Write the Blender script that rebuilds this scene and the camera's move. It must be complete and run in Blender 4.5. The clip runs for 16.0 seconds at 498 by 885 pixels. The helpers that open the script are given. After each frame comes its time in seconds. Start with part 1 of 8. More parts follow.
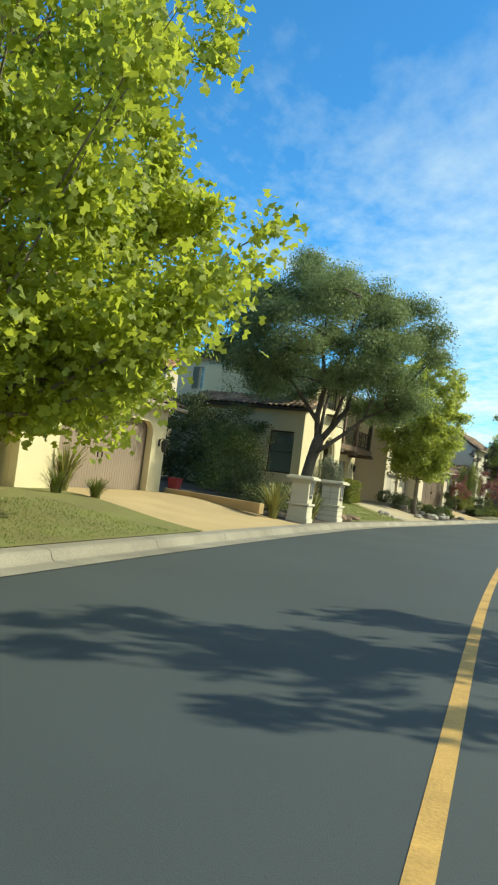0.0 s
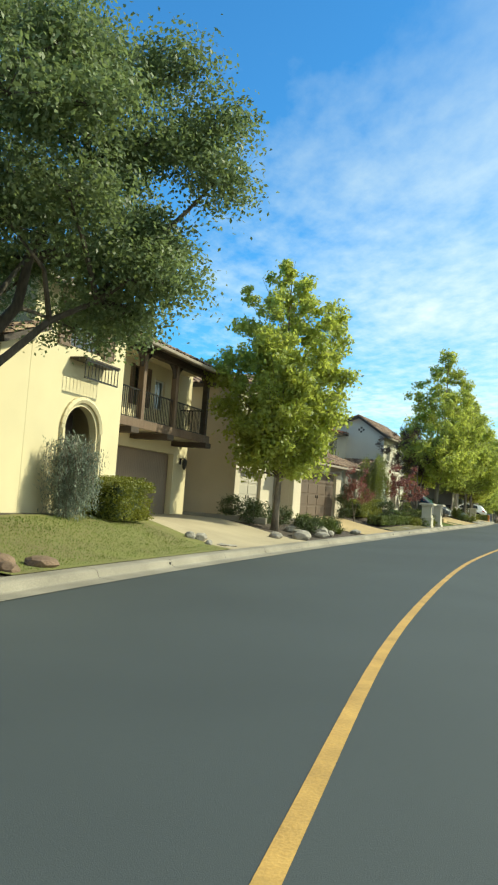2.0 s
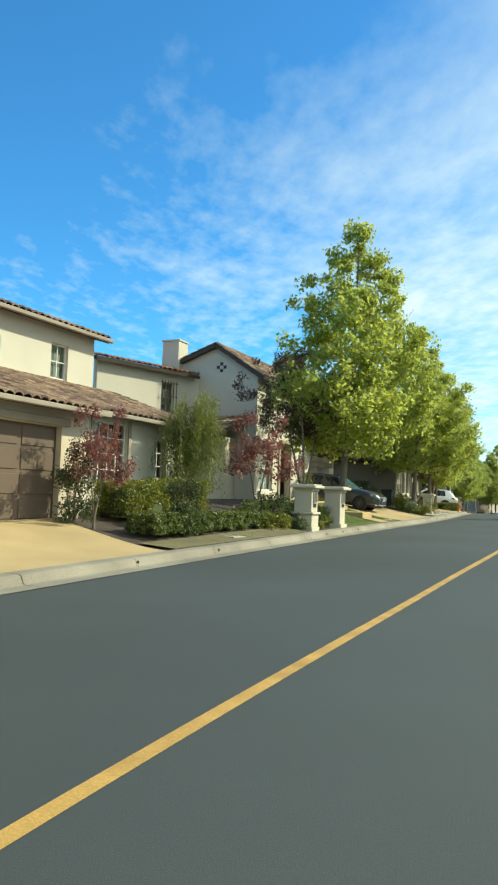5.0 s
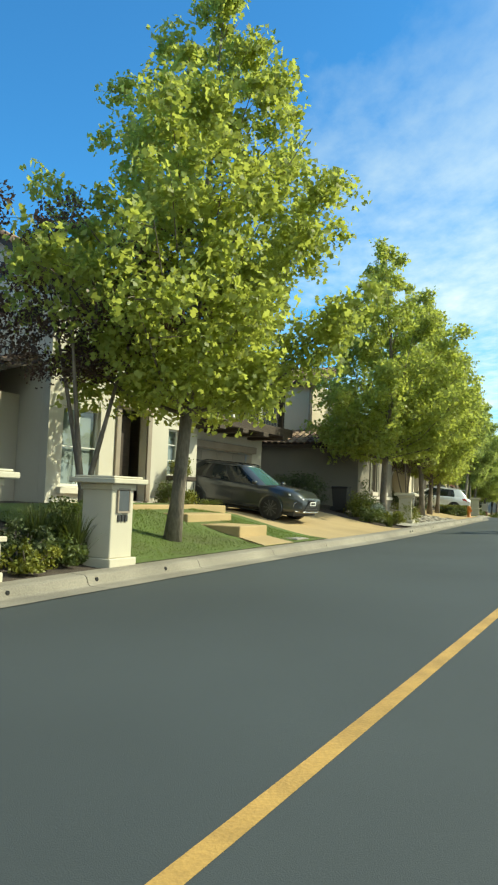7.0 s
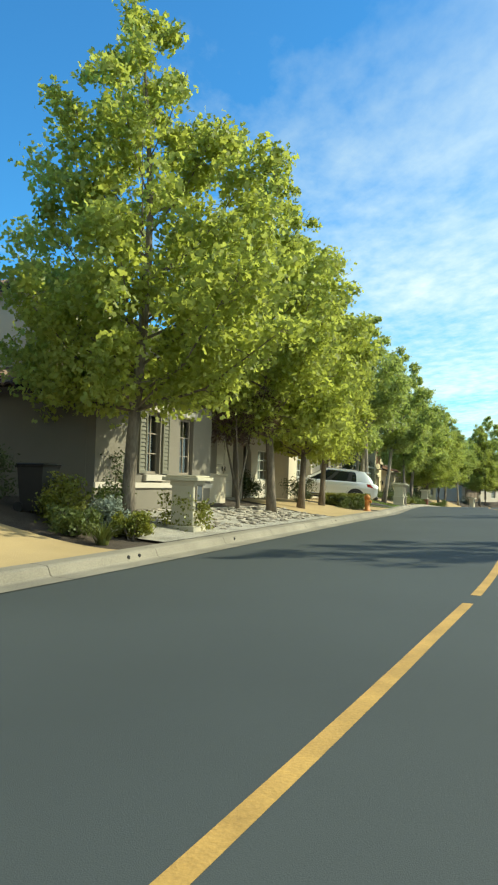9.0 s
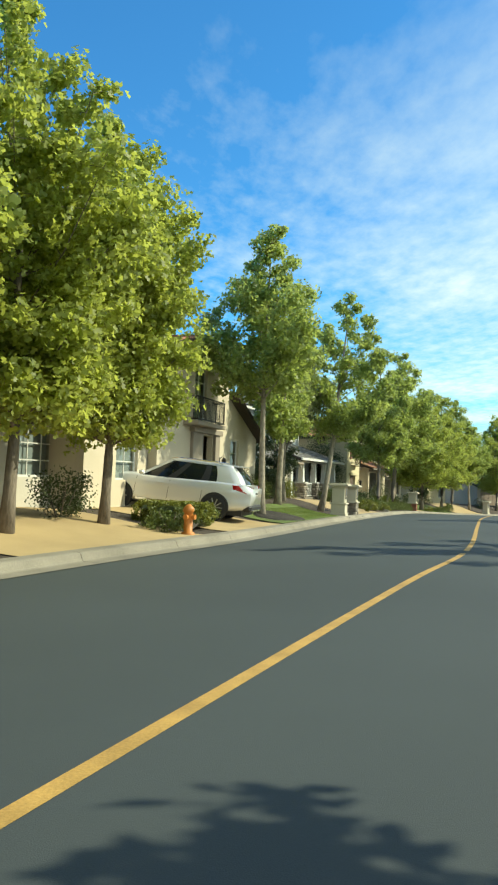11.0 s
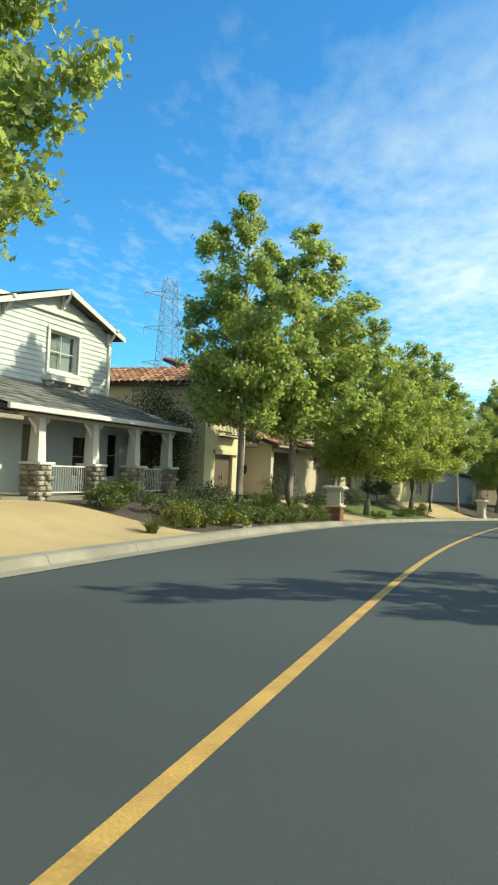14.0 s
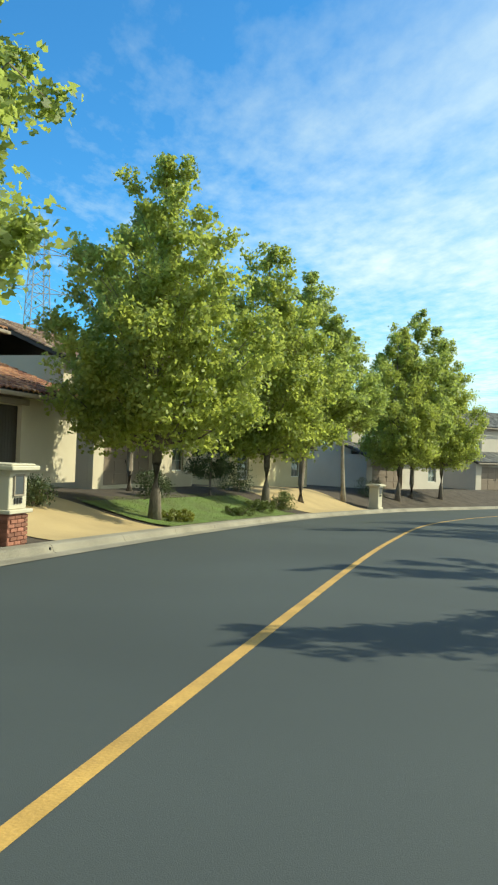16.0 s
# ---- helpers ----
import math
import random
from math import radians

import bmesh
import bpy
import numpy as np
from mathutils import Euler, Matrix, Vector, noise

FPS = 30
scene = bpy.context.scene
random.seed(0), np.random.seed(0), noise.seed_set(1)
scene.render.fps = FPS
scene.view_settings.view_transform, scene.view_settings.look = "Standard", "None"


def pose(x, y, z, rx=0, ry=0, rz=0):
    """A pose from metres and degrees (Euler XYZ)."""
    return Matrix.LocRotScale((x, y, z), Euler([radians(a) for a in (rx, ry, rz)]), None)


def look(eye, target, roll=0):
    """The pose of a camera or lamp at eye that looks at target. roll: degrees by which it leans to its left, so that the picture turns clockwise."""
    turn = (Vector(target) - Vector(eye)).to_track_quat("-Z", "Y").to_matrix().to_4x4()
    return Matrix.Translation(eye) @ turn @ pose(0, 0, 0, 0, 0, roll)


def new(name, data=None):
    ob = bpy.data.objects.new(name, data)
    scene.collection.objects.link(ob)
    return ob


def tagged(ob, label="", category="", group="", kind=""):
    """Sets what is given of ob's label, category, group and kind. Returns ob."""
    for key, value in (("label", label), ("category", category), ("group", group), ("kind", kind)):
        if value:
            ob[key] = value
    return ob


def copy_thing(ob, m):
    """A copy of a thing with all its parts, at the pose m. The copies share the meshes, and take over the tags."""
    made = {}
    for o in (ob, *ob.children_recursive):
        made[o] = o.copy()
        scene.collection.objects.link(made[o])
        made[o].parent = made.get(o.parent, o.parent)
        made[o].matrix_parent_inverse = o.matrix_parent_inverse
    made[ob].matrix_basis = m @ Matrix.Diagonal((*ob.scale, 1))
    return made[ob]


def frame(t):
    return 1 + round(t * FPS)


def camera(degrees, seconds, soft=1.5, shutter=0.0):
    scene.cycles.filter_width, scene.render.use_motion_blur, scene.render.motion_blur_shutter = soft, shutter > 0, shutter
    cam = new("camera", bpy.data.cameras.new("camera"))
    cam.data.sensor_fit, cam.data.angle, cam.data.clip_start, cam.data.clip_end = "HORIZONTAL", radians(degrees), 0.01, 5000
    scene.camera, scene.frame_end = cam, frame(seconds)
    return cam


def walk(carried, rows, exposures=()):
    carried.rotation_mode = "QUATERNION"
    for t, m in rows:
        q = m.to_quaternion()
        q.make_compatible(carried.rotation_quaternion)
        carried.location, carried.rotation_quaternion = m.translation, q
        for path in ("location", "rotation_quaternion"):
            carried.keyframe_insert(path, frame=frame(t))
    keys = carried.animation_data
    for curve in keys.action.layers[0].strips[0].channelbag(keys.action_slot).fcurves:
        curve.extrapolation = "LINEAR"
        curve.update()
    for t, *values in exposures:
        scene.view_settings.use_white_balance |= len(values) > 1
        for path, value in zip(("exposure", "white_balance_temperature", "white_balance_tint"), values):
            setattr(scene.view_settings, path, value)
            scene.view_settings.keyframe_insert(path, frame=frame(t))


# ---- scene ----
cam = camera(36.3, 16.0, 2.2)
PATH = [
    (0, (0.891, -0.477, 1.451), (0.832, 1.520, 1.540), 7.05),
    (0.5, (2.202, 3.592, 1.587), (2.181, 5.588, 1.721), 5.94),
    (1, (3.637, 7.744, 1.679), (3.649, 9.738, 1.837), 5.53),
    (1.5, (5.304, 12.150, 1.673), (5.369, 14.143, 1.828), 4.67),
    (2, (6.906, 16.415, 1.681), (7.018, 18.407, 1.821), 4.20),
    (2.5, (8.470, 20.475, 1.676), (8.620, 22.465, 1.809), 3.10),
    (3, (10.201, 24.435, 1.624), (10.372, 26.423, 1.756), 2.35),
    (5.3, (17.934, 39.902, 1.692), (18.060, 41.894, 1.827), 2.14),
    (5.5, (18.600, 41.259, 1.701), (18.718, 43.251, 1.838), 2.21),
    (6, (20.357, 44.726, 1.774), (20.447, 46.720, 1.905), 2.24),
    (6.5, (21.990, 48.121, 1.887), (22.050, 50.116, 2.008), 2.35),
    (7, (23.657, 51.627, 1.857), (23.692, 53.622, 1.986), 2.19),
    (7.5, (25.424, 55.098, 1.946), (25.462, 57.093, 2.077), 2.20),
    (8, (27.172, 58.568, 1.970), (27.245, 60.563, 2.090), 1.79),
    (8.5, (28.832, 61.846, 1.970), (28.942, 63.840, 2.071), 1.39),
    (9, (30.744, 65.193, 1.970), (30.861, 67.187, 2.069), 1.60),
    (9.5, (32.815, 68.596, 2.053), (32.917, 70.591, 2.156), 2.57),
    (11.8, (41.394, 84.928, 2.198), (41.381, 86.926, 2.285), 2.06),
    (12, (42.089, 86.566, 2.212), (42.069, 88.564, 2.302), 2.35),
    (12.5, (43.701, 90.761, 2.279), (43.672, 92.759, 2.368), 2.62),
    (13, (45.246, 95.159, 2.289), (45.213, 97.157, 2.364), 2.81),
    (13.5, (46.705, 99.729, 2.216), (46.675, 101.728, 2.285), 2.32),
    (14, (48.005, 104.355, 2.048), (48.003, 106.354, 2.119), 2.50),
    (14.5, (49.232, 108.951, 2.005), (49.288, 110.949, 2.059), 2.05),
    (15, (50.820, 113.498, 2.009), (50.936, 115.494, 2.044), 2.00),
    (15.5, (52.710, 117.945, 1.990), (52.866, 119.939, 2.018), 2.30),
    (16, (54.399, 122.292, 1.820), (54.623, 124.279, 1.853), 2.18),
]
walk(cam, [(t, look(eye, target, roll)) for t, eye, target, roll in PATH], [(0.0, 0.74, 7250, -9), (16.0, 0.74, 7250, -9)])

# ---- world, sun, exposure ----
SUN_EL, SUN_AZ = radians(38), radians(84)   # azimuth clockwise from +y
world = bpy.data.worlds.new("world")
scene.world = world
world.use_nodes = True
wn, wl = world.node_tree.nodes, world.node_tree.links
wn.clear()
w_out, w_bg = wn.new("ShaderNodeOutputWorld"), wn.new("ShaderNodeBackground")
sky = wn.new("ShaderNodeTexSky")
sky.sky_type, sky.sun_disc = "NISHITA", False
sky.sun_elevation, sky.sun_rotation = SUN_EL, SUN_AZ
sky.air_density, sky.dust_density, sky.ozone_density = 1.0, 0.3, 2.5
w_co, w_sep = wn.new("ShaderNodeTexCoord"), wn.new("ShaderNodeSeparateXYZ")
wl.new(w_co.outputs["Generated"], w_sep.inputs[0])


def wmath(op, a, b=None, c=None):
    n = wn.new("ShaderNodeMath")
    n.operation = op
    for i, v in enumerate((a, b, c)):
        if v is None:
            continue
        if isinstance(v, (int, float)):
            n.inputs[i].default_value = v
        else:
            wl.new(v, n.inputs[i])
    return n.outputs[0]


# high thin cloud on a plane overhead: streaks above, small ripples towards the horizon
up = wmath("MAXIMUM", w_sep.outputs[2], 0.03)
px_, py_ = wmath("DIVIDE", w_sep.outputs[0], up), wmath("DIVIDE", w_sep.outputs[1], up)
w_vec = wn.new("ShaderNodeCombineXYZ")
wl.new(px_, w_vec.inputs[0]), wl.new(py_, w_vec.inputs[1])
w_map = wn.new("ShaderNodeMapping")
w_map.inputs["Rotation"].default_value = (0, 0, radians(-28))
w_map.inputs["Scale"].default_value = (1.25, 0.62, 1)
wl.new(w_vec.outputs[0], w_map.inputs[0])
n1, n2 = wn.new("ShaderNodeTexNoise"), wn.new("ShaderNodeTexNoise")
n1.inputs["Scale"].default_value, n1.inputs["Detail"].default_value, n1.inputs["Distortion"].default_value = 0.5, 7, 0.5
n1.inputs["Roughness"].default_value = 0.52
n2.inputs["Scale"].default_value, n2.inputs["Detail"].default_value, n2.inputs["Roughness"].default_value = 6.5, 6, 0.6
wl.new(w_map.outputs[0], n1.inputs["Vector"]), wl.new(w_map.outputs[0], n2.inputs["Vector"])
low = wn.new("ShaderNodeMapRange")
low.inputs["From Min"].default_value, low.inputs["From Max"].default_value = 0.55, 0.12
wl.new(w_sep.outputs[2], low.inputs["Value"])
cover = wmath("ADD", wmath("MULTIPLY", n1.outputs["Fac"], 1.0), wmath("MULTIPLY", wmath("SUBTRACT", n2.outputs["Fac"], 0.5), wmath("MULTIPLY_ADD", low.outputs[0], 0.55, 0.16)))
cover = wmath("ADD", cover, wmath("MULTIPLY", low.outputs[0], 0.09))
cover = wmath("ADD", cover, wmath("MULTIPLY_ADD", w_sep.outputs[0], 0.68, -0.055))
# extra cloud in the unseen sky towards -y, added to brighten and whiten shaded walls
cover = wmath("ADD", cover, wmath("MULTIPLY", wmath("MAXIMUM", wmath("MULTIPLY", w_sep.outputs[1], -1.0), 0.0), 0.45))
w_ramp = wn.new("ShaderNodeMapRange")
w_ramp.inputs["From Min"].default_value, w_ramp.inputs["From Max"].default_value = 0.42, 0.92
wl.new(cover, w_ramp.inputs["Value"])
w_mix = wn.new("ShaderNodeMix")
w_mix.data_type = "RGBA"
wl.new(wmath("MULTIPLY", w_ramp.outputs[0], 0.86), w_mix.inputs["Factor"])
w_tint = wn.new("ShaderNodeMix")
w_tint.data_type, w_tint.blend_type = "RGBA", "MULTIPLY"
w_tint.inputs["Factor"].default_value = 1.0
w_tint.inputs["B"].default_value = (0.33, 0.86, 1.34, 1)
wl.new(sky.outputs[0], w_tint.inputs["A"])
wl.new(w_tint.outputs["Result"], w_mix.inputs["A"])
w_mix.inputs["B"].default_value = (5.5, 6.0, 6.35, 1)
wl.new(w_mix.outputs["Result"], w_bg.inputs["Color"])
w_bg.inputs["Strength"].default_value = 0.113
wl.new(w_bg.outputs[0], w_out.inputs[0])

sun_data = bpy.data.lights.new("sun", "SUN")
sun_data.energy, sun_data.angle, sun_data.color = 3.3, radians(0.53), (1.0, 0.93, 0.80)
sun = new("sun", sun_data)
sun_dir = Vector((math.sin(SUN_AZ) * math.cos(SUN_EL), math.cos(SUN_AZ) * math.cos(SUN_EL), math.sin(SUN_EL)))
sun.matrix_world = look(sun_dir * 200, (0, 0, 0))


# ---- materials ----
def shade(name, color, rough=0.8, vary=0.12, scale=2.0, fine=40.0, bump=0.1, metal=0.0, spec=0.5, grain=(1, 1, 1), stain=None, per="", hue=0.0, coat=0.0):
    """A surface with stains at a large scale and grain at a fine one."""
    m = bpy.data.materials.new(name)
    m.use_nodes = True
    nt, n = m.node_tree, m.node_tree.nodes
    b = n["Principled BSDF"]
    co, mp = n.new("ShaderNodeTexCoord"), n.new("ShaderNodeMapping")
    mp.inputs["Scale"].default_value = grain
    nt.links.new(co.outputs["Object"], mp.inputs[0])
    big, small = n.new("ShaderNodeTexNoise"), n.new("ShaderNodeTexNoise")
    big.inputs["Scale"].default_value, big.inputs["Detail"].default_value = scale, 6
    small.inputs["Scale"].default_value, small.inputs["Detail"].default_value = fine, 4
    nt.links.new(mp.outputs[0], big.inputs["Vector"]), nt.links.new(mp.outputs[0], small.inputs["Vector"])
    ramp = n.new("ShaderNodeValToRGB")
    dark = stain or tuple(c * (1 - 2.2 * vary) for c in color)
    light = tuple(min(1, c * (1 + 1.2 * vary)) for c in color)
    ramp.color_ramp.elements[0].color, ramp.color_ramp.elements[1].color = (*dark, 1), (*light, 1)
    ramp.color_ramp.elements[0].position, ramp.color_ramp.elements[1].position = 0.28, 0.72
    add = n.new("ShaderNodeMath")
    add.operation = "MULTIPLY_ADD"
    add.inputs[1].default_value = 0.45
    nt.links.new(small.outputs["Fac"], add.inputs[0])
    half = n.new("ShaderNodeMath")
    half.operation = "MULTIPLY_ADD"
    half.inputs[1].default_value, half.inputs[2].default_value = 0.75, -0.10
    nt.links.new(big.outputs["Fac"], half.inputs[0])
    nt.links.new(half.outputs[0], add.inputs[2])
    nt.links.new(add.outputs[0], ramp.inputs[0])
    col = ramp.outputs[0]
    if per:
        info = n.new("ShaderNodeObjectInfo" if per == "object" else "ShaderNodeNewGeometry")
        rnd = info.outputs["Random" if per == "object" else "Random Per Island"]
        hsv = n.new("ShaderNodeHueSaturation")
        mr, mh = n.new("ShaderNodeMapRange"), n.new("ShaderNodeMapRange")
        mr.inputs["To Min"].default_value, mr.inputs["To Max"].default_value = 1 - 2.4 * vary, 1 + 2.4 * vary
        mh.inputs["To Min"].default_value, mh.inputs["To Max"].default_value = 0.5 - hue, 0.5 + hue
        nt.links.new(rnd, mr.inputs["Value"]), nt.links.new(rnd, mh.inputs["Value"])
        nt.links.new(mr.outputs[0], hsv.inputs["Value"]), nt.links.new(mh.outputs[0], hsv.inputs["Hue"])
        nt.links.new(col, hsv.inputs["Color"])
        col = hsv.outputs[0]
    nt.links.new(col, b.inputs["Base Color"])
    b.inputs["Roughness"].default_value, b.inputs["Metallic"].default_value = rough, metal
    b.inputs["Specular IOR Level"].default_value = spec
    b.inputs["Coat Weight"].default_value, b.inputs["Coat Roughness"].default_value = coat, 0.06
    if bump:
        bp = n.new("ShaderNodeBump")
        bp.inputs["Strength"].default_value, bp.inputs["Distance"].default_value = bump, 0.02
        nt.links.new(small.outputs["Fac"], bp.inputs["Height"])
        nt.links.new(bp.outputs[0], b.inputs["Normal"])
    return m


def leaf_shade(name, dark, light, through_col, rough=0.5, fac=0.45, patch=0.9):
    """Leaves: coloured one by one and spray by spray, with light through them."""
    m = bpy.data.materials.new(name)
    m.use_nodes = True
    nt, n = m.node_tree, m.node_tree.nodes
    b, out = n["Principled BSDF"], n["Material Output"]
    geo, ramp = n.new("ShaderNodeNewGeometry"), n.new("ShaderNodeValToRGB")
    ramp.color_ramp.elements[0].color, ramp.color_ramp.elements[1].color = (*dark, 1), (*light, 1)
    co, spray, mixf = n.new("ShaderNodeTexCoord"), n.new("ShaderNodeTexNoise"), n.new("ShaderNodeMapRange")
    spray.inputs["Scale"].default_value, spray.inputs["Detail"].default_value = patch, 2
    mixf.inputs["From Min"].default_value, mixf.inputs["From Max"].default_value = 0.32, 0.68
    mixf.inputs["To Min"].default_value, mixf.inputs["To Max"].default_value = -0.18, 0.38
    nt.links.new(co.outputs["Object"], spray.inputs["Vector"]), nt.links.new(spray.outputs["Fac"], mixf.inputs["Value"])
    add = n.new("ShaderNodeMath")
    add.operation = "MULTIPLY_ADD"
    add.inputs[1].default_value = 0.8
    nt.links.new(geo.outputs["Random Per Island"], add.inputs[0]), nt.links.new(mixf.outputs[0], add.inputs[2])
    nt.links.new(add.outputs[0], ramp.inputs[0])
    nt.links.new(ramp.outputs[0], b.inputs["Base Color"])
    b.inputs["Roughness"].default_value = rough
    tr, mx, mixc = n.new("ShaderNodeBsdfTranslucent"), n.new("ShaderNodeMixShader"), n.new("ShaderNodeMix")
    mixc.data_type, mixc.blend_type = "RGBA", "MIX"
    mixc.inputs["Factor"].default_value = 0.6
    mixc.inputs["B"].default_value = (*through_col, 1)
    nt.links.new(ramp.outputs[0], mixc.inputs["A"])
    nt.links.new(mixc.outputs["Result"], tr.inputs["Color"])
    mx.inputs[0].default_value = fac
    nt.links.new(b.outputs[0], mx.inputs[1]), nt.links.new(tr.outputs[0], mx.inputs[2])
    nt.links.new(mx.outputs[0], out.inputs[0])
    return m


def pane_shade(name, tint):
    m = bpy.data.materials.new(name)
    m.use_nodes = True
    nt, n = m.node_tree, m.node_tree.nodes
    n.remove(n["Principled BSDF"])
    lw, gl, tp, mx = n.new("ShaderNodeLayerWeight"), n.new("ShaderNodeBsdfGlossy"), n.new("ShaderNodeBsdfTransparent"), n.new("ShaderNodeMixShader")
    lw.inputs["Blend"].default_value = 0.35
    gl.inputs["Roughness"].default_value = 0.02
    tp.inputs["Color"].default_value = (*tint, 1)
    mr = n.new("ShaderNodeMapRange")
    mr.inputs["To Min"].default_value, mr.inputs["To Max"].default_value = 0.10, 0.75
    nt.links.new(lw.outputs["Fresnel"], mr.inputs["Value"])
    nt.links.new(mr.outputs[0], mx.inputs[0])
    nt.links.new(tp.outputs[0], mx.inputs[1]), nt.links.new(gl.outputs[0], mx.inputs[2])
    nt.links.new(mx.outputs[0], n["Material Output"].inputs[0])
    return m


ASPHALT = shade("asphalt", (0.056, 0.066, 0.068), 0.82, 0.11, 0.22, 150, 0.16, spec=0.4)
CONCRETE = shade("concrete", (0.28, 0.25, 0.20), 0.9, 0.2, 0.7, 45, 0.3)
DRIVE_TAN = shade("tan_driveway", (0.46, 0.335, 0.172), 0.9, 0.09, 0.7, 70, 0.3)
DRIVE_PALE = shade("pale_driveway", (0.43, 0.355, 0.24), 0.9, 0.09, 0.7, 70, 0.3)
GRASS = shade("lawn", (0.11, 0.175, 0.033), 0.9, 0.2, 0.8, 90, 0.8, stain=(0.085, 0.085, 0.03))
DRYGRASS = shade("dry_grass", (0.17, 0.15, 0.065), 0.95, 0.2, 1.5, 80, 0.9, stain=(0.12, 0.10, 0.06))
GRASS_DRY = shade("dry_lawn", (0.165, 0.175, 0.045), 0.9, 0.2, 0.7, 90, 0.8, stain=(0.17, 0.14, 0.06))
BROWN_ROCK = shade("brown_rock", (0.22, 0.145, 0.10), 0.9, 0.2, 4.0, 40, 0.8)
BARK_BED = shade("dark_bark", (0.045, 0.038, 0.033), 0.95, 0.3, 2.0, 70, 1.0)
MULCH = shade("mulch", (0.085, 0.064, 0.049), 0.95, 0.25, 1.5, 60, 1.0)
GRAVEL = shade("gravel", (0.42, 0.39, 0.34), 0.95, 0.2, 2, 70, 1.0)
YELLOW = shade("yellow_paint", (0.52, 0.31, 0.085), 0.75, 0.16, 3, 50, 0.2)
CREAM = shade("cream_stucco", (0.66, 0.57, 0.37), 0.92, 0.05, 0.6, 90, 0.25)
SAND = shade("sand_stucco", (0.60, 0.52, 0.40), 0.92, 0.05, 0.6, 90, 0.25)
GREIGE = shade("greige_stucco", (0.56, 0.50, 0.43), 0.92, 0.05, 0.6, 90, 0.25)
PALE = shade("pale_stucco", (0.58, 0.54, 0.46), 0.92, 0.05, 0.6, 90, 0.25)
TAUPE = shade("taupe_stucco", (0.215, 0.19, 0.155), 0.92, 0.06, 0.6, 90, 0.25)
PILLAR = shade("pillar_stucco", (0.56, 0.51, 0.40), 0.9, 0.05, 1.5, 90, 0.2)
SIDING = shade("grey_siding", (0.58, 0.605, 0.61), 0.7, 0.05, 1.0, 30, 0.1)
WHITE = shade("white_paint", (0.68, 0.67, 0.63), 0.55, 0.04, 1.5, 30, 0.05)
TRIM = shade("taupe_trim", (0.30, 0.25, 0.20), 0.7, 0.08, 2, 40, 0.1)
DARKWOOD = shade("dark_wood", (0.060, 0.042, 0.030), 0.65, 0.2, 2, 30, 0.3, grain=(1, 1, 6))
BROWNWOOD = shade("brown_wood", (0.16, 0.105, 0.07), 0.65, 0.15, 2, 30, 0.3, grain=(6, 6, 1))
GARAGE_BROWN = shade("brown_garage_door", (0.245, 0.185, 0.14), 0.6, 0.06, 1.2, 30, 0.1)
GARAGE_TAN = shade("tan_garage_door", (0.46, 0.41, 0.33), 0.6, 0.05, 1.2, 30, 0.1)
GARAGE_GREY = shade("grey_garage_door", (0.30, 0.27, 0.235), 0.6, 0.06, 1.2, 30, 0.1)
GARAGE_RUST = shade("chestnut_garage_door", (0.13, 0.092, 0.068), 0.6, 0.08, 1.2, 30, 0.1)
GARAGE_DARK = shade("dark_garage_door", (0.045, 0.036, 0.03), 0.5, 0.1, 1.2, 30, 0.1)
IRON = shade("black_iron", (0.02, 0.02, 0.02), 0.5, 0.1, 4, 40, 0.05, metal=0.3)
TILE_BROWN = shade("brown_roof_tile", (0.26, 0.17, 0.12), 0.85, 0.22, 1.2, 30, 0.3, per="island", hue=0.015)
TILE_RED = shade("red_roof_tile", (0.36, 0.17, 0.10), 0.85, 0.2, 1.2, 30, 0.3, per="island", hue=0.015)
SHINGLE = shade("grey_shingle", (0.19, 0.18, 0.165), 0.9, 0.2, 1.2, 40, 0.5, per="island")
SHUTTER = shade("olive_shutter", (0.17, 0.16, 0.12), 0.6, 0.08, 2, 30, 0.1)
SHUTTER_PALE = shade("pale_shutter", (0.55, 0.55, 0.48), 0.6, 0.05, 2, 30, 0.1)
BLIND = shade("window_blind", (0.42, 0.44, 0.43), 0.8, 0.05, 2, 30, 0.1)
ROOM = shade("dim_room", (0.05, 0.05, 0.05), 0.9, 0.1, 2, 30, 0)
STONE = shade("field_stone", (0.36, 0.31, 0.25), 0.85, 0.2, 3, 25, 0.6, per="object")
BRICK = shade("red_brick", (0.30, 0.125, 0.085), 0.85, 0.16, 4, 40, 0.4, per="object")
ROCK = shade("boulder", (0.40, 0.36, 0.31), 0.85, 0.2, 2.5, 25, 0.7)
BARK = shade("grey_bark", (0.22, 0.18, 0.14), 0.9, 0.28, 3, 22, 1.0, grain=(1, 1, 0.35))
BARK_OAK = shade("oak_bark", (0.115, 0.095, 0.075), 0.92, 0.3, 4, 20, 1.0, grain=(1, 1, 0.3))
BARK_PALE = shade("mottled_bark", (0.36, 0.31, 0.24), 0.9, 0.28, 4, 14, 0.6, grain=(1, 1, 0.5))
PANE = pane_shade("window_glass", (0.55, 0.62, 0.62))
LEAF_PLANE = leaf_shade("plane_leaf", (0.12, 0.165, 0.036), (0.39, 0.425, 0.12), (0.82, 0.87, 0.16), 0.5, fac=0.54)
LEAF_GREEN = leaf_shade("green_plane_leaf", (0.095, 0.15, 0.048), (0.36, 0.415, 0.15), (0.74, 0.83, 0.19), 0.48, fac=0.53)
LEAF_FRESH = leaf_shade("fresh_plane_leaf", (0.11, 0.16, 0.04), (0.38, 0.42, 0.125), (0.79, 0.85, 0.17), 0.48, fac=0.53)
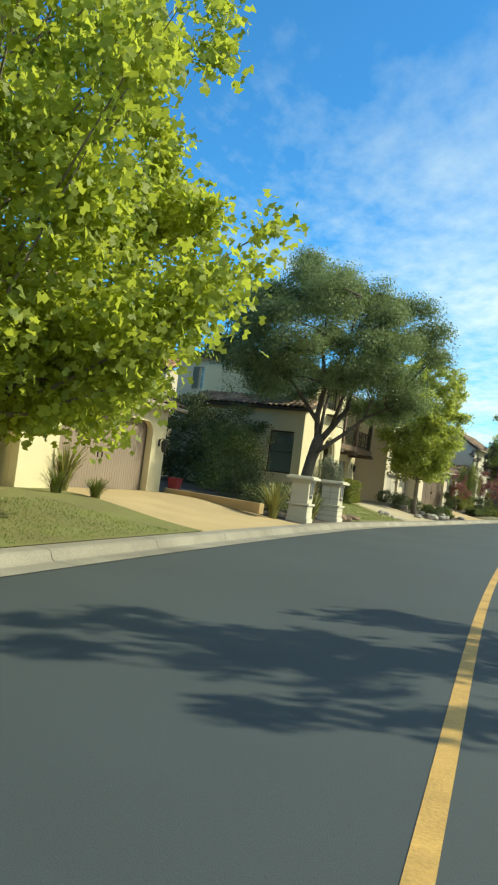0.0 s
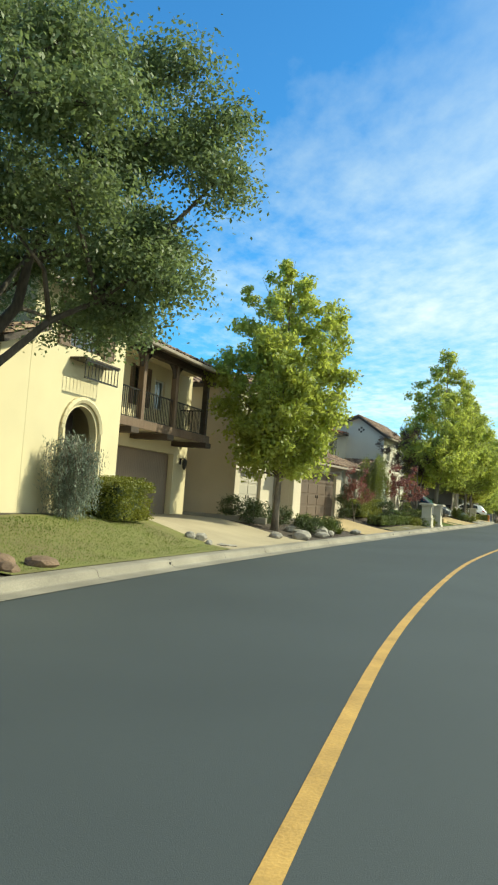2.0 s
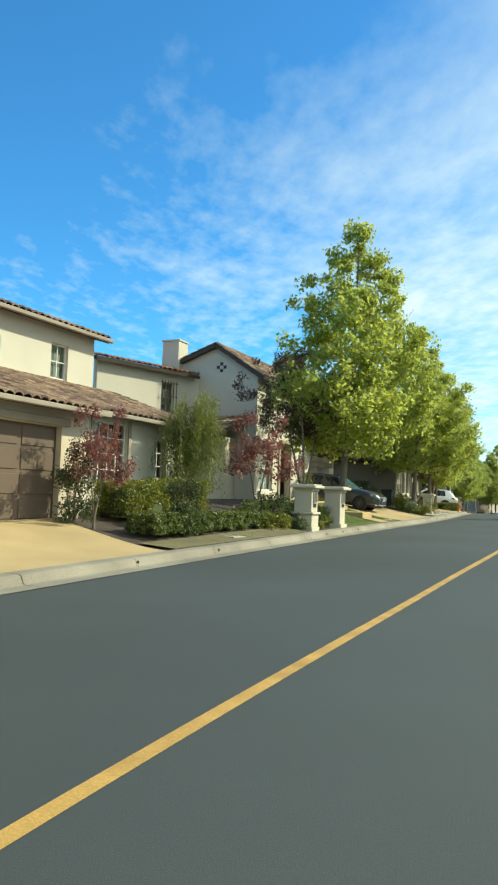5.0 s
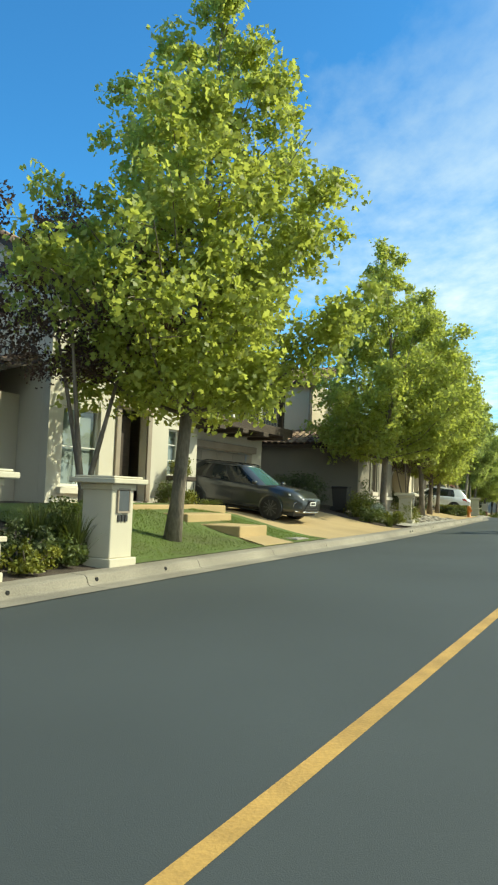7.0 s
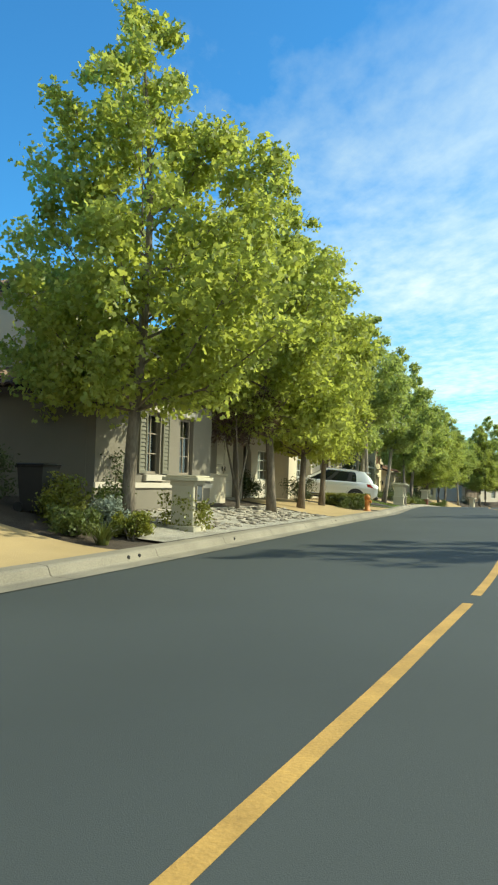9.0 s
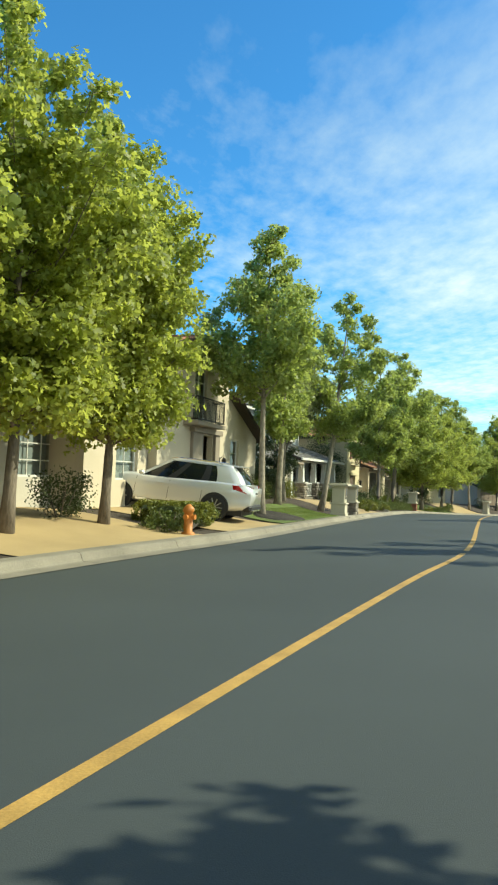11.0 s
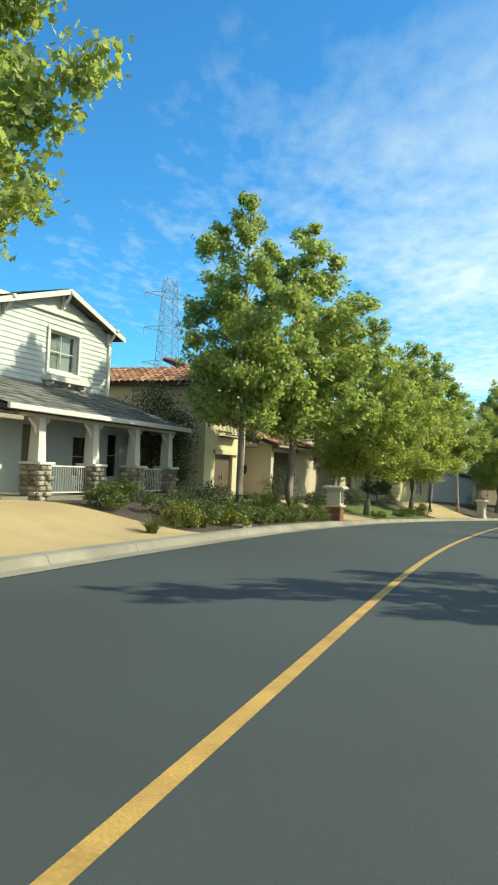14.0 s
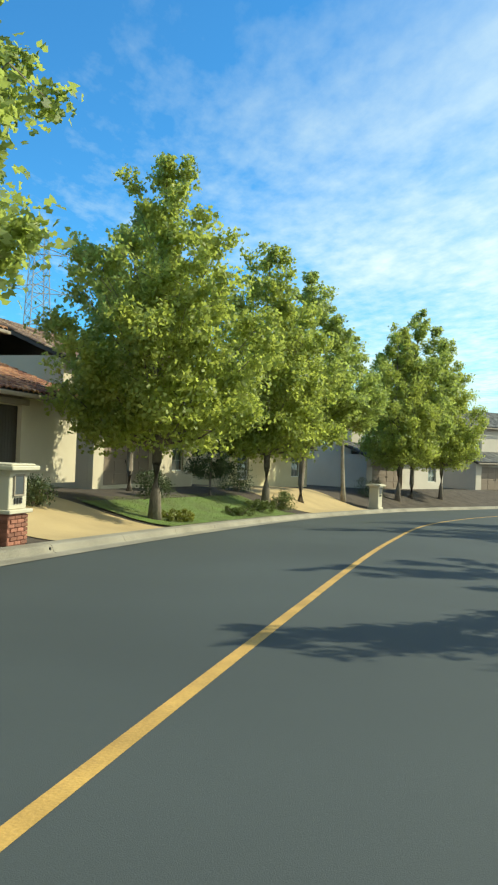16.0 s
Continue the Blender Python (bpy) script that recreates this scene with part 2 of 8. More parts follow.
LEAF_NEAR = leaf_shade("near_plane_leaf", (0.11, 0.165, 0.028), (0.37, 0.41, 0.08), (0.82, 0.88, 0.10), 0.55, fac=0.52)
LEAF_OAK = leaf_shade("oak_leaf", (0.062, 0.093, 0.045), (0.22, 0.275, 0.125), (0.35, 0.44, 0.15), 0.5, fac=0.40, patch=0.6)
LEAF_PLUM = leaf_shade("plum_leaf", (0.045, 0.028, 0.026), (0.14, 0.09, 0.065), (0.22, 0.11, 0.06), fac=0.3)
LEAF_RED = leaf_shade("red_maple_leaf", (0.13, 0.048, 0.048), (0.31, 0.145, 0.125), (0.45, 0.13, 0.09), fac=0.36)
LEAF_HEDGE = leaf_shade("hedge_leaf", (0.06, 0.09, 0.024), (0.17, 0.20, 0.05), (0.20, 0.25, 0.035), fac=0.25)
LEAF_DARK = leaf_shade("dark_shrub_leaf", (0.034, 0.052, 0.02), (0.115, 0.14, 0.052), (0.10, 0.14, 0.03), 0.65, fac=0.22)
LEAF_SILVER = leaf_shade("silver_shrub_leaf", (0.14, 0.17, 0.14), (0.33, 0.38, 0.31), (0.3, 0.36, 0.24), 0.7, fac=0.2)
LEAF_YELLOW = leaf_shade("yellow_shrub_leaf", (0.10, 0.13, 0.02), (0.28, 0.27, 0.04), (0.3, 0.3, 0.03), fac=0.25)
LEAF_WEEP = leaf_shade("weeping_leaf", (0.15, 0.18, 0.10), (0.37, 0.41, 0.23), (0.56, 0.62, 0.27), fac=0.48)
LEAF_FEATHER = leaf_shade("feathery_leaf", (0.10, 0.13, 0.025), (0.24, 0.27, 0.06), (0.4, 0.44, 0.06), fac=0.4)
LEAF_FLAX = leaf_shade("flax_blade", (0.10, 0.105, 0.03), (0.30, 0.285, 0.09), (0.36, 0.34, 0.08), fac=0.25)
LEAF_GRASS = leaf_shade("grass_blade", (0.06, 0.085, 0.02), (0.19, 0.20, 0.05), (0.2, 0.24, 0.03), fac=0.25)


# ---- the road's line ----
LINE = [
    (-8.6, -30.14, -0.18),
    (-2.4, -10.04, 0.01),
    (0.75, -0.39, 0.09),
    (3.77, 9.22, 0.15),
    (6.85, 18.19, 0.21),
    (9.71, 26.41, 0.2),
    (14.77, 38.3, 0.2),
    (20.2, 48.43, 0.38),
    (24.3, 55.87, 0.51),
    (28.9, 64.42, 0.63),
    (32.4, 70.95, 0.69),
    (35.4, 76.88, 0.76),
    (40.9, 89.44, 0.78),
    (43.6, 95.46, 0.78),
    (47.6, 107.5, 0.64),
    (51.6, 119.53, 0.41),
    (55.3, 128.95, 0.21),
    (60.2, 141.05, -0.24),
    (65.6, 152.71, -0.74),
    (72.5, 162.57, -1.09),
    (81, 170.58, -1.31),
    (92, 177.6, -1.35),
    (105, 182.64, -1.2),
    (122, 186.68, -0.86),
    (150, 190.76, -0.23),
]


def smooth_line(points, n=12):
    c, out = np.array(points, float), []
    for i in range(1, len(c) - 2):
        p0, p1, p2, p3 = c[i - 1 : i + 3]
        for k in range(n):
            t = k / n
            out.append(0.5 * (2 * p1 + (p2 - p0) * t + (2 * p0 - 5 * p1 + 4 * p2 - p3) * t * t + (3 * p1 - p0 - 3 * p2 + p3) * t**3))
    out.append(c[-2])
    return np.array(out)


RL = smooth_line(LINE)
RS = np.r_[0, np.cumsum(np.hypot(*np.diff(RL[:, :2], axis=0).T))]
S_END = float(RS[-1])


def road(s):
    """Place of the centre line at s metres, its heading and its left."""
    p = np.array([np.interp(s, RS, RL[:, k]) for k in range(3)])
    a, b = min(s + 1.5, S_END), max(s - 1.5, 0)
    q = np.array([np.interp(a, RS, RL[:, k]) - np.interp(b, RS, RL[:, k]) for k in range(2)])
    q /= np.hypot(*q)
    return p, q, np.array([-q[1], q[0]])


YARD = [(0, 0.32), (35, 0.35), (42, 0.75), (47, 0.75), (50, 0.55), (60, 0.5), (67, 0.55), (73, 0.85), (84, 0.8), (86, 0.6), (92, 0.6), (96, 0.75), (108, 0.5), (114, 0.42), (121, 0.42), (125, 0.8), (134, 0.75), (140, 0.6), (150, 0.62), (156, 0.75), (166, 0.75), (180, 1.0), (230, 0.9)]


def lie(s, v):
    """Height of the ground over the centre line."""
    a = abs(v)
    if a <= 5.3:
        return -0.02 * a
    if a <= 5.6:
        return 0.045
    k = min(1.0, (a - 5.6) / 4.2)
    k = k * k * (3 - 2 * k)
    y = float(np.interp(s, [r[0] for r in YARD], [r[1] for r in YARD])) if v > 0 else 0.3
    return 0.045 + (y - 0.045) * k


def place(s, v, h=None):
    """The world's point s along, v left of and h over the centre line (h None: on the ground)."""
    p, q, n = road(s)
    return Vector((p[0] + n[0] * v, p[1] + n[1] * v, p[2] + (lie(s, v) if h is None else h)))


def stand(s, v, h=None, turn=0.0):
    """A frame at that point: x along the road, y away to the left, z up."""
    _, q, _ = road(s)
    return Matrix.Translation(place(s, v, h)) @ Matrix.Rotation(math.atan2(q[1], q[0]) + radians(turn), 4, "Z")


# ---- mesh helpers ----
def link(name, bm, material, parent=None, label="", smooth=False, m=None, kind=""):
    me = bpy.data.meshes.new(name)
    bm.to_mesh(me)
    bm.free()
    for mt in material if isinstance(material, (list, tuple)) else [material]:
        me.materials.append(mt)
    if smooth:
        for p in me.polygons:
            p.use_smooth = True
    ob = new(name, me)
    if parent is not None:
        ob.parent = parent
    if m is not None:
        ob.matrix_basis = m
    return tagged(ob, label=label, kind=kind)


def part(name, bm, material, parent, label="", smooth=False):
    return link(name, bm, material, parent, label, smooth)


def raw(name, verts, faces, material, parent=None, label="", smooth=False, kind="", m=None):
    me = bpy.data.meshes.new(name)
    me.from_pydata(verts, [], faces)
    me.materials.append(material)
    if smooth:
        me.polygons.foreach_set("use_smooth", [True] * len(me.polygons))
    me.update()
    ob = new(name, me)
    if parent is not None:
        ob.parent = parent
    if m is not None:
        ob.matrix_basis = m
    return tagged(ob, label=label, kind=kind)


def thing(name, m, label, category, group="", kind=""):
    ob = new(name)
    ob.empty_display_size = 0.3
    ob.matrix_world = m
    return tagged(ob, label, category, group, kind)


def box(bm, x0, x1, y0, y1, z0, z1, bevel=0.0, m=None):
    r = bmesh.ops.create_cube(bm, size=1)
    for v in r["verts"]:
        v.co = Vector(((x0 + x1) / 2 + v.co.x * (x1 - x0), (y0 + y1) / 2 + v.co.y * (y1 - y0), (z0 + z1) / 2 + v.co.z * (z1 - z0)))
        if m is not None:
            v.co = m @ v.co
    if bevel:
        es = list({e for v in r["verts"] for e in v.link_edges})
        bmesh.ops.bevel(bm, geom=es, offset=bevel, segments=1, affect="EDGES")
    return bm


def tube(bm, path, radii, sides=6):
    """A tapered tube along points."""
    rings = []
    for i, p in enumerate(path):
        p = Vector(p)
        d = Vector(path[min(i + 1, len(path) - 1)]) - Vector(path[max(i - 1, 0)])
        if d.length < 1e-6:
            d = Vector((0, 0, 1))
        q = d.to_track_quat("Z", "Y")
        rings.append([bm.verts.new(p + q @ Vector((math.cos(a) * radii[i], math.sin(a) * radii[i], 0))) for a in (2 * math.pi * k / sides for k in range(sides))])
    for a, b in zip(rings, rings[1:]):
        for k in range(sides):
            bm.faces.new((a[k], a[(k + 1) % sides], b[(k + 1) % sides], b[k]))
    bm.faces.new(rings[0][::-1]), bm.faces.new(rings[-1])
    return bm


def sheet(name, s0, s1, v0, v1, material, lift=0.0, ds=1.0, dv=0.5, parent=None, label="", kind="structure", edges=None):
    """A patch that lies on the ground. edges: (s0, s1) at v1 where they differ from those at v0."""
    ns, nv = max(1, int((s1 - s0) / ds)), max(1, int((v1 - v0) / dv))
    e0, e1 = edges or (s0, s1)
    verts, faces = [], []
    for j in range(nv + 1):
        k = j / nv
        v = v0 + (v1 - v0) * k
        a, b = s0 + (e0 - s0) * k, s1 + (e1 - s1) * k
        for i in range(ns + 1):
            s = a + (b - a) * i / ns
            verts.append(place(s, v) + Vector((0, 0, lift)))
    for j in range(nv):
        for i in range(ns):
            a = j * (ns + 1) + i
            faces.append((a, a + 1, a + ns + 2, a + ns + 1))
    return raw(name, verts, faces, material, parent, label, True, kind)


def strip(name, profile, s0, s1, material, ds=1.0, kind="structure", label="", parent=None):
    """A profile of (v, h) swept along the road."""
    n = max(1, int((s1 - s0) / ds))
    verts, faces = [], []
    k = len(profile)
    for i in range(n + 1):
        s = s0 + (s1 - s0) * i / n
        verts += [place(s, v, h) for v, h in profile]
    for i in range(n):
        for j in range(k - 1):
            a = i * k + j
            faces.append((a, a + k, a + k + 1, a + 1))
    return raw(name, verts, faces, material, parent, label, False, kind)


# ---- ground, road ----
def far_ground():
    """One sheet: close to the road it follows the yards, further out it lies flat to the horizon."""
    cols = [-1500, -400, -120, -60, -40, -25, -15, -10, -8, -7, -6.3, -5.6, 5.6, 6.0, 6.4, 6.8, 7.2, 7.8, 8.4, 9.0, 9.8, 12, 16, 22, 30, 45, 70, 140, 400, 1500]
    verts, faces = [], []
    ss = np.linspace(0.5, S_END - 0.5, 130)
    nl = [c for c in cols if c > 0]
    nr = [c for c in cols if c < 0]
    for side in (nl, nr):
        base = len(verts)
        for s in ss:
            for v in side:
                p, q, n = road(s)
                if abs(v) > 45:  # far out, spread fanwise round the place's middle
                    p0, q0, n0 = road(95.0)
                    k = (s - 95.0) * (1 + abs(v) / 60)
                    verts.append((p0[0] + q0[0] * k + n0[0] * v, p0[1] + q0[1] * k + n0[1] * v, 0.6))
                else:
                    verts.append(place(s, v) - Vector((0, 0, 0.01)))
        k = len(side)
        for i in range(len(ss) - 1):
            for j in range(k - 1):
                a = base + i * k + j
                faces.append((a, a + k, a + k + 1, a + 1))
    return raw("ground", verts, faces, MULCH, None, "dark bark mulch and bare soil of the front yards", True, "structure")


far_ground()
strip("road", [(-5.3, -0.106), (-2.6, -0.05), (0, 0.0), (2.6, -0.05), (4.95, -0.1), (5.3, -0.106)], 0.5, S_END - 0.5, ASPHALT, 1.5, label="smooth dark grey asphalt of the curving road")
KERB = [(4.9, -0.088), (5.26, -0.09), (5.30, -0.07), (5.34, 0.03), (5.39, 0.055), (5.64, 0.062), (5.66, 0.0)]


def kerb(side, name):
    """Cast kerb and gutter in lengths of three metres with open joints."""
    run = thing(name, Matrix.Identity(4), "pale concrete kerb and gutter cast in lengths", "kerb", kind="structure")
    pr = [(v * side, h) for v, h in KERB]
    if side < 0:
        pr = pr[::-1]
    n = int((S_END - 1.5) / 3)
    for i in range(n):
        a = 0.7 + i * 3
        strip("kerb_length", pr, a + 0.008, a + 2.992, CONCRETE, 1.0, kind="", parent=run)
    if side > 0:
        drains(run, (42.6, 63.75, 66.9, 74.2, 75.9, 77.65, 92.75, 93.1, 97.25, 106.2, 130.8, 134.25, 156.6))
    strip("joint_bed", [(pr[0][0], pr[0][1] - 0.02), (5.3 * side, -0.1), (5.36 * side, 0.01), (pr[-1][0] if side > 0 else pr[0][0], 0.02)] if side > 0 else [(-5.66, 0.02), (-5.36, 0.01), (-5.3, -0.1), (-4.9, -0.108)], 0.7, 0.7 + n * 3, MULCH, 1.5, kind="", parent=run)


def drains(run, places):
    """Short dark pipe mouths in the kerb's face."""
    for s_ in places:
        bm = bmesh.new()
        a, b = place(s_, 5.308, -0.02), place(s_, 5.42, -0.015)
        tube(bm, [a, b], [0.03, 0.03], 12)
        part("drain_mouth", bm, DRAIN, run, "dark round drain mouth")


DRAIN = shade("drain_shadow", (0.02, 0.02, 0.02), 0.9, 0.1, 5, 40, 0.1)
kerb(1, "kerb_left")
kerb(-1, "kerb_right")
strip("centre_line", [(-0.058, 0.003), (0.058, 0.003)], 1, 91.0, YELLOW, 1.0, label="worn yellow line painted along the road's middle")
strip("centre_line", [(-0.058, 0.003), (0.058, 0.003)], 91.6, 114.2, YELLOW, 1.0, label="worn yellow line painted along the road's middle")
strip("centre_line", [(-0.058, 0.003), (0.058, 0.003)], 114.9, S_END - 2, YELLOW, 1.0, label="worn yellow line painted along the road's middle")


# driveways, lawns, paths: lie on the ground in the front yards
sheet("driveway", 24.2, 31.4, 5.64, 11.4, DRIVE_TAN, 0.012, label="tan concrete driveway up to the garage", edges=(26.2, 33.4), dv=0.2)
sheet("lawn", 12.0, 24.3, 5.62, 10.6, GRASS_DRY, 0.03, label="clipped green lawn with dry patches", edges=(12.0, 26.0))
sheet("lawn", 37.8, 46.9, 5.62, 9.0, GRASS_DRY, 0.03, label="short dry green lawn before the yellow house", edges=(37.8, 48.0))
sheet("driveway", 46.8, 53.4, 5.64, 11.4, DRIVE_PALE, 0.012, label="pale concrete driveway up to the garage", edges=(48.8, 54.4), dv=0.2)
sheet("driveway", 60.4, 65.3, 5.64, 9.2, DRIVE_TAN, 0.012, label="tan concrete driveway beside the hedges", edges=(60.6, 66.0), dv=0.2)
sheet("lawn", 65.6, 73.4, 5.62, 6.55, DRYGRASS, 0.03, label="thin dry lawn strip before the hedge")
sheet("lawn", 77.0, 85.6, 5.62, 9.6, GRASS, 0.03, label="green lawn round the street tree", edges=(77.0, 86.5))
path = thing("front_path", stand(82.9, 0.0, 0.0), "tan concrete stepped path to the front door", "path", kind="structure")
bm = bmesh.new()
vs = [[bm.verts.new((x, y, z)) for x, y in ((-0.95, 5.66), (0.6, 5.66), (0.85, 6.52), (-0.5, 6.52))] for z in (-0.1, 0.0)]
for v, z in zip(vs[1], (0.085, 0.085, 0.19, 0.19)):
    v.co.z = z
bm.faces.new(vs[1]), bm.faces.new(vs[0][::-1])
for i in range(4):
    bm.faces.new((vs[0][i], vs[0][(i + 1) % 4], vs[1][(i + 1) % 4], vs[1][i]))
part("ramp", bm, DRIVE_TAN, path)
for x0, x1, y0, y1, z in ((-0.45, 0.95, 6.525, 7.72, 0.42), (-0.75, 1.35, 7.725, 8.75, 0.64), (-1.9, 2.9, 8.755, 10.4, 0.80)):
    bm = bmesh.new()
    box(bm, x0, x1, y0, y1, -0.1, z, 0.02)
    part("step", bm, DRIVE_TAN, path)
sheet("driveway", 85.5, 93.0, 5.64, 11.2, DRIVE_TAN, 0.012, label="tan concrete driveway under the parked dark car", edges=(86.8, 92.4), dv=0.2)
sheet("gravel_bed", 94.6, 107.0, 5.62, 7.9, GRAVEL, 0.03, label="bed of pale gravel and stones")
sheet("driveway", 107.6, 113.8, 5.64, 12.0, DRIVE_TAN, 0.012, label="tan concrete driveway", dv=0.2)
sheet("driveway", 115.6, 120.6, 5.64, 11.5, DRIVE_TAN, 0.012, label="tan concrete driveway under the white car", dv=0.2)
sheet("lawn", 120.75, 130.4, 5.62, 7.9, GRASS, 0.03, label="bright green lawn under the street trees", edges=(121.6, 130.6))
# oval bed of dark bark round the tree, with a thin pale edging
bm = bmesh.new()
rim_, mid_ = [], bm.verts.new(place(123.5, 6.5) + Vector((0, 0, 0.10)))
for i in range(40):
    a_ = 2 * math.pi * i / 40
    rim_.append([bm.verts.new(place(123.5 + k * 1.65 * math.cos(a_), 6.5 + k * 0.84 * math.sin(a_)) + Vector((0, 0, dz))) for k, dz in ((0.6, 0.085), (0.97, 0.055), (1.0, 0.0))])
for i in range(40):
    p_, q_ = rim_[i], rim_[(i + 1) % 40]
    bm.faces.new((mid_, p_[0], q_[0])), bm.faces.new((p_[0], p_[1], q_[1], q_[0])), bm.faces.new((p_[1], p_[2], q_[2], q_[1]))
bmesh.ops.recalc_face_normals(bm, faces=bm.faces)
tagged(link("bark_bed", bm, BARK_BED, smooth=True), "oval bed of dark bark round the street tree", "bed", kind="structure")
sheet("driveway", 134.8, 142.6, 5.64, 10.6, DRIVE_TAN, 0.012, label="wide tan concrete driveway", edges=(136.0, 141.6), dv=0.2)
sheet("lawn", 147.0, 155.6, 7.2, 9.4, GRASS, 0.03, label="shaded green lawn behind the kerbside plants")
sheet("driveway", 157.4, 162.8, 5.64, 10.2, DRIVE_TAN, 0.012, label="tan concrete driveway past the brick pillar", dv=0.2)
sheet("lawn", 163.2, 176.0, 5.62, 8.4, GRASS, 0.03, label="shaded lawn under the street trees")
sheet("driveway", 178.0, 185.5, 5.64, 12.0, DRIVE_TAN, 0.012, label="tan concrete driveway", dv=0.2)


# ---- house parts ----
def front(x0, y=0.0):
    """Maps (a, depth, b) of a wall that faces the road to the house."""
    return Matrix.Translation((x0, y, 0))


def side(x, y0):
    """The same for a wall that faces back along the road: a runs away from it."""
    return Matrix.Translation((x, y0, 0)) @ Matrix(((0, 1, 0, 0), (1, 0, 0, 0), (0, 0, 1, 0), (0, 0, 0, 1)))


def panel(parent, m, w, z0, z1, holes, material, th=0.22, name="wall", label="", top=None):
    """A wall w wide with openings (a0, a1, b0, b1) through it. top: a function of a, for gables."""
    xs = sorted({0.0, w, *[h[0] for h in holes], *[h[1] for h in holes], *([w * i / 10 for i in range(11)] if top else [])})
    zs = sorted({z0, z1, *[h[2] for h in holes], *[h[3] for h in holes]})
    xs, zs = [x for x in xs if -1e-6 <= x <= w + 1e-6], [z for z in zs if z0 - 1e-6 <= z <= z1 + 1e-6]

    def solid(i, j):
        if not (0 <= i < len(xs) - 1 and 0 <= j < len(zs) - 1):
            return False
        cx, cz = (xs[i] + xs[i + 1]) / 2, (zs[j] + zs[j + 1]) / 2
        return not any(h[0] < cx < h[1] and h[2] < cz < h[3] for h in holes)

    def zz(i, j):
        return top(xs[i]) if top and j == len(zs) - 1 else zs[j]

    verts, faces, seen = [], [], {}

    def vert(i, j, d):
        if (i, j, d) not in seen:
            seen[i, j, d] = len(verts)
            verts.append(m @ Vector((xs[i], th * d, zz(i, j))))
        return seen[i, j, d]

    for i in range(len(xs) - 1):
        for j in range(len(zs) - 1):
            if not solid(i, j):
                continue
            c = [(i, j), (i + 1, j), (i + 1, j + 1), (i, j + 1)]
            faces.append([vert(*p, 0) for p in c])
            faces.append([vert(*p, 1) for p in c[::-1]])
            for (p, q), (di, dj) in zip(((c[0], c[1]), (c[1], c[2]), (c[2], c[3]), (c[3], c[0])), ((0, -1), (1, 0), (0, 1), (-1, 0))):
                if not solid(i + di, j + dj):
                    faces.append([vert(*q, 0), vert(*p, 0), vert(*p, 1), vert(*q, 1)])
    return raw(name, verts, faces, material, parent, label)


def block(parent, x0, x1, y0, y1, z0, z1, material, fholes=(), sholes=(), name="wall", label="", ftop=None, stop=None):
    """Four walls round a rectangle; openings in the one to the road and the one that faces back."""
    panel(parent, front(x0, y0), x1 - x0, z0, z1, list(fholes), material, name=name, label=label, top=ftop)
    panel(parent, side(x0, y0 + 0.225), y1 - y0 - 0.225, z0, z1, list(sholes), material, name=name, label=label, top=stop)
    bm = bmesh.new()
    box(bm, x1 - 0.22, x1 - 0.003, y0 + 0.225, y1, z0, z1)
    part(name, bm, material, parent)
    bm = bmesh.new()
    box(bm, x0 + 0.225, x1 - 0.225, y1 - 0.22, y1 - 0.003, z0, z1)
    part(name, bm, material, parent)


def slab(parent, x0, x1, y0, y1, z0, z1, material, name="band", label="", bevel=0.01):
    bm = bmesh.new()
    box(bm, x0, x1, y0, y1, z0, z1, bevel)
    return part(name, bm, material, parent, label)


def window(parent, m, w, h, cols=2, rows=2, frame_mat=None, back=None, reveal=0.09, name="window", label=""):
    """A window set back in its opening: frame, bars, glass and a flat backing behind it."""
    fm, f = frame_mat or WHITE, 0.055
    bm = bmesh.new()
    for a in ((0, w, 0, f), (0, w, h - f, h), (0, f, f, h - f), (w - f, w, f, h - f)):
        box(bm, a[0], a[1], reveal, reveal + 0.06, a[2], a[3], m=m)
    win = part(name, bm, fm, parent, label)
    bm = bmesh.new()
    for i in range(1, cols):
        box(bm, w * i / cols - 0.014, w * i / cols + 0.014, reveal + 0.012, reveal + 0.045, f, h - f, m=m)
    for j in range(1, rows):
        box(bm, f, w - f, reveal + 0.014, reveal + 0.043, h * j / rows - 0.014, h * j / rows + 0.014, m=m)
    if cols > 1 or rows > 1:
        part("muntin", bm, fm, win)
    else:
        bm.free()
    g = raw("pane", [m @ Vector((a, reveal + 0.03, b)) for a, b in ((f, f), (w - f, f), (w - f, h - f), (f, h - f))], [(0, 1, 2, 3)], PANE, win)
    g.visible_shadow = False
    # backing sheet; in ROOM its dark colour stands for the unlit room behind
    raw("window_back", [m @ Vector((a, reveal + 0.12, b)) for a, b in ((0, 0), (w, 0), (w, h), (0, h))], [(0, 1, 2, 3)], back or BLIND, win)
    return win


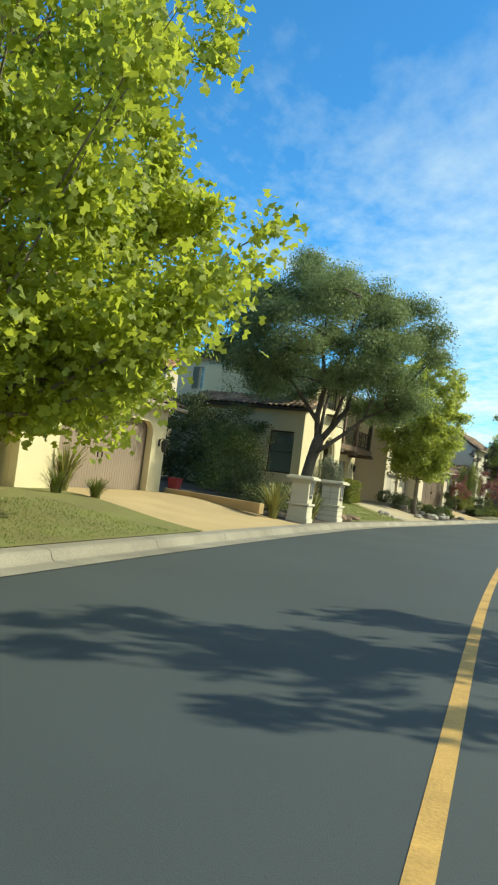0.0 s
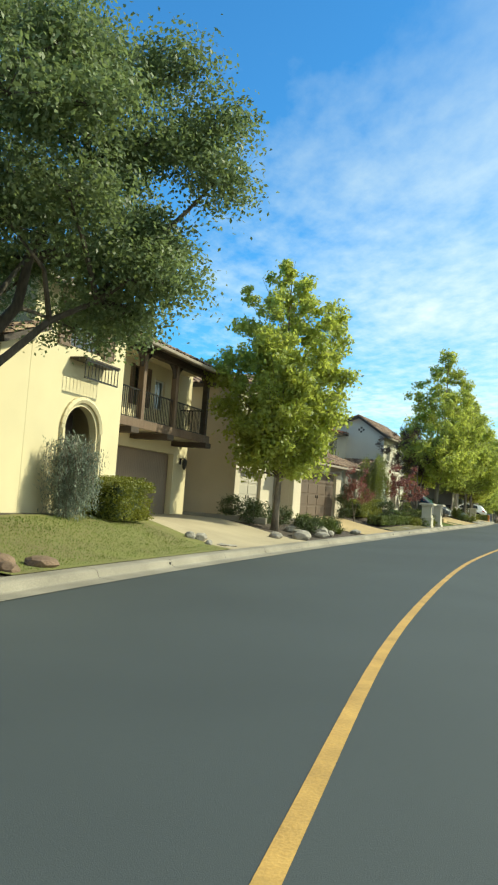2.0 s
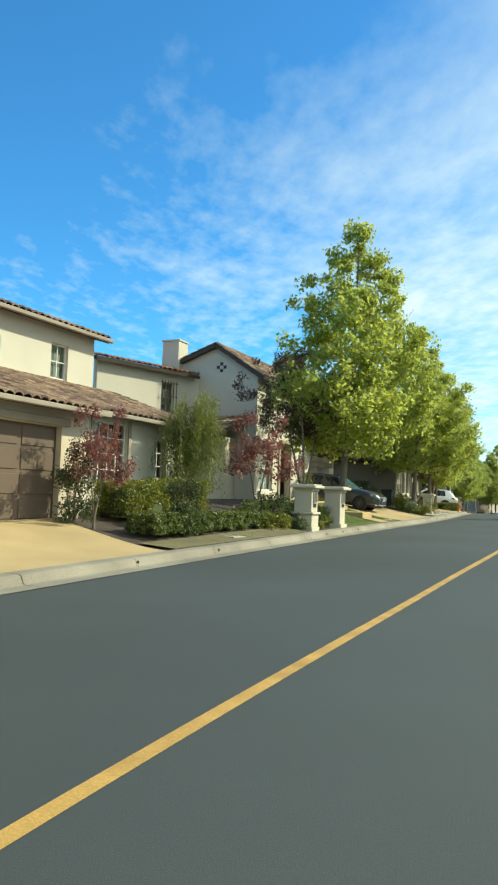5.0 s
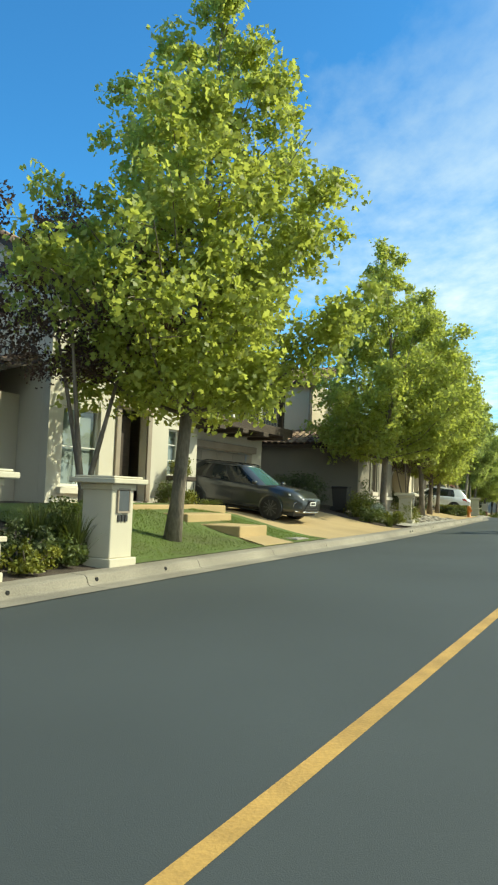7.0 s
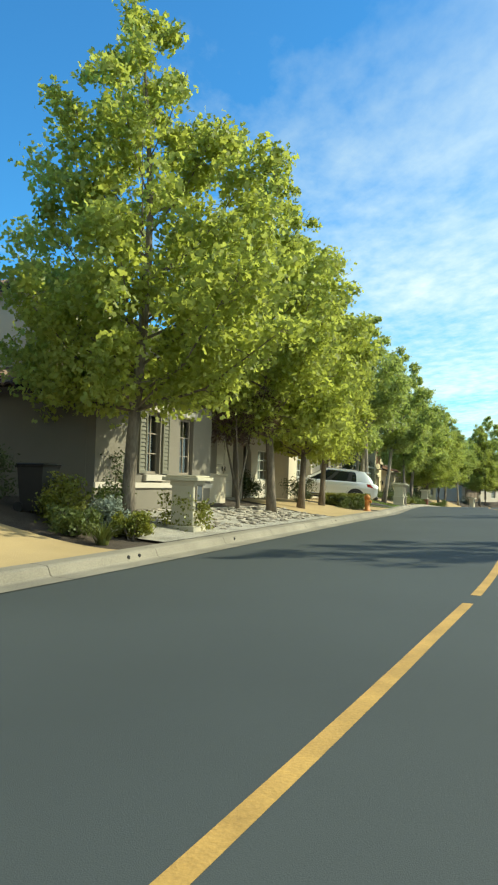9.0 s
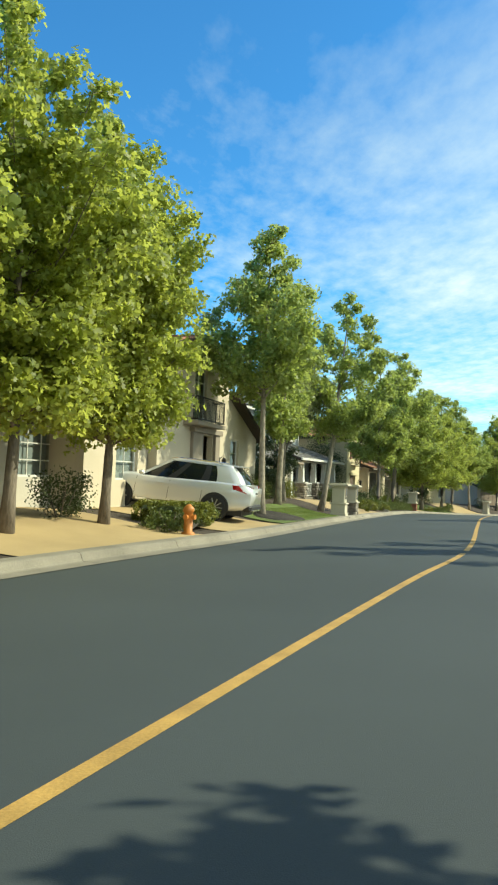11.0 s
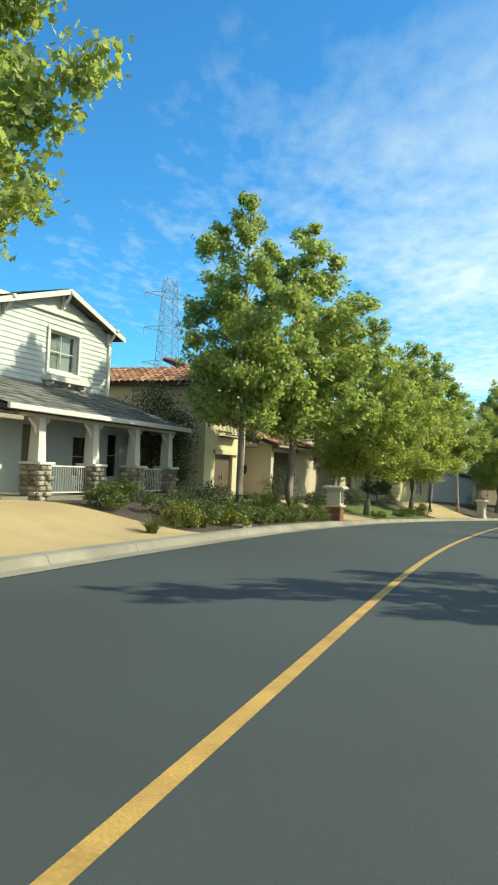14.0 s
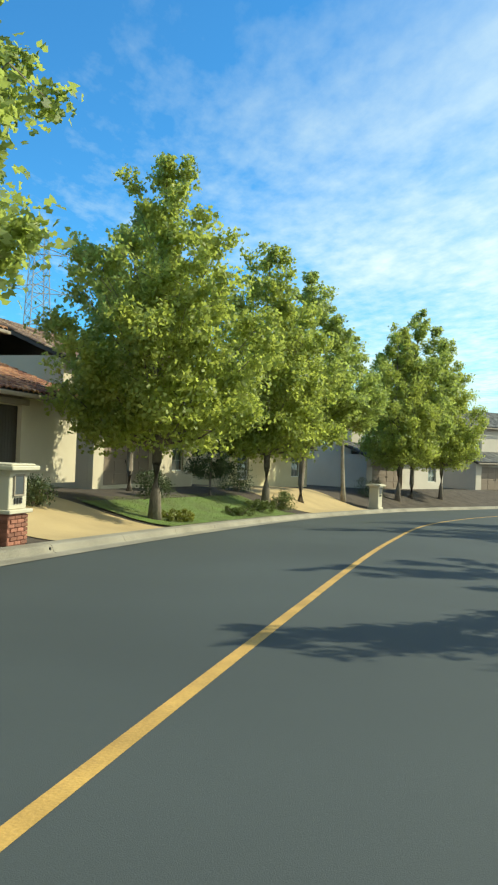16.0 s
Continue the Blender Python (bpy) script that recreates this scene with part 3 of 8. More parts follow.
def shutters(parent, m, w, h, material, sw=0.42, name="shutter"):
    for x in (-sw - 0.03, w + 0.03):
        bm = bmesh.new()
        for q in ((x, x + 0.055, 0, h), (x + sw - 0.055, x + sw, 0, h), (x + 0.05, x + sw - 0.05, 0, 0.07), (x + 0.05, x + sw - 0.05, h - 0.07, h)):
            box(bm, q[0], q[1], -0.05, -0.004, q[2], q[3], m=m)
        leaf = part(name, bm, material, parent)
        n = int(h / 0.1)
        for i in range(n):
            z = 0.07 + (h - 0.14) * i / n
            bm = bmesh.new()
            vs = [bm.verts.new(m @ Vector(p)) for p in ((x + 0.05, -0.044, z), (x + sw - 0.05, -0.044, z), (x + sw - 0.05, -0.012, z + (h - 0.14) / n + 0.012), (x + 0.05, -0.012, z + (h - 0.14) / n + 0.012), (x + 0.05, -0.03, z), (x + sw - 0.05, -0.03, z))]
            bm.faces.new(vs[:4]), bm.faces.new((vs[4], vs[5], vs[1], vs[0]))
            part("slat", bm, material, leaf)


def garage_door(parent, m, w, h, material, cols=4, rows=4, plank=False, label="", lights=False):
    bm = bmesh.new()
    box(bm, 0.002, w - 0.002, 0.16, 0.2, 0.002, h - 0.002, m=m)
    door = part("garage_door", bm, material, parent, label)
    if plank:
        n = int(w / 0.14)
        for i in range(n):
            bm = bmesh.new()
            box(bm, w * i / n + 0.004, w * (i + 1) / n - 0.004, 0.135, 0.158, 0.02, h - 0.02, m=m)
            part("plank", bm, material, door)
    else:
        for i in range(cols):
            for j in range(rows):
                bm = bmesh.new()
                box(bm, w * i / cols + 0.07, w * (i + 1) / cols - 0.07, 0.138, 0.158, h * j / rows + 0.05, h * (j + 1) / rows - 0.05, 0.008, m=m)
                part("door_panel", bm, PANE_DARK if lights and j == rows - 1 else material, door)
    for x in (w / 2 - 0.14, w / 2 + 0.10):
        bm = bmesh.new()
        box(bm, x, x + 0.03, 0.11, 0.134, h * 0.42, h * 0.42 + 0.16, m=m)
        part("handle", bm, IRON, door, "black iron handle")
    return door


PANE_DARK = shade("dark_glass", (0.02, 0.022, 0.025), 0.08, 0.05, 2, 10, 0)


def tile_slope(parent, o, ex, length, up, reach, material, cut0=0.0, cut1=0.0, pitch=0.27, shingle=False, name="roof", label="", rise0=0.0):
    """One slope of a roof: columns of barrel tiles in courses, or flat shingles. cut0, cut1: how far each end is cut in at the top (hips)."""
    o, ex, up = Vector(o), Vector(ex).normalized(), Vector(up).normalized()
    nrm = ex.cross(up).normalized()
    if nrm.z < 0:
        nrm = -nrm
    verts, faces = [], []
    n = max(1, round(length / pitch))
    course = 0.38
    for i in range(n):
        x = (i + 0.5) * length / n
        t = reach
        if cut0 > 0:
            t = min(t, reach * x / cut0)
        if cut1 > 0:
            t = min(t, reach * (length - x) / cut1)
        m_ = max(1, math.ceil(t / course))
        for k in range(m_):
            a, b = k * course, min(t, (k + 1) * course + 0.02)
            if b - a < 0.05:
                continue
            j0 = random.uniform(-0.008, 0.008)
            base = len(verts)
            w = length / n
            if shingle:
                pts = [(-0.5 * w + 0.004, 0.012), (0.5 * w - 0.004, 0.012)]
            else:
                pts = [(-0.5 * w, 0.0), (-0.36 * w, 0.045), (-0.14 * w, 0.075), (0.14 * w, 0.075), (0.36 * w, 0.045), (0.5 * w, 0.0)]
            for d, lift in ((a, 0.03 + j0), (b, 0.0)):
                for px, pz in pts:
                    verts.append(o + ex * (x + px) + up * d + nrm * (pz + lift))
            for px, pz in pts:
                verts.append(o + ex * (x + px) + up * a + nrm * (pz + j0 - 0.012))
            c = len(pts)
            for q in range(c - 1):
                faces.append((base + q, base + q + 1, base + c + q + 1, base + c + q))
                faces.append((base + 2 * c + q, base + 2 * c + q + 1, base + q + 1, base + q))
    roof = raw(name, verts, faces, material, parent, label, kind="")
    deck = [o - nrm * 0.02, o + ex * length - nrm * 0.02, o + ex * (length - cut1) + up * reach - nrm * 0.02, o + ex * cut0 + up * reach - nrm * 0.02]
    raw("roof_deck", deck + [p - nrm * 0.14 for p in deck], [(3, 2, 1, 0), (4, 5, 6, 7), (0, 1, 5, 4), (1, 2, 6, 5), (2, 3, 7, 6), (3, 0, 4, 7)], DARKWOOD, roof)
    return roof


def lean_roof(parent, x0, x1, y0, z0, y1, z1, material, over=0.45, shingle=False, cut0=0.0, cut1=0.0, label="", gutter=True):
    """A slope that rises away from the road."""
    d = Vector((0, y1 - y0, z1 - z0))
    k = over / max(0.05, d.length)
    o = (x0 - 0.35, y0 - d.y * k, z0 - d.z * k)
    tile_slope(parent, o, (1, 0, 0), x1 - x0 + 0.7, d, d.length * (1 + k), material, cut0, cut1, shingle=shingle, label=label)
    if gutter:
        bm = bmesh.new()
        box(bm, x0 - 0.37, x1 + 0.37, o[1] - 0.13, o[1] - 0.015, o[2] - 0.15, o[2] - 0.03, 0.02)
        part("gutter", bm, TRIM, parent)


def side_roof(parent, y0, y1, x0, z0, x1, z1, material, over=0.4, label=""):
    """A slope that rises along the road, with its eave facing back."""
    d = Vector((x1 - x0, 0, z1 - z0))
    k = over / max(0.05, d.length)
    o = (x0 - d.x * k, y0 - 0.35, z0 - d.z * k)
    tile_slope(parent, o, (0, 1, 0), y1 - y0 + 0.7, d, d.length * (1 + k), material, label=label)


def gable_roof(parent, x0, x1, y0, y1, ze, zr, yr, material, over=0.4, shingle=False):
    """Ridge along the road at yr; eaves at y0 and y1."""
    lean_roof(parent, x0, x1, y0, ze, yr, zr, material, over, shingle)
    d = Vector((0, yr - y1, zr - ze))
    k = over / d.length
    tile_slope(parent, (x0 - 0.35, y1 - d.y * k, ze - d.z * k), (1, 0, 0), x1 - x0 + 0.7, d, d.length * (1 + k), material, shingle=shingle)


def cross_gable(parent, x0, x1, y0, y1, ze, zr, material, over=0.4, shingle=False):
    """Ridge running away from the road in the middle of x0..x1."""
    xm = (x0 + x1) / 2
    for xa, sgn in ((x0, 1), (x1, -1)):
        d = Vector((xm - xa, 0, zr - ze))
        k = over / d.length
        tile_slope(parent, (xa - d.x * k, y0 - 0.4, ze - d.z * k), (0, 1, 0), y1 - y0 + 0.5, d, d.length * (1 + k), material, shingle=shingle)
        bm = bmesh.new()
        a, b = Vector((xa - d.x * k, y0 - 0.43, ze - d.z * k - 0.02)), Vector((xm, y0 - 0.43, zr + 0.02))
        vs = [bm.verts.new(p) for p in (a, b, b - Vector((0, 0, 0.18)), a - Vector((0, 0, 0.18)))]
        vs2 = [bm.verts.new(v.co + Vector((0, 0.03, 0))) for v in vs]
        bm.faces.new(vs), bm.faces.new(vs2[::-1])
        for i in range(4):
            bm.faces.new((vs[i], vs2[i], vs2[(i + 1) % 4], vs[(i + 1) % 4]))
        part("bargeboard", bm, WHITE if shingle else DARKWOOD, parent)


def railing(parent, x0, x1, y, z0, z1, material=None, step=0.12, along="x"):
    mt = material or IRON
    m = Matrix.Identity(4) if along == "x" else Matrix(((0, 1, 0, 0), (1, 0, 0, 0), (0, 0, 1, 0), (0, 0, 0, 1)))
    bm = bmesh.new()
    box(bm, x0, x1, y - 0.02, y + 0.02, z1 - 0.02, z1 + 0.02, m=m)
    rail = part("railing", bm, mt, parent, "black iron railing" if mt is IRON else "")
    bm = bmesh.new()
    box(bm, x0, x1, y - 0.02, y + 0.02, z0 + 0.04, z0 + 0.08, m=m)
    part("bottom_rail", bm, mt, rail)
    n = max(1, int((x1 - x0) / step))
    for i in range(n + 1):
        x = x0 + (x1 - x0) * i / n
        bm = bmesh.new()
        box(bm, x - 0.009, x + 0.009, y - 0.009, y + 0.009, z0 + 0.08, z1 - 0.02, m=m)
        part("baluster", bm, mt, rail)
    return rail


def wall_lamp(parent, x, y, z):
    bm = bmesh.new()
    box(bm, x - 0.05, x + 0.05, y - 0.03, y - 0.004, z - 0.02, z + 0.22)
    tube(bm, [(x, y - 0.02, z + 0.16), (x, y - 0.12, z + 0.25), (x, y - 0.2, z + 0.2)], [0.014, 0.014, 0.014])
    tube(bm, [(x, y - 0.2, z + 0.22), (x, y - 0.2, z + 0.14), (x, y - 0.2, z - 0.14), (x, y - 0.2, z - 0.22)], [0.02, 0.1, 0.075, 0.02], 6)
    part("wall_lamp", bm, IRON, parent, "black iron wall lantern")


def arch_fill(parent, x0, x1, y, zs, zt, material, th=0.22):
    """Fills the corners of a rectangular opening above zs so that it ends in a round arch."""
    n, xm, r = 12, (x0 + x1) / 2, (x1 - x0) / 2
    ry = zt - zs
    for sgn in (-1, 1):
        bm = bmesh.new()
        arc = [(xm + sgn * r * math.cos(math.pi / 2 * i / n), zs + ry * math.sin(math.pi / 2 * i / n)) for i in range(n + 1)]
        rows_ = []
        for d in (0.003, th - 0.003):
            rows_.append(([bm.verts.new((a, y + d, b)) for a, b in arc], [bm.verts.new((xm + sgn * r, y + d, b)) for _, b in arc]))
        for i in range(n):
            for arc_v, edge_v in rows_:
                if i == 0:
                    try:
                        bm.faces.new((arc_v[1], edge_v[1], arc_v[0]))
                    except ValueError:
                        pass
                else:
                    bm.faces.new((arc_v[i], arc_v[i + 1], edge_v[i + 1], edge_v[i]))
            bm.faces.new((rows_[0][0][i], rows_[0][0][i + 1], rows_[1][0][i + 1], rows_[1][0][i]))
        bmesh.ops.remove_doubles(bm, verts=bm.verts, dist=1e-5)
        bmesh.ops.recalc_face_normals(bm, faces=bm.faces)
        part("arch", bm, material, parent)


# ---- houses ----
def house_garage_cream():
    h = thing("house", stand(33.3, 11.25, 0), "cream stucco house with a wide brown garage door and tile roofs", "house", "houses along the street")
    block(h, -8.0, 0, 0, 9, 0.1, 3.42, CREAM, [(-6.35 + 8.0, -0.95 + 8.0, 0.3, 2.62)])
    arch_fill(h, -6.35, -5.9, 0.004, 2.3, 2.62, CREAM)
    garage_door(h, front(-6.35) @ Matrix.Translation((0, 0.12, 0.3)), 5.4, 2.32, GARAGE_BROWN, 4, 4, True, "wide brown plank garage door with rounded corners")
    for x0, x1, sg in ((-6.35, -5.95, -1), (-1.35, -0.95, 1)):
        bm = bmesh.new()
        pts = [(x0 if sg < 0 else x1, 2.615)] + [((x1 if sg < 0 else x0) + sg * 0.4 * math.sin(a), 2.215 + 0.4 * math.cos(a)) for a in np.linspace(0, math.pi / 2, 7)]
        f0 = [bm.verts.new((a, 0.002, b)) for a, b in pts]
        f1 = [bm.verts.new((a, 0.2, b)) for a, b in pts]
        bm.faces.new(f0), bm.faces.new(f1[::-1])
        for i in range(len(pts)):
            j = (i + 1) % len(pts)
            bm.faces.new((f0[i], f1[i], f1[j], f0[j]))
        bmesh.ops.recalc_face_normals(bm, faces=bm.faces)
        part("arch", bm, CREAM, h)
    lean_roof(h, -8, 0, 0, 3.42, 1.4, 3.95, TILE_BROWN, label="brown clay barrel tiles")
    block(h, -14, 0, 1.35, 9, 3.4, 6.1, CREAM, [(12.0, 12.8, 4.45, 5.6)])
    window(h, front(-2.0, 1.35) @ Matrix.Translation((0, 0, 4.45)), 0.8, 1.15, 3, 4)
    slab(h, -2.1, -1.1, 1.2, 1.346, 4.33, 4.44, CREAM, "sill")
    gable_roof(h, -14, 0, 1.35, 9, 6.15, 7.9, 5.2, TILE_BROWN)
    block(h, -8.6, -7.05, -0.6, 6, 0.0, 3.2, CREAM)
    slab(h, -8.7, -6.95, -0.68, -0.604, 2.05, 2.18, CREAM, "ledge")
    block(h, -20, -8.8, -0.2, 9, 0.0, 3.4, CREAM, [(7, 9, 0.9, 2.6)])
    window(h, front(-13, -0.2) @ Matrix.Translation((0, 0, 0.9)), 2.0, 1.7, 4, 3)
    lean_roof(h, -20, -7.0, -0.3, 3.42, 4, 4.9, TILE_BROWN)
    wall_lamp(h, -0.45, -0.002, 1.9)


def house_yellow_arch():
    h = thing("house", stand(47.1, 9.4, 0), "pale yellow stucco house with an arched door, balcony and garage", "house", "houses along the street")
    block(h, -4.3, 0, 0, 6, 0.5, 6.45, CREAM, [(1.6, 3.1, 0.8, 3.5), (1.5, 3.1, 4.95, 6.1)], label="")
    arch_fill(h, -2.7, -1.2, 0, 2.8, 3.5, CREAM)
    # moulding round the arch
    bm = bmesh.new()
    pts = [(-2.85, 0.8), (-2.85, 2.85)] + [(-1.95 - 0.9 * math.cos(a), 2.85 + 0.82 * math.sin(a)) for a in np.linspace(0.12, math.pi - 0.12, 13)] + [(-1.05, 2.85), (-1.05, 0.8)]
    for (a, b), (c, d) in zip(pts, pts[1:]):
        tube(bm, [(a, -0.02, b), (c, -0.02, d)], [0.09, 0.09], 6)
    part("moulding", bm, CREAM, h)
    slab(h, -2.6, -1.3, 0.7, 0.78, 0.8, 3.4, DARKWOOD, "front_door", "dark wooden front door")
    window(h, front(-2.8) @ Matrix.Translation((0, 0, 4.95)), 1.6, 1.15, 4, 3, DARKWOOD, ROOM)
    shutters(h, front(-2.8) @ Matrix.Translation((0, 0, 4.9)), 1.6, 1.2, BROWNWOOD, 0.5)
    # iron window box under the upper window
    slab(h, -2.75, -1.05, -0.5, -0.01, 4.62, 4.68, DARKWOOD, "window_shelf")
    railing(h, -2.7, -1.1, -0.46, 4.1, 4.6, IRON, 0.16)
    block(h, -5.4, -4.31, 0.0, 5.6, 0.5, 4.7, CREAM, (), [(0.2, 1.4, 1.6, 3.5)])
    window(h, side(-5.4, 0.225) @ Matrix.Translation((0.2, 0, 1.6)), 1.2, 1.9, 1, 2, DARKWOOD)
    side_roof(h, 0, 5.5, -5.4, 4.7, -4.1, 5.2, TILE_BROWN)
    block(h, -3.9, 6, 3.0, 7.7, 0.5, 7.0, SAND, (), [(2.45, 3.25, 5.3, 6.4), (0.4, 1.1, 5.6, 6.3)])
    window(h, side(-3.9, 3.225) @ Matrix.Translation((2.45, 0, 5.3)), 0.8, 1.1, 2, 3)
    shutters(h, side(-3.9, 3.225) @ Matrix.Translation((2.45, 0, 5.3)), 0.8, 1.1, SHUTTER, 0.32)
    window(h, side(-3.9, 3.225) @ Matrix.Translation((0.4, 0, 5.6)), 0.7, 0.7, 2, 2)
    side_roof(h, 3.0, 7.7, -3.9, 7.05, 1, 7.85, TILE_BROWN)
    lean_roof(h, -4.3, -0.2, 0, 6.5, 3, 7.6, TILE_BROWN)
    # garage wing with balcony
    panel(h, front(0.0, 1.9), 8.8, 0.4, 6.3, [(2.4, 7.6, 0.5, 2.88), (4.0, 4.9, 4.35, 5.75), (5.6, 6.4, 4.4, 5.5)], CREAM)
    panel(h, Matrix.Translation((8.8, 2.13, 0)) @ Matrix(((0, -1, 0, 0), (1, 0, 0, 0), (0, 0, 1, 0), (0, 0, 0, 1))), 9, 0.4, 6.3, [], CREAM)
    garage_door(h, front(2.4, 2.0) @ Matrix.Translation((0, 0, 0.5)), 5.2, 2.38, GARAGE_BROWN, 4, 4, True, "brown plank garage door under the balcony")
    window(h, front(4.0, 1.9) @ Matrix.Translation((0, 0, 4.35)), 0.9, 1.4, 2, 3, DARKWOOD, ROOM)
    window(h, front(5.6, 1.9) @ Matrix.Translation((0, 0, 4.4)), 0.8, 1.1, 2, 2, WHITE)
    shutters(h, front(4.0, 1.9) @ Matrix.Translation((0, 0, 4.35)), 0.9, 1.4, BROWNWOOD, 0.25)
    slab(h, 0.003, 7.9, 0.7, 1.896, 3.42, 3.62, SAND, "balcony_deck")
    slab(h, 0.003, 7.95, 0.62, 0.697, 3.38, 3.66, BROWNWOOD, "balcony_beam")
    for x in (1.5, 4.0, 7.25):
        slab(h, x, x + 0.5, 0.45, 1.89, 3.18, 3.37, DARKWOOD, "corbel")
    for x in (2.6, 5.0, 7.72):
        slab(h, x - 0.1, x + 0.1, 0.7, 0.9, 3.625, 5.85, BROWNWOOD if x < 6 else DARKWOOD, "post")
        for sg in (-1, 1):
            bm = bmesh.new()
            tube(bm, [(x + sg * 0.08, 0.8, 5.4), (x + sg * 0.2, 0.8, 5.7), (x + sg * 0.42, 0.8, 5.84)], [0.07, 0.08, 0.07], 4)
            part("bracket", bm, DARKWOOD, h)
    slab(h, 0.003, 8.1, 0.66, 0.94, 5.86, 6.12, DARKWOOD, "roof_beam")
    slab(h, 0.0, 8.1, 0.95, 1.89, 6.02, 6.1, CREAM, "soffit")
    railing(h, 0.1, 2.5, 0.8, 3.64, 4.62), railing(h, 2.7, 4.9, 0.8, 3.64, 4.62), railing(h, 5.1, 7.62, 0.8, 3.64, 4.62)
    railing(h, 0.95, 1.85, 7.78, 3.64, 4.62, along="y")
    lean_roof(h, 0.2, 8.3, 0.5, 6.2, 6, 8.0, TILE_BROWN, label="brown clay barrel tiles")
    wall_lamp(h, 8.2, 1.9, 2.55)


def house_beige_double():
    h = thing("house", stand(56.2, 10.0, 0), "shaded beige two-storey house with a small garage front", "house", "houses along the street")
    block(h, 0, 4.0, 0, 12, 0.3, 6.0, SAND, [(0.45, 2.6, 0.5, 2.4), (1.2, 2.1, 4.2, 5.4)], [(2.45, 3.25, 4.6, 5.4), (6.0, 6.8, 4.4, 5.5)])
    window(h, front(1.2) @ Matrix.Translation((0, 0, 4.2)), 0.9, 1.2, 2, 2)
    for a, z, hh in ((2.45, 4.6, 0.8), (6.0, 4.4, 1.1)):
        window(h, side(0, 0.225) @ Matrix.Translation((a, 0, z)), 0.8, hh, 2, 2)
    side_roof(h, 0, 12, 0, 6.05, 3.8, 7.0, TILE_BROWN)
    garage_door(h, front(0.45) @ Matrix.Translation((0, 0, 0.5)), 2.15, 1.9, GARAGE_TAN, 2, 4, False, "pale tan panel garage door")
    slab(h, 0.3, 2.75, -0.1, -0.004, 2.42, 2.58, TRIM, "lintel")


def house_white_wing():
    h = thing("house", stand(67.5, 10.0, 0), "white stucco house with a big grid window and tile roof", "house", "houses along the street")
    # garage wing
    block(h, -7.2, -0.6, -0.9, 6, 0.3, 3.1, SAND, [(0.9, 5.8, 0.45, 2.6)])
    garage_door(h, front(-6.3, -0.9) @ Matrix.Translation((0, 0, 0.45)), 4.9, 2.15, GARAGE_RUST, 4, 4, False, "brown panel garage door")
    slab(h, -6.5, -1.2, -1.0, -0.904, 2.62, 2.8, TRIM, "lintel")
    lean_roof(h, -7.2, -0.6, -0.9, 3.2, 3, 4.3, TILE_BROWN)
    # window wing
    block(h, -0.5, 5.9, 0, 8, 0.5, 3.35, PALE, [(1.5, 3.1, 1.3, 3.05), (4.55, 5.15, 1.55, 2.75)])
    window(h, front(1.0) @ Matrix.Translation((0, 0, 1.3)), 1.6, 1.75, 4, 4, WHITE, ROOM)
    slab(h, 0.86, 0.997, -0.05, -0.004, 1.2, 3.15, TRIM, "trim"), slab(h, 2.603, 2.74, -0.05, -0.004, 1.2, 3.15, TRIM, "trim")
    window(h, front(4.05) @ Matrix.Translation((0, 0, 1.55)), 0.6, 1.2, 2, 3, WHITE, ROOM)
    shutters(h, front(4.05) @ Matrix.Translation((0, 0, 1.5)), 0.6, 1.25, SHUTTER_PALE, 0.34)
    slab(h, 4.0, 4.7, -0.12, -0.004, 1.28, 1.5, TRIM, "sill")
    lean_roof(h, -0.5, 5.9, 0, 3.42, 3.2, 4.5, TILE_BROWN, label="weathered brown barrel tiles")
    for i in range(12):
        slab(h, -0.4 + i * 0.55, -0.28 + i * 0.55, -0.4, -0.003, 3.2, 3.34, DARKWOOD, "rafter_tail")
    block(h, -9, 4.7, 2.9, 12, 3.4, 6.2, PALE, [(8.3, 9.1, 4.3, 5.4), (11.6, 12.4, 4.5, 5.6)])
    window(h, front(2.6, 2.9) @ Matrix.Translation((0, 0, 4.5)), 0.8, 1.1, 2, 2)
    window(h, front(-0.7, 2.9) @ Matrix.Translation((0, 0, 4.3)), 0.8, 1.1, 2, 2)
    shutters(h, front(-0.7, 2.9) @ Matrix.Translation((0, 0, 4.3)), 0.8, 1.1, SHUTTER_PALE, 0.35)
    gable_roof(h, -9, 4.7, 2.9, 12, 6.25, 7.5, 7.4, TILE_BROWN)


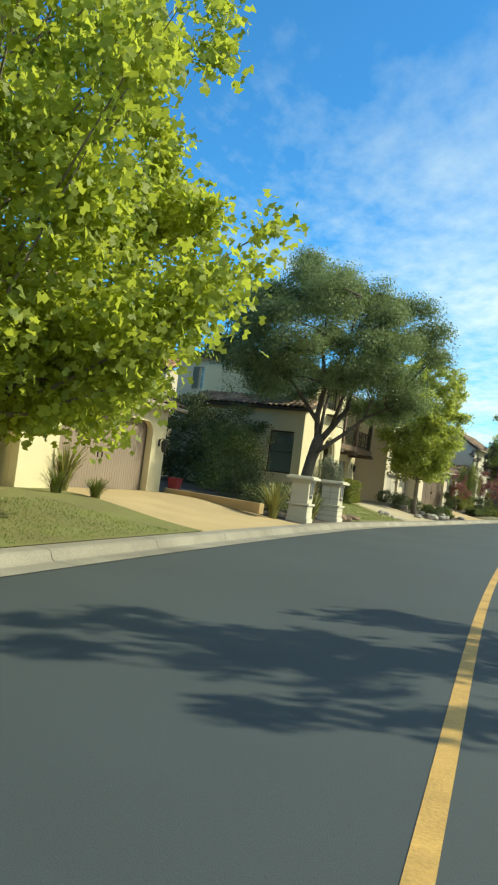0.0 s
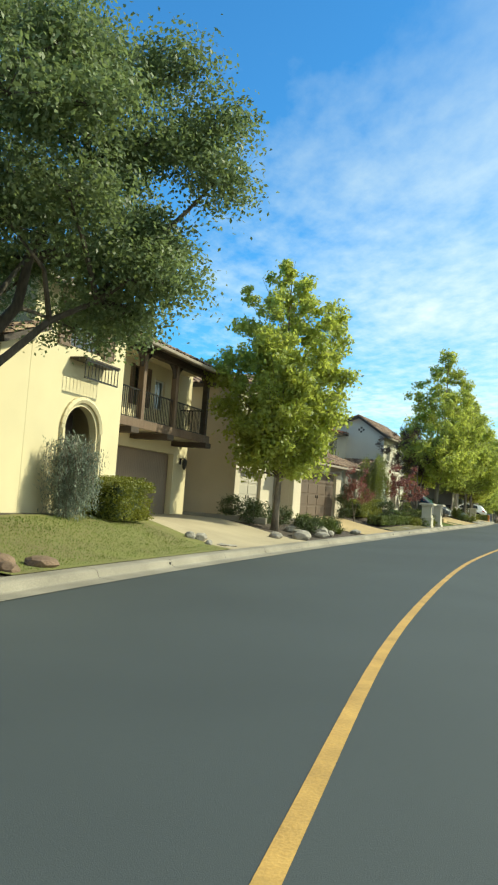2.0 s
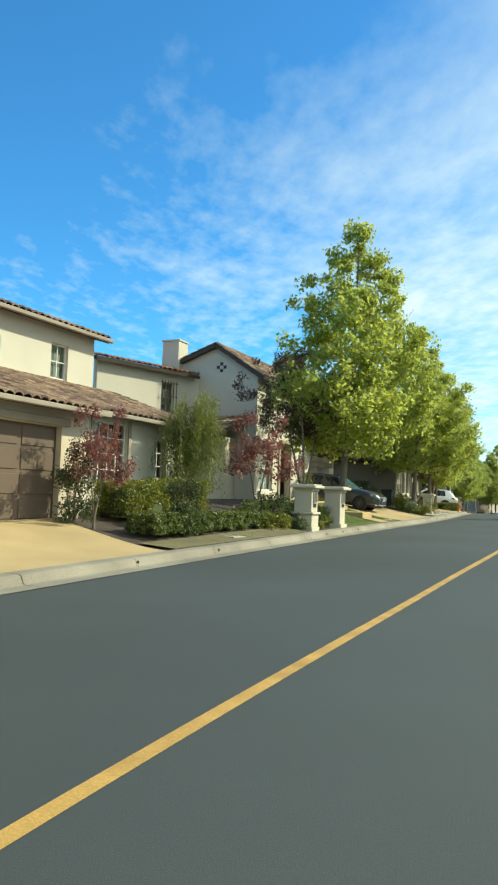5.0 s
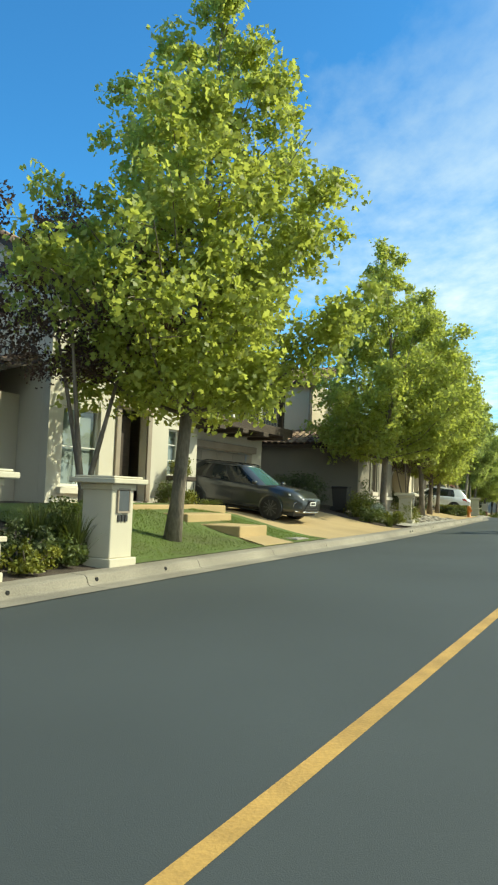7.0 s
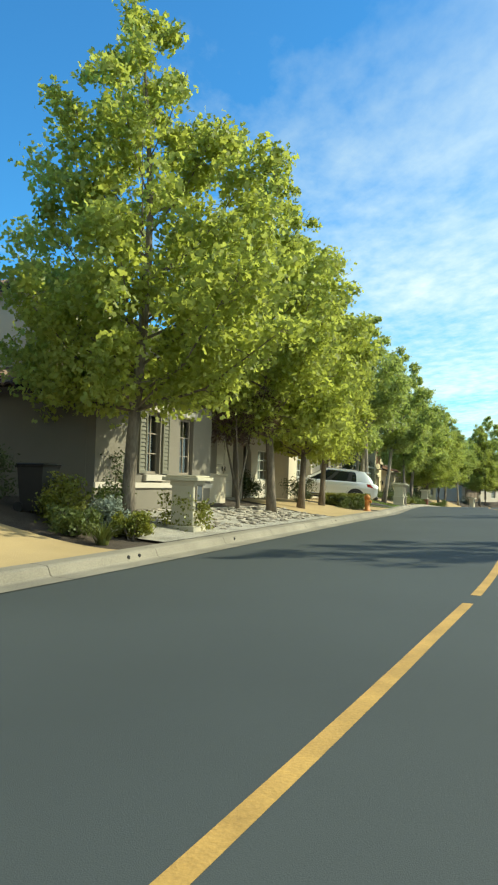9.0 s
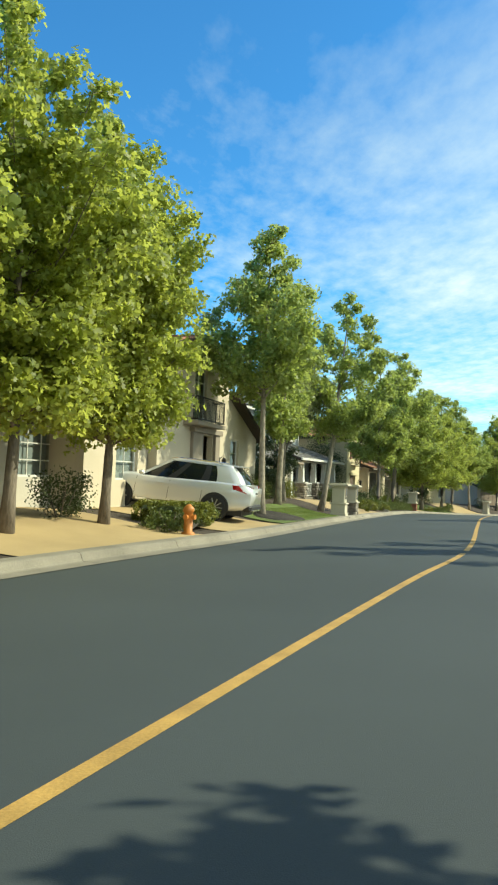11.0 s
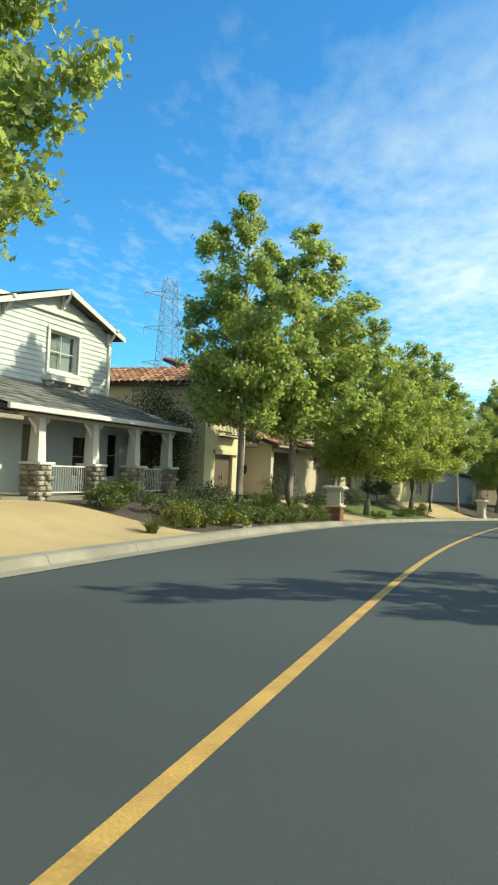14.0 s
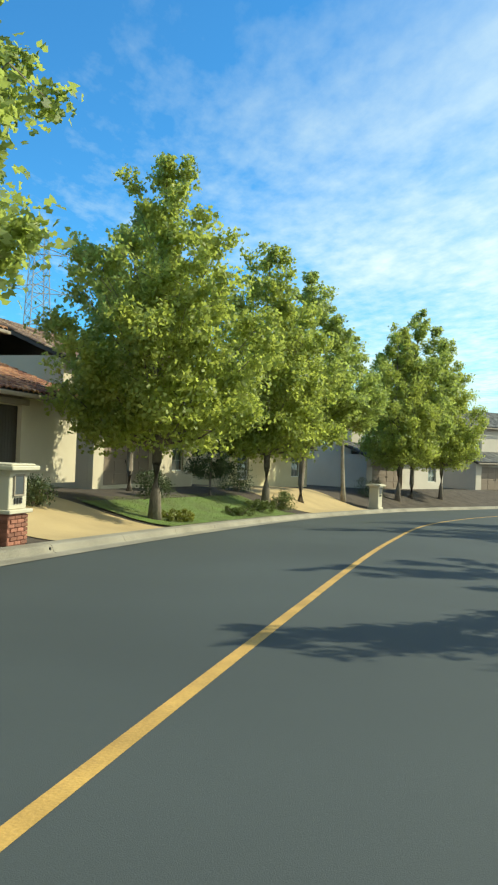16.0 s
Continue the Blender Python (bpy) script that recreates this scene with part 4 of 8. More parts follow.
def house_gable_chimney():
    h = thing("house", stand(80.6, 10.6, 0), "white stucco gabled house with a chimney and deep front door", "house", "houses along the street")
    # gable towards the walker
    block(h, 0, 6.6, 0, 5.2, 0.5, 6.1, PALE, [(0.5, 1.9, 1.2, 3.1), (2.7, 3.9, 0.85, 3.3), (5.0, 5.6, 1.6, 2.95), (0.9, 1.8, 4.3, 5.5), (3.9, 4.7, 4.3, 5.5)])
    bm = bmesh.new()
    f0 = [bm.verts.new(p) for p in ((0, 0.0, 6.1), (0, 5.2, 6.1), (0, 2.2, 7.2), (0, 1.6, 7.2))]
    f1 = [bm.verts.new(v.co + Vector((0.2, 0, 0))) for v in f0]
    bm.faces.new(f0), bm.faces.new(f1[::-1])
    for i in range(4):
        bm.faces.new((f0[i], f1[i], f1[(i + 1) % 4], f0[(i + 1) % 4]))
    bmesh.ops.recalc_face_normals(bm, faces=bm.faces)
    part("gable", bm, PALE, h)
    for dy, dz in ((0, 0.14), (0, -0.14), (0.16, 0), (-0.16, 0)):
        slab(h, -0.012, 0.0, 1.7 + dy - 0.07, 1.7 + dy + 0.07, 6.35 + dz - 0.07, 6.35 + dz + 0.07, GARAGE_DARK, "gable_vent", bevel=0)
    gable_roof(h, 0.1, 6.6, 0, 5.2, 6.1, 7.35, 1.9, TILE_BROWN)
    slab(h, -0.06, -0.01, 2.75, 2.82, 3.9, 6.2, TRIM, "downpipe")
    window(h, front(0.5) @ Matrix.Translation((0, 0, 1.2)), 1.4, 1.9, 2, 2)
    window(h, front(5.0) @ Matrix.Translation((0, 0, 1.6)), 0.6, 1.35, 1, 3)
    window(h, front(0.9) @ Matrix.Translation((0, 0, 4.3)), 0.9, 1.2, 2, 3)
    window(h, front(3.9) @ Matrix.Translation((0, 0, 4.3)), 0.8, 1.2, 2, 3)
    slab(h, 2.55, 4.05, -0.16, -0.004, 3.31, 3.46, TRIM, "lintel")
    slab(h, 2.5, 2.69, -0.06, -0.004, 0.85, 3.3, TRIM, "trim"), slab(h, 3.91, 4.1, -0.06, -0.004, 0.85, 3.3, TRIM, "trim")
    slab(h, 2.75, 3.85, 0.5, 0.56, 0.85, 3.2, DARKWOOD, "front_door", "dark door in a deep opening")
    slab(h, 0.35, 2.05, -0.14, -0.004, 1.02, 1.18, PALE, "sill")
    # wing behind, facing the road further back
    skew = Matrix.Translation((-5.2, 4.3, 0)) @ Matrix.Rotation(radians(-17), 4, "Z")
    panel(h, skew, 5.4, 0.5, 6.0, [(3.3, 3.9, 4.3, 5.45)], PALE)
    window(h, skew @ Matrix.Translation((3.3, 0, 4.3)), 0.6, 1.15, 2, 4, TRIM)
    ex_, in_ = skew.to_3x3() @ Vector((1, 0, 0)), skew.to_3x3() @ Vector((0, 1, 0))
    tile_slope(h, skew @ Vector((-0.3, -0.35, 5.95)), ex_, 5.4, in_ * 3.4 + Vector((0, 0, 0.75)), 3.6, TILE_RED, label="reddish brown barrel tiles")
    bm = bmesh.new()
    for x in np.linspace(3.2, 4.0, 6):
        box(bm, x - 0.01, x + 0.01, -0.1, -0.08, 4.2, 5.55, m=skew)
    for z in (4.3, 4.9, 5.45):
        box(bm, 3.12, 4.08, -0.105, -0.085, z - 0.012, z + 0.012, m=skew)
    part("window_grille", bm, IRON, h, "black iron window grille")
    block(h, -0.4, 0.4, 3.6, 4.4, 5.5, 7.5, PALE, name="chimney")
    slab(h, -0.44, 0.44, 3.56, 4.44, 7.5, 7.57, PALE, "chimney_cap")
    # low wing under tiles
    block(h, -2.6, -0.03, 0.9, 3.58, 0.5, 3.3, GREIGE, (), [(0.9, 1.7, 2.0, 2.9)])
    window(h, side(-2.6, 1.125) @ Matrix.Translation((0.9, 0, 2.0)), 0.8, 0.9, 2, 2)
    side_roof(h, 0.7, 3.6, -2.6, 3.4, 0, 4.2, TILE_BROWN)


def house_dark_balcony():
    h = thing("house", stand(86.5, 10.1, 0), "taupe house with a dark wooden balcony over the garage", "house", "houses along the street")
    panel(h, front(0.75, 1.1), 5.7, 0.4, 5.6, [(0.5, 4.9, 0.55, 2.55), (1.6, 2.5, 3.7, 5.0)], PALE)
    panel(h, Matrix.Translation((6.45, 1.33, 0)) @ Matrix(((0, -1, 0, 0), (1, 0, 0, 0), (0, 0, 1, 0), (0, 0, 0, 1))), 9, 0.4, 5.6, [], PALE)
    garage_door(h, front(1.25, 1.2) @ Matrix.Translation((0, 0, 0.55)), 4.4, 2.0, GARAGE_GREY, 4, 4, False, "grey-brown panel garage door behind the dark car")
    slab(h, 1.1, 5.8, 0.98, 1.095, 2.56, 2.8, TRIM, "lintel")
    window(h, front(2.35, 1.1) @ Matrix.Translation((0, 0, 3.7)), 0.9, 1.3, 2, 2, DARKWOOD, ROOM)
    slab(h, 0.2, 6.3, -0.1, 1.09, 3.28, 3.45, DARKWOOD, "balcony_deck")
    slab(h, 0.15, 6.35, -0.2, -0.104, 3.2, 3.5, DARKWOOD, "balcony_beam")
    for x in (0.6, 2.1, 3.6, 5.2):
        slab(h, x, x + 0.4, -0.35, 1.09, 3.05, 3.19, DARKWOOD, "corbel")
    for x in (0.3, 2.0, 3.9, 5.75):
        slab(h, x - 0.09, x + 0.09, -0.08, 0.1, 3.46, 5.2, WHITE if x in (2.0, 3.9) else DARKWOOD, "post")
    railing(h, 0.4, 1.9, 0, 3.46, 4.3), railing(h, 2.1, 3.8, 0, 3.46, 4.3), railing(h, 4.0, 5.65, 0, 3.46, 4.3)
    slab(h, 0.1, 6.2, -0.15, 0.15, 5.21, 5.45, DARKWOOD, "roof_beam")
    lean_roof(h, 0.1, 6.3, -0.3, 5.5, 5, 7.2, TILE_BROWN, label="dark brown barrel tiles")


def house_taupe_low():
    h = thing("house", stand(96.2, 8.1, 0), "taupe stucco house with stone-trimmed windows behind street trees", "house", "houses along the street")
    block(h, 0, 6, 0, 8.6, 0.4, 3.15, TAUPE, [(2.2, 2.9, 1.3, 2.75), (4.0, 4.8, 1.3, 2.75)])
    for x in (2.2, 4.0):
        window(h, front(x) @ Matrix.Translation((0, 0, 1.3)), 0.75, 1.45, 2, 3, TRIM, ROOM)
        slab(h, x - 0.12, x + 0.87, -0.1, -0.004, 1.12, 1.27, GREIGE, "sill")
        slab(h, x - 0.12, x + 0.87, -0.09, -0.004, 2.78, 2.95, GREIGE, "lintel")
    shutters(h, front(2.2) @ Matrix.Translation((0, 0, 1.3)), 0.75, 1.45, SHUTTER, 0.36)
    slab(h, -0.05, 6.05, -0.06, -0.004, 0.95, 1.08, GREIGE, "band")
    side_roof(h, 0, 8.6, 0, 3.2, 2.4, 4.0, TILE_BROWN)
    block(h, 1.6, 9, 2.5, 10, 3.15, 5.85, SAND, [(3.6, 4.6, 3.9, 5.2)], [(1.4, 2.15, 3.95, 5.15)])
    window(h, front(5.2, 2.5) @ Matrix.Translation((0, 0, 3.9)), 1.0, 1.3, 2, 2)
    window(h, side(1.6, 2.725) @ Matrix.Translation((1.4, 0, 3.95)), 0.75, 1.2, 1, 2)
    side_roof(h, 2.5, 10, 1.6, 5.9, 5, 7.0, TILE_BROWN)
    slab(h, 1.54, 1.596, 2.56, 2.64, 3.6, 5.85, TRIM, "downpipe")
    # walled front and doorway
    block(h, 6.02, 11.6, 1.2, 8, 0.4, 3.3, TAUPE, [(0.6, 2.2, 0.7, 3.0), (3.2, 5.0, 0.6, 2.7)])
    slab(h, 6.7, 8.2, 1.55, 1.62, 0.7, 2.98, DARKWOOD, "front_door", "dark double door")
    garage_door(h, front(9.22, 1.2) @ Matrix.Translation((0, 0, 0.6)), 1.8, 2.1, GARAGE_TAN, 2, 4)
    lean_roof(h, 6.0, 11.6, 1.2, 3.35, 5, 4.8, TILE_BROWN)
    slab(h, 5.2, 8.6, 0.6, 0.8, 0.3, 1.3, SAND, "courtyard_wall")
    slab(h, 5.15, 8.65, 0.55, 0.85, 1.3, 1.38, SAND, "courtyard_coping")


def house_white_arches():
    h = thing("house", stand(108.5, 10.5, 0), "pale stucco house with an arched white porch", "house", "houses along the street")
    block(h, 0, 6.8, 0, 8, 0.3, 3.2, PALE, [(0.8, 2.0, 0.5, 2.7), (2.6, 3.8, 0.5, 2.7), (4.6, 6.2, 1.2, 2.5)])
    arch_fill(h, 0.8, 2.0, 0, 2.1, 2.7, PALE), arch_fill(h, 2.6, 3.8, 0, 2.1, 2.7, PALE)
    window(h, front(4.6) @ Matrix.Translation((0, 0, 1.2)), 1.6, 1.3, 3, 3)
    slab(h, 0.5, 4.1, 2.0, 2.1, 0.4, 3.0, TAUPE, "porch_wall")
    lean_roof(h, 0, 6.8, 0, 3.25, 4, 4.6, TILE_RED)
    block(h, 1.0, 8, 2.6, 10, 3.2, 5.8, PALE, [(1.5, 2.5, 4.0, 5.2)])
    window(h, front(2.5, 2.6) @ Matrix.Translation((0, 0, 4.0)), 1.0, 1.2, 2, 3)
    gable_roof(h, 1.0, 8, 2.6, 10, 5.85, 7.0, 6, TILE_RED)


def house_peach_juliet():
    h = thing("house", stand(126.1, 9.4, 0), "peach stucco house with an iron juliet balcony over the door", "house", "houses along the street")
    block(h, -6.6, 0, 0, 9, 0.2, 5.6, SAND, [(2.95, 4.15, 3.35, 5.28), (3.7, 4.9, 0.8, 2.95)], ftop=lambda a: 5.6 + 0.72 * (1 - abs(a - 3.3) / 3.3))
    block(h, -10.5, -6.62, 0.3, 9, 0.2, 5.35, SAND, [(1.8, 3.2, 1.3, 2.9)])
    lean_roof(h, -10.5, -6.9, 0.3, 5.4, 4.5, 6.4, TILE_RED)
    window(h, front(-3.65) @ Matrix.Translation((0, 0, 3.35)), 1.2, 1.93, 2, 4, WHITE)
    window(h, front(-8.7, 0.3) @ Matrix.Translation((0, 0, 1.3)), 1.4, 1.6, 2, 3, WHITE)
    slab(h, -4.6, -1.85, -0.55, -0.004, 3.2, 3.34, TRIM, "balcony_slab")
    railing(h, -4.55, -1.9, -0.5, 3.34, 4.15), railing(h, -0.48, -0.02, -4.53, 3.34, 4.15, along="y"), railing(h, -0.48, -0.02, -1.92, 3.34, 4.15, along="y")
    slab(h, -3.9, -2.95, -0.12, -0.004, 0.6, 3.0, TRIM, "door_surround"), slab(h, -1.65, -1.2, -0.12, -0.004, 0.6, 3.0, TRIM, "door_surround")
    slab(h, -4.0, -1.1, -0.2, -0.004, 3.005, 3.19, TRIM, "door_cornice")
    slab(h, -2.95, -1.65, 0.4, 0.46, 0.7, 2.95, GARAGE_DARK, "front_door", "dark front door")
    cross_gable(h, -6.6, 0, 0, 9, 5.62, 6.38, TILE_RED, 0.35)
    # low wing
    block(h, 0.02, 4.0, 0.05, 8, 0.3, 3.25, SAND, [(0.5, 1.55, 1.4, 2.98)])
    window(h, front(0.52, 0.05) @ Matrix.Translation((0, 0, 1.4)), 1.05, 1.58, 1, 3, WHITE)
    slab(h, 0.3, 2.3, -0.14, 0.046, 0.75, 1.3, SAND, "window_plinth"), slab(h, 0.25, 2.35, -0.18, 0.046, 1.3, 1.38, SAND, "sill")
    d = Vector((-4.0, 0, 1.5))
    tile_slope(h, (4.35, -0.35, 3.2), (0, 1, 0), 8, d, d.length * 1.05, TILE_RED, label="reddish barrel tiles")
    wall_lamp(h, -0.9, 0, 2.0)
    bm = bmesh.new()
    f0 = [bm.verts.new(p) for p in ((0.02, 0.05, 3.25), (4.0, 0.05, 3.25), (0.02, 0.05, 4.7))]
    f1 = [bm.verts.new(v.co + Vector((0, 0.2, 0))) for v in f0]
    bm.faces.new(f0), bm.faces.new(f1[::-1])
    for i in range(3):
        bm.faces.new((f0[i], f1[i], f1[(i + 1) % 3], f0[(i + 1) % 3]))
    part("gable", bm, SAND, h)


def siding(parent, x0, x1, y, z0, z1, skip=(), material=None):
    """Clapboards, one by one, over a wall that faces the road."""
    n = int((z1 - z0) / 0.16)
    for i in range(n):
        za, zb = z0 + (z1 - z0) * i / n, z0 + (z1 - z0) * (i + 1) / n
        spans = [(x0, x1)]
        for a0, a1, b0, b1 in skip:
            if za < b1 and zb > b0:
                spans = [q for p in spans for q in ((p[0], min(p[1], a0)), (max(p[0], a1), p[1])) if q[1] - q[0] > 0.05]
        for a, b in spans:
            bm = bmesh.new()
            vs = [bm.verts.new(p) for p in ((a, y - 0.03, za), (b, y - 0.03, za), (b, y - 0.006, zb), (a, y - 0.006, zb), (a, y - 0.002, za), (b, y - 0.002, za))]
            bm.faces.new((vs[0], vs[1], vs[2], vs[3])), bm.faces.new((vs[4], vs[5], vs[1], vs[0]))
            part("clapboard", bm, material or SIDING, parent)


def house_craftsman():
    h = thing("house", stand(150.1, 10.5, 0), "grey clapboard craftsman house with a columned porch", "house", "houses along the street")
    # garage wing
    block(h, -14.6, -9.6, 0, 8, 0.5, 3.0, SIDING, [(0.7, 4.5, 0.62, 2.55)], stop=lambda a: 3.02 + 0.345 * min(max(a, 0), 4))
    garage_door(h, front(-13.9) @ Matrix.Translation((0, 0, 0.62)), 3.8, 1.93, GARAGE_TAN, 4, 4, False, "cream panel garage door")
    slab(h, -14.1, -9.9, -0.06, -0.004, 2.56, 2.75, WHITE, "trim")
    for x in (-14.1, -10.08):
        slab(h, x, x + 0.18, -0.06, -0.004, 0.6, 2.55, WHITE, "trim")
    lean_roof(h, -14.6, -9.6, 0, 3.1, 4, 4.5, SHINGLE, shingle=True)
    # porch
    block(h, -9.5, 0, 1.9, 10, 0.5, 3.3, SIDING, [(1.3, 2.0, 1.3, 2.9), (3.3, 4.2, 0.85, 2.9), (5.9, 6.8, 1.3, 2.7), (8.0, 8.8, 1.3, 2.9)])
    for a, w, z, hh in ((1.3, 0.7, 1.3, 1.6), (5.9, 0.9, 1.3, 1.4), (8.0, 0.8, 1.3, 1.6)):
        window(h, front(-9.5 + a, 1.9) @ Matrix.Translation((0, 0, z)), w, hh, 1, 2, WHITE, ROOM)
    slab(h, -6.2, -5.3, 2.0, 2.06, 0.86, 2.9, SHUTTER, "front_door", "dark front door under the porch")
    slab(h, -9.4, -0.3, -0.1, 1.89, 0.4, 0.85, CONCRETE, "porch_floor")
    slab(h, -9.6, -0.2, -0.12, 0.1, 2.98, 3.2, WHITE, "porch_beam")
    for x in (-7.9, -5.3, -2.85, -0.55):
        base = slab(h, x - 0.28, x + 0.28, -0.26, 0.3, 0.55, 1.7, STONE, "column_base", "stacked field stone base")
        for zi in range(8):
            z = 0.58 + zi * 0.14
            for k in range(2):
                a = x - 0.31 + k * 0.31 + (0.06 if zi % 2 else -0.03)
                bm = bmesh.new()
                box(bm, a, a + 0.28 - 0.05 * ((zi + k) % 3), -0.32 - 0.02 * ((zi * 2 + k) % 3), -0.25, z, z + 0.12, 0.03)
                part("stone", bm, STONE, base)
                bm = bmesh.new()
                b_ = -0.24 + k * 0.29 + (0.04 if zi % 2 else -0.02)
                box(bm, x - 0.33 - 0.02 * ((zi + k) % 3), x - 0.27, b_, b_ + 0.25, z, z + 0.12, 0.03)
                part("stone", bm, STONE, base)
        slab(h, x - 0.34, x + 0.34, -0.35, 0.36, 1.705, 1.78, WHITE, "column_cap")
        bm = bmesh.new()
        vs = []
        for z, r in ((1.785, 0.17), (2.98, 0.13)):
            vs.append([bm.verts.new((x + dx * r, 0.02 + dy * r, z)) for dx, dy in ((-1, -1), (1, -1), (1, 1), (-1, 1))])
        for i in range(4):
            bm.faces.new((vs[0][i], vs[0][(i + 1) % 4], vs[1][(i + 1) % 4], vs[1][i]))
        part("column", bm, WHITE, h)
        for sg in (-1, 1):
            bm = bmesh.new()
            tube(bm, [(x + sg * 0.1, 0, 2.5), (x + sg * 0.2, 0, 2.75), (x + sg * 0.45, 0, 2.94)], [0.05, 0.06, 0.05], 4)
            part("bracket", bm, WHITE, h)
    railing(h, -7.6, -5.6, 0, 0.88, 1.68, WHITE, 0.11), railing(h, -2.55, -0.85, 0, 0.88, 1.68, WHITE, 0.11)
    lean_roof(h, -9.5, -0.4, -0.1, 3.32, 2.7, 4.3, SHINGLE, shingle=True, label="grey flat shingles", gutter=False)
    slab(h, -9.9, 0.02, -0.66, -0.56, 3.06, 3.2, WHITE, "gutter")
    # upper storey over the garage
    block(h, -15.0, -6.62, 3.6, 10, 3.9, 6.35, SIDING, [(3.2, 3.9, 4.75, 5.75), (5.3, 6.0, 4.75, 5.75), (0.9, 1.6, 4.75, 5.75)])
    for x in (-14.1, -11.8, -9.7):
        window(h, front(x, 3.6) @ Matrix.Translation((0, 0, 4.75)), 0.7, 1.0, 1, 2, WHITE)
        for q in ((x - 0.12, x - 0.002, 4.65, 5.85), (x + 0.702, x + 0.82, 4.65, 5.85), (x - 0.12, x + 0.82, 5.852, 5.97), (x - 0.16, x + 0.86, 4.55, 4.648)):
            slab(h, q[0], q[1], 3.54, 3.596, q[2], q[3], WHITE, "trim")
    lean_roof(h, -15.0, -6.62, 3.6, 6.4, 7, 7.3, SHINGLE, shingle=True, gutter=False)
    slab(h, -15.4, -6.7, 3.08, 3.18, 6.12, 6.26, WHITE, "gutter")
    # upper gable
    z0, z1 = 4.0, 6.72
    block(h, -6.6, -0.5, 2.7, 10, z0, z1, SIDING, [(2.5, 4.1, 4.85, 6.15)])
    bm = bmesh.new()
    f0 = [bm.verts.new(p) for p in ((-6.6, 2.7, z1), (-0.5, 2.7, z1), (-3.55, 2.7, z1 + 0.82))]
    f1 = [bm.verts.new(v.co + Vector((0, 0.2, 0))) for v in f0]
    bm.faces.new(f0), bm.faces.new(f1[::-1])
    for i in range(3):
        bm.faces.new((f0[i], f1[i], f1[(i + 1) % 3], f0[(i + 1) % 3]))
    part("gable", bm, SIDING, h)
    siding(h, -6.58, -0.52, 2.7, z0, z1, [(-4.25, -2.35, 4.7, 6.3)])
    window(h, front(-4.1, 2.7) @ Matrix.Translation((0, 0, 4.85)), 1.6, 1.3, 2, 2, WHITE)
    for a in ((-4.25, -2.35, 6.16, 6.3), (-4.25, -2.35, 4.7, 4.84), (-4.25, -4.11, 4.85, 6.15), (-2.49, -2.35, 4.85, 6.15)):
        slab(h, a[0], a[1], 2.62, 2.66, a[2], a[3], WHITE, "trim")
    slab(h, -4.4, -2.2, 2.3, 2.66, 4.45, 4.62, WHITE, "window_shelf")
    slab(h, -6.7, -0.4, 2.6, 2.66, z1 - 0.02, z1 + 0.16, WHITE, "trim")
    slab(h, -0.62, -0.46, 2.6, 2.68, z0, z1, WHITE, "corner_board")
    cross_gable(h, -6.6, -0.5, 2.7, 10, z1, z1 + 0.87, SHINGLE, 0.5, True)
    # brackets under the rake and under the window shelf
    for x, z in ((-6.45, z1 - 0.02), (-3.55, z1 + 0.72), (-0.65, z1 - 0.02)):
        bm = bmesh.new()
        box(bm, x - 0.07, x + 0.07, 2.22, 2.66, z - 0.02, z + 0.09, 0.01)
        box(bm, x - 0.06, x + 0.06, 2.54, 2.655, z - 0.5, z - 0.02, 0.01)
        tube(bm, [(x, 2.3, z), (x, 2.42, z - 0.2), (x, 2.58, z - 0.42)], [0.06, 0.07, 0.06], 4)
        part("rake_bracket", bm, WHITE, h)
    for x in (-4.2, -3.3, -2.4):
        bm = bmesh.new()
        box(bm, x - 0.05, x + 0.05, 2.36, 2.66, 4.33, 4.445, 0.01)
        box(bm, x - 0.04, x + 0.04, 2.52, 2.66, 4.14, 4.33, 0.01)
        part("shelf_bracket", bm, WHITE, h)


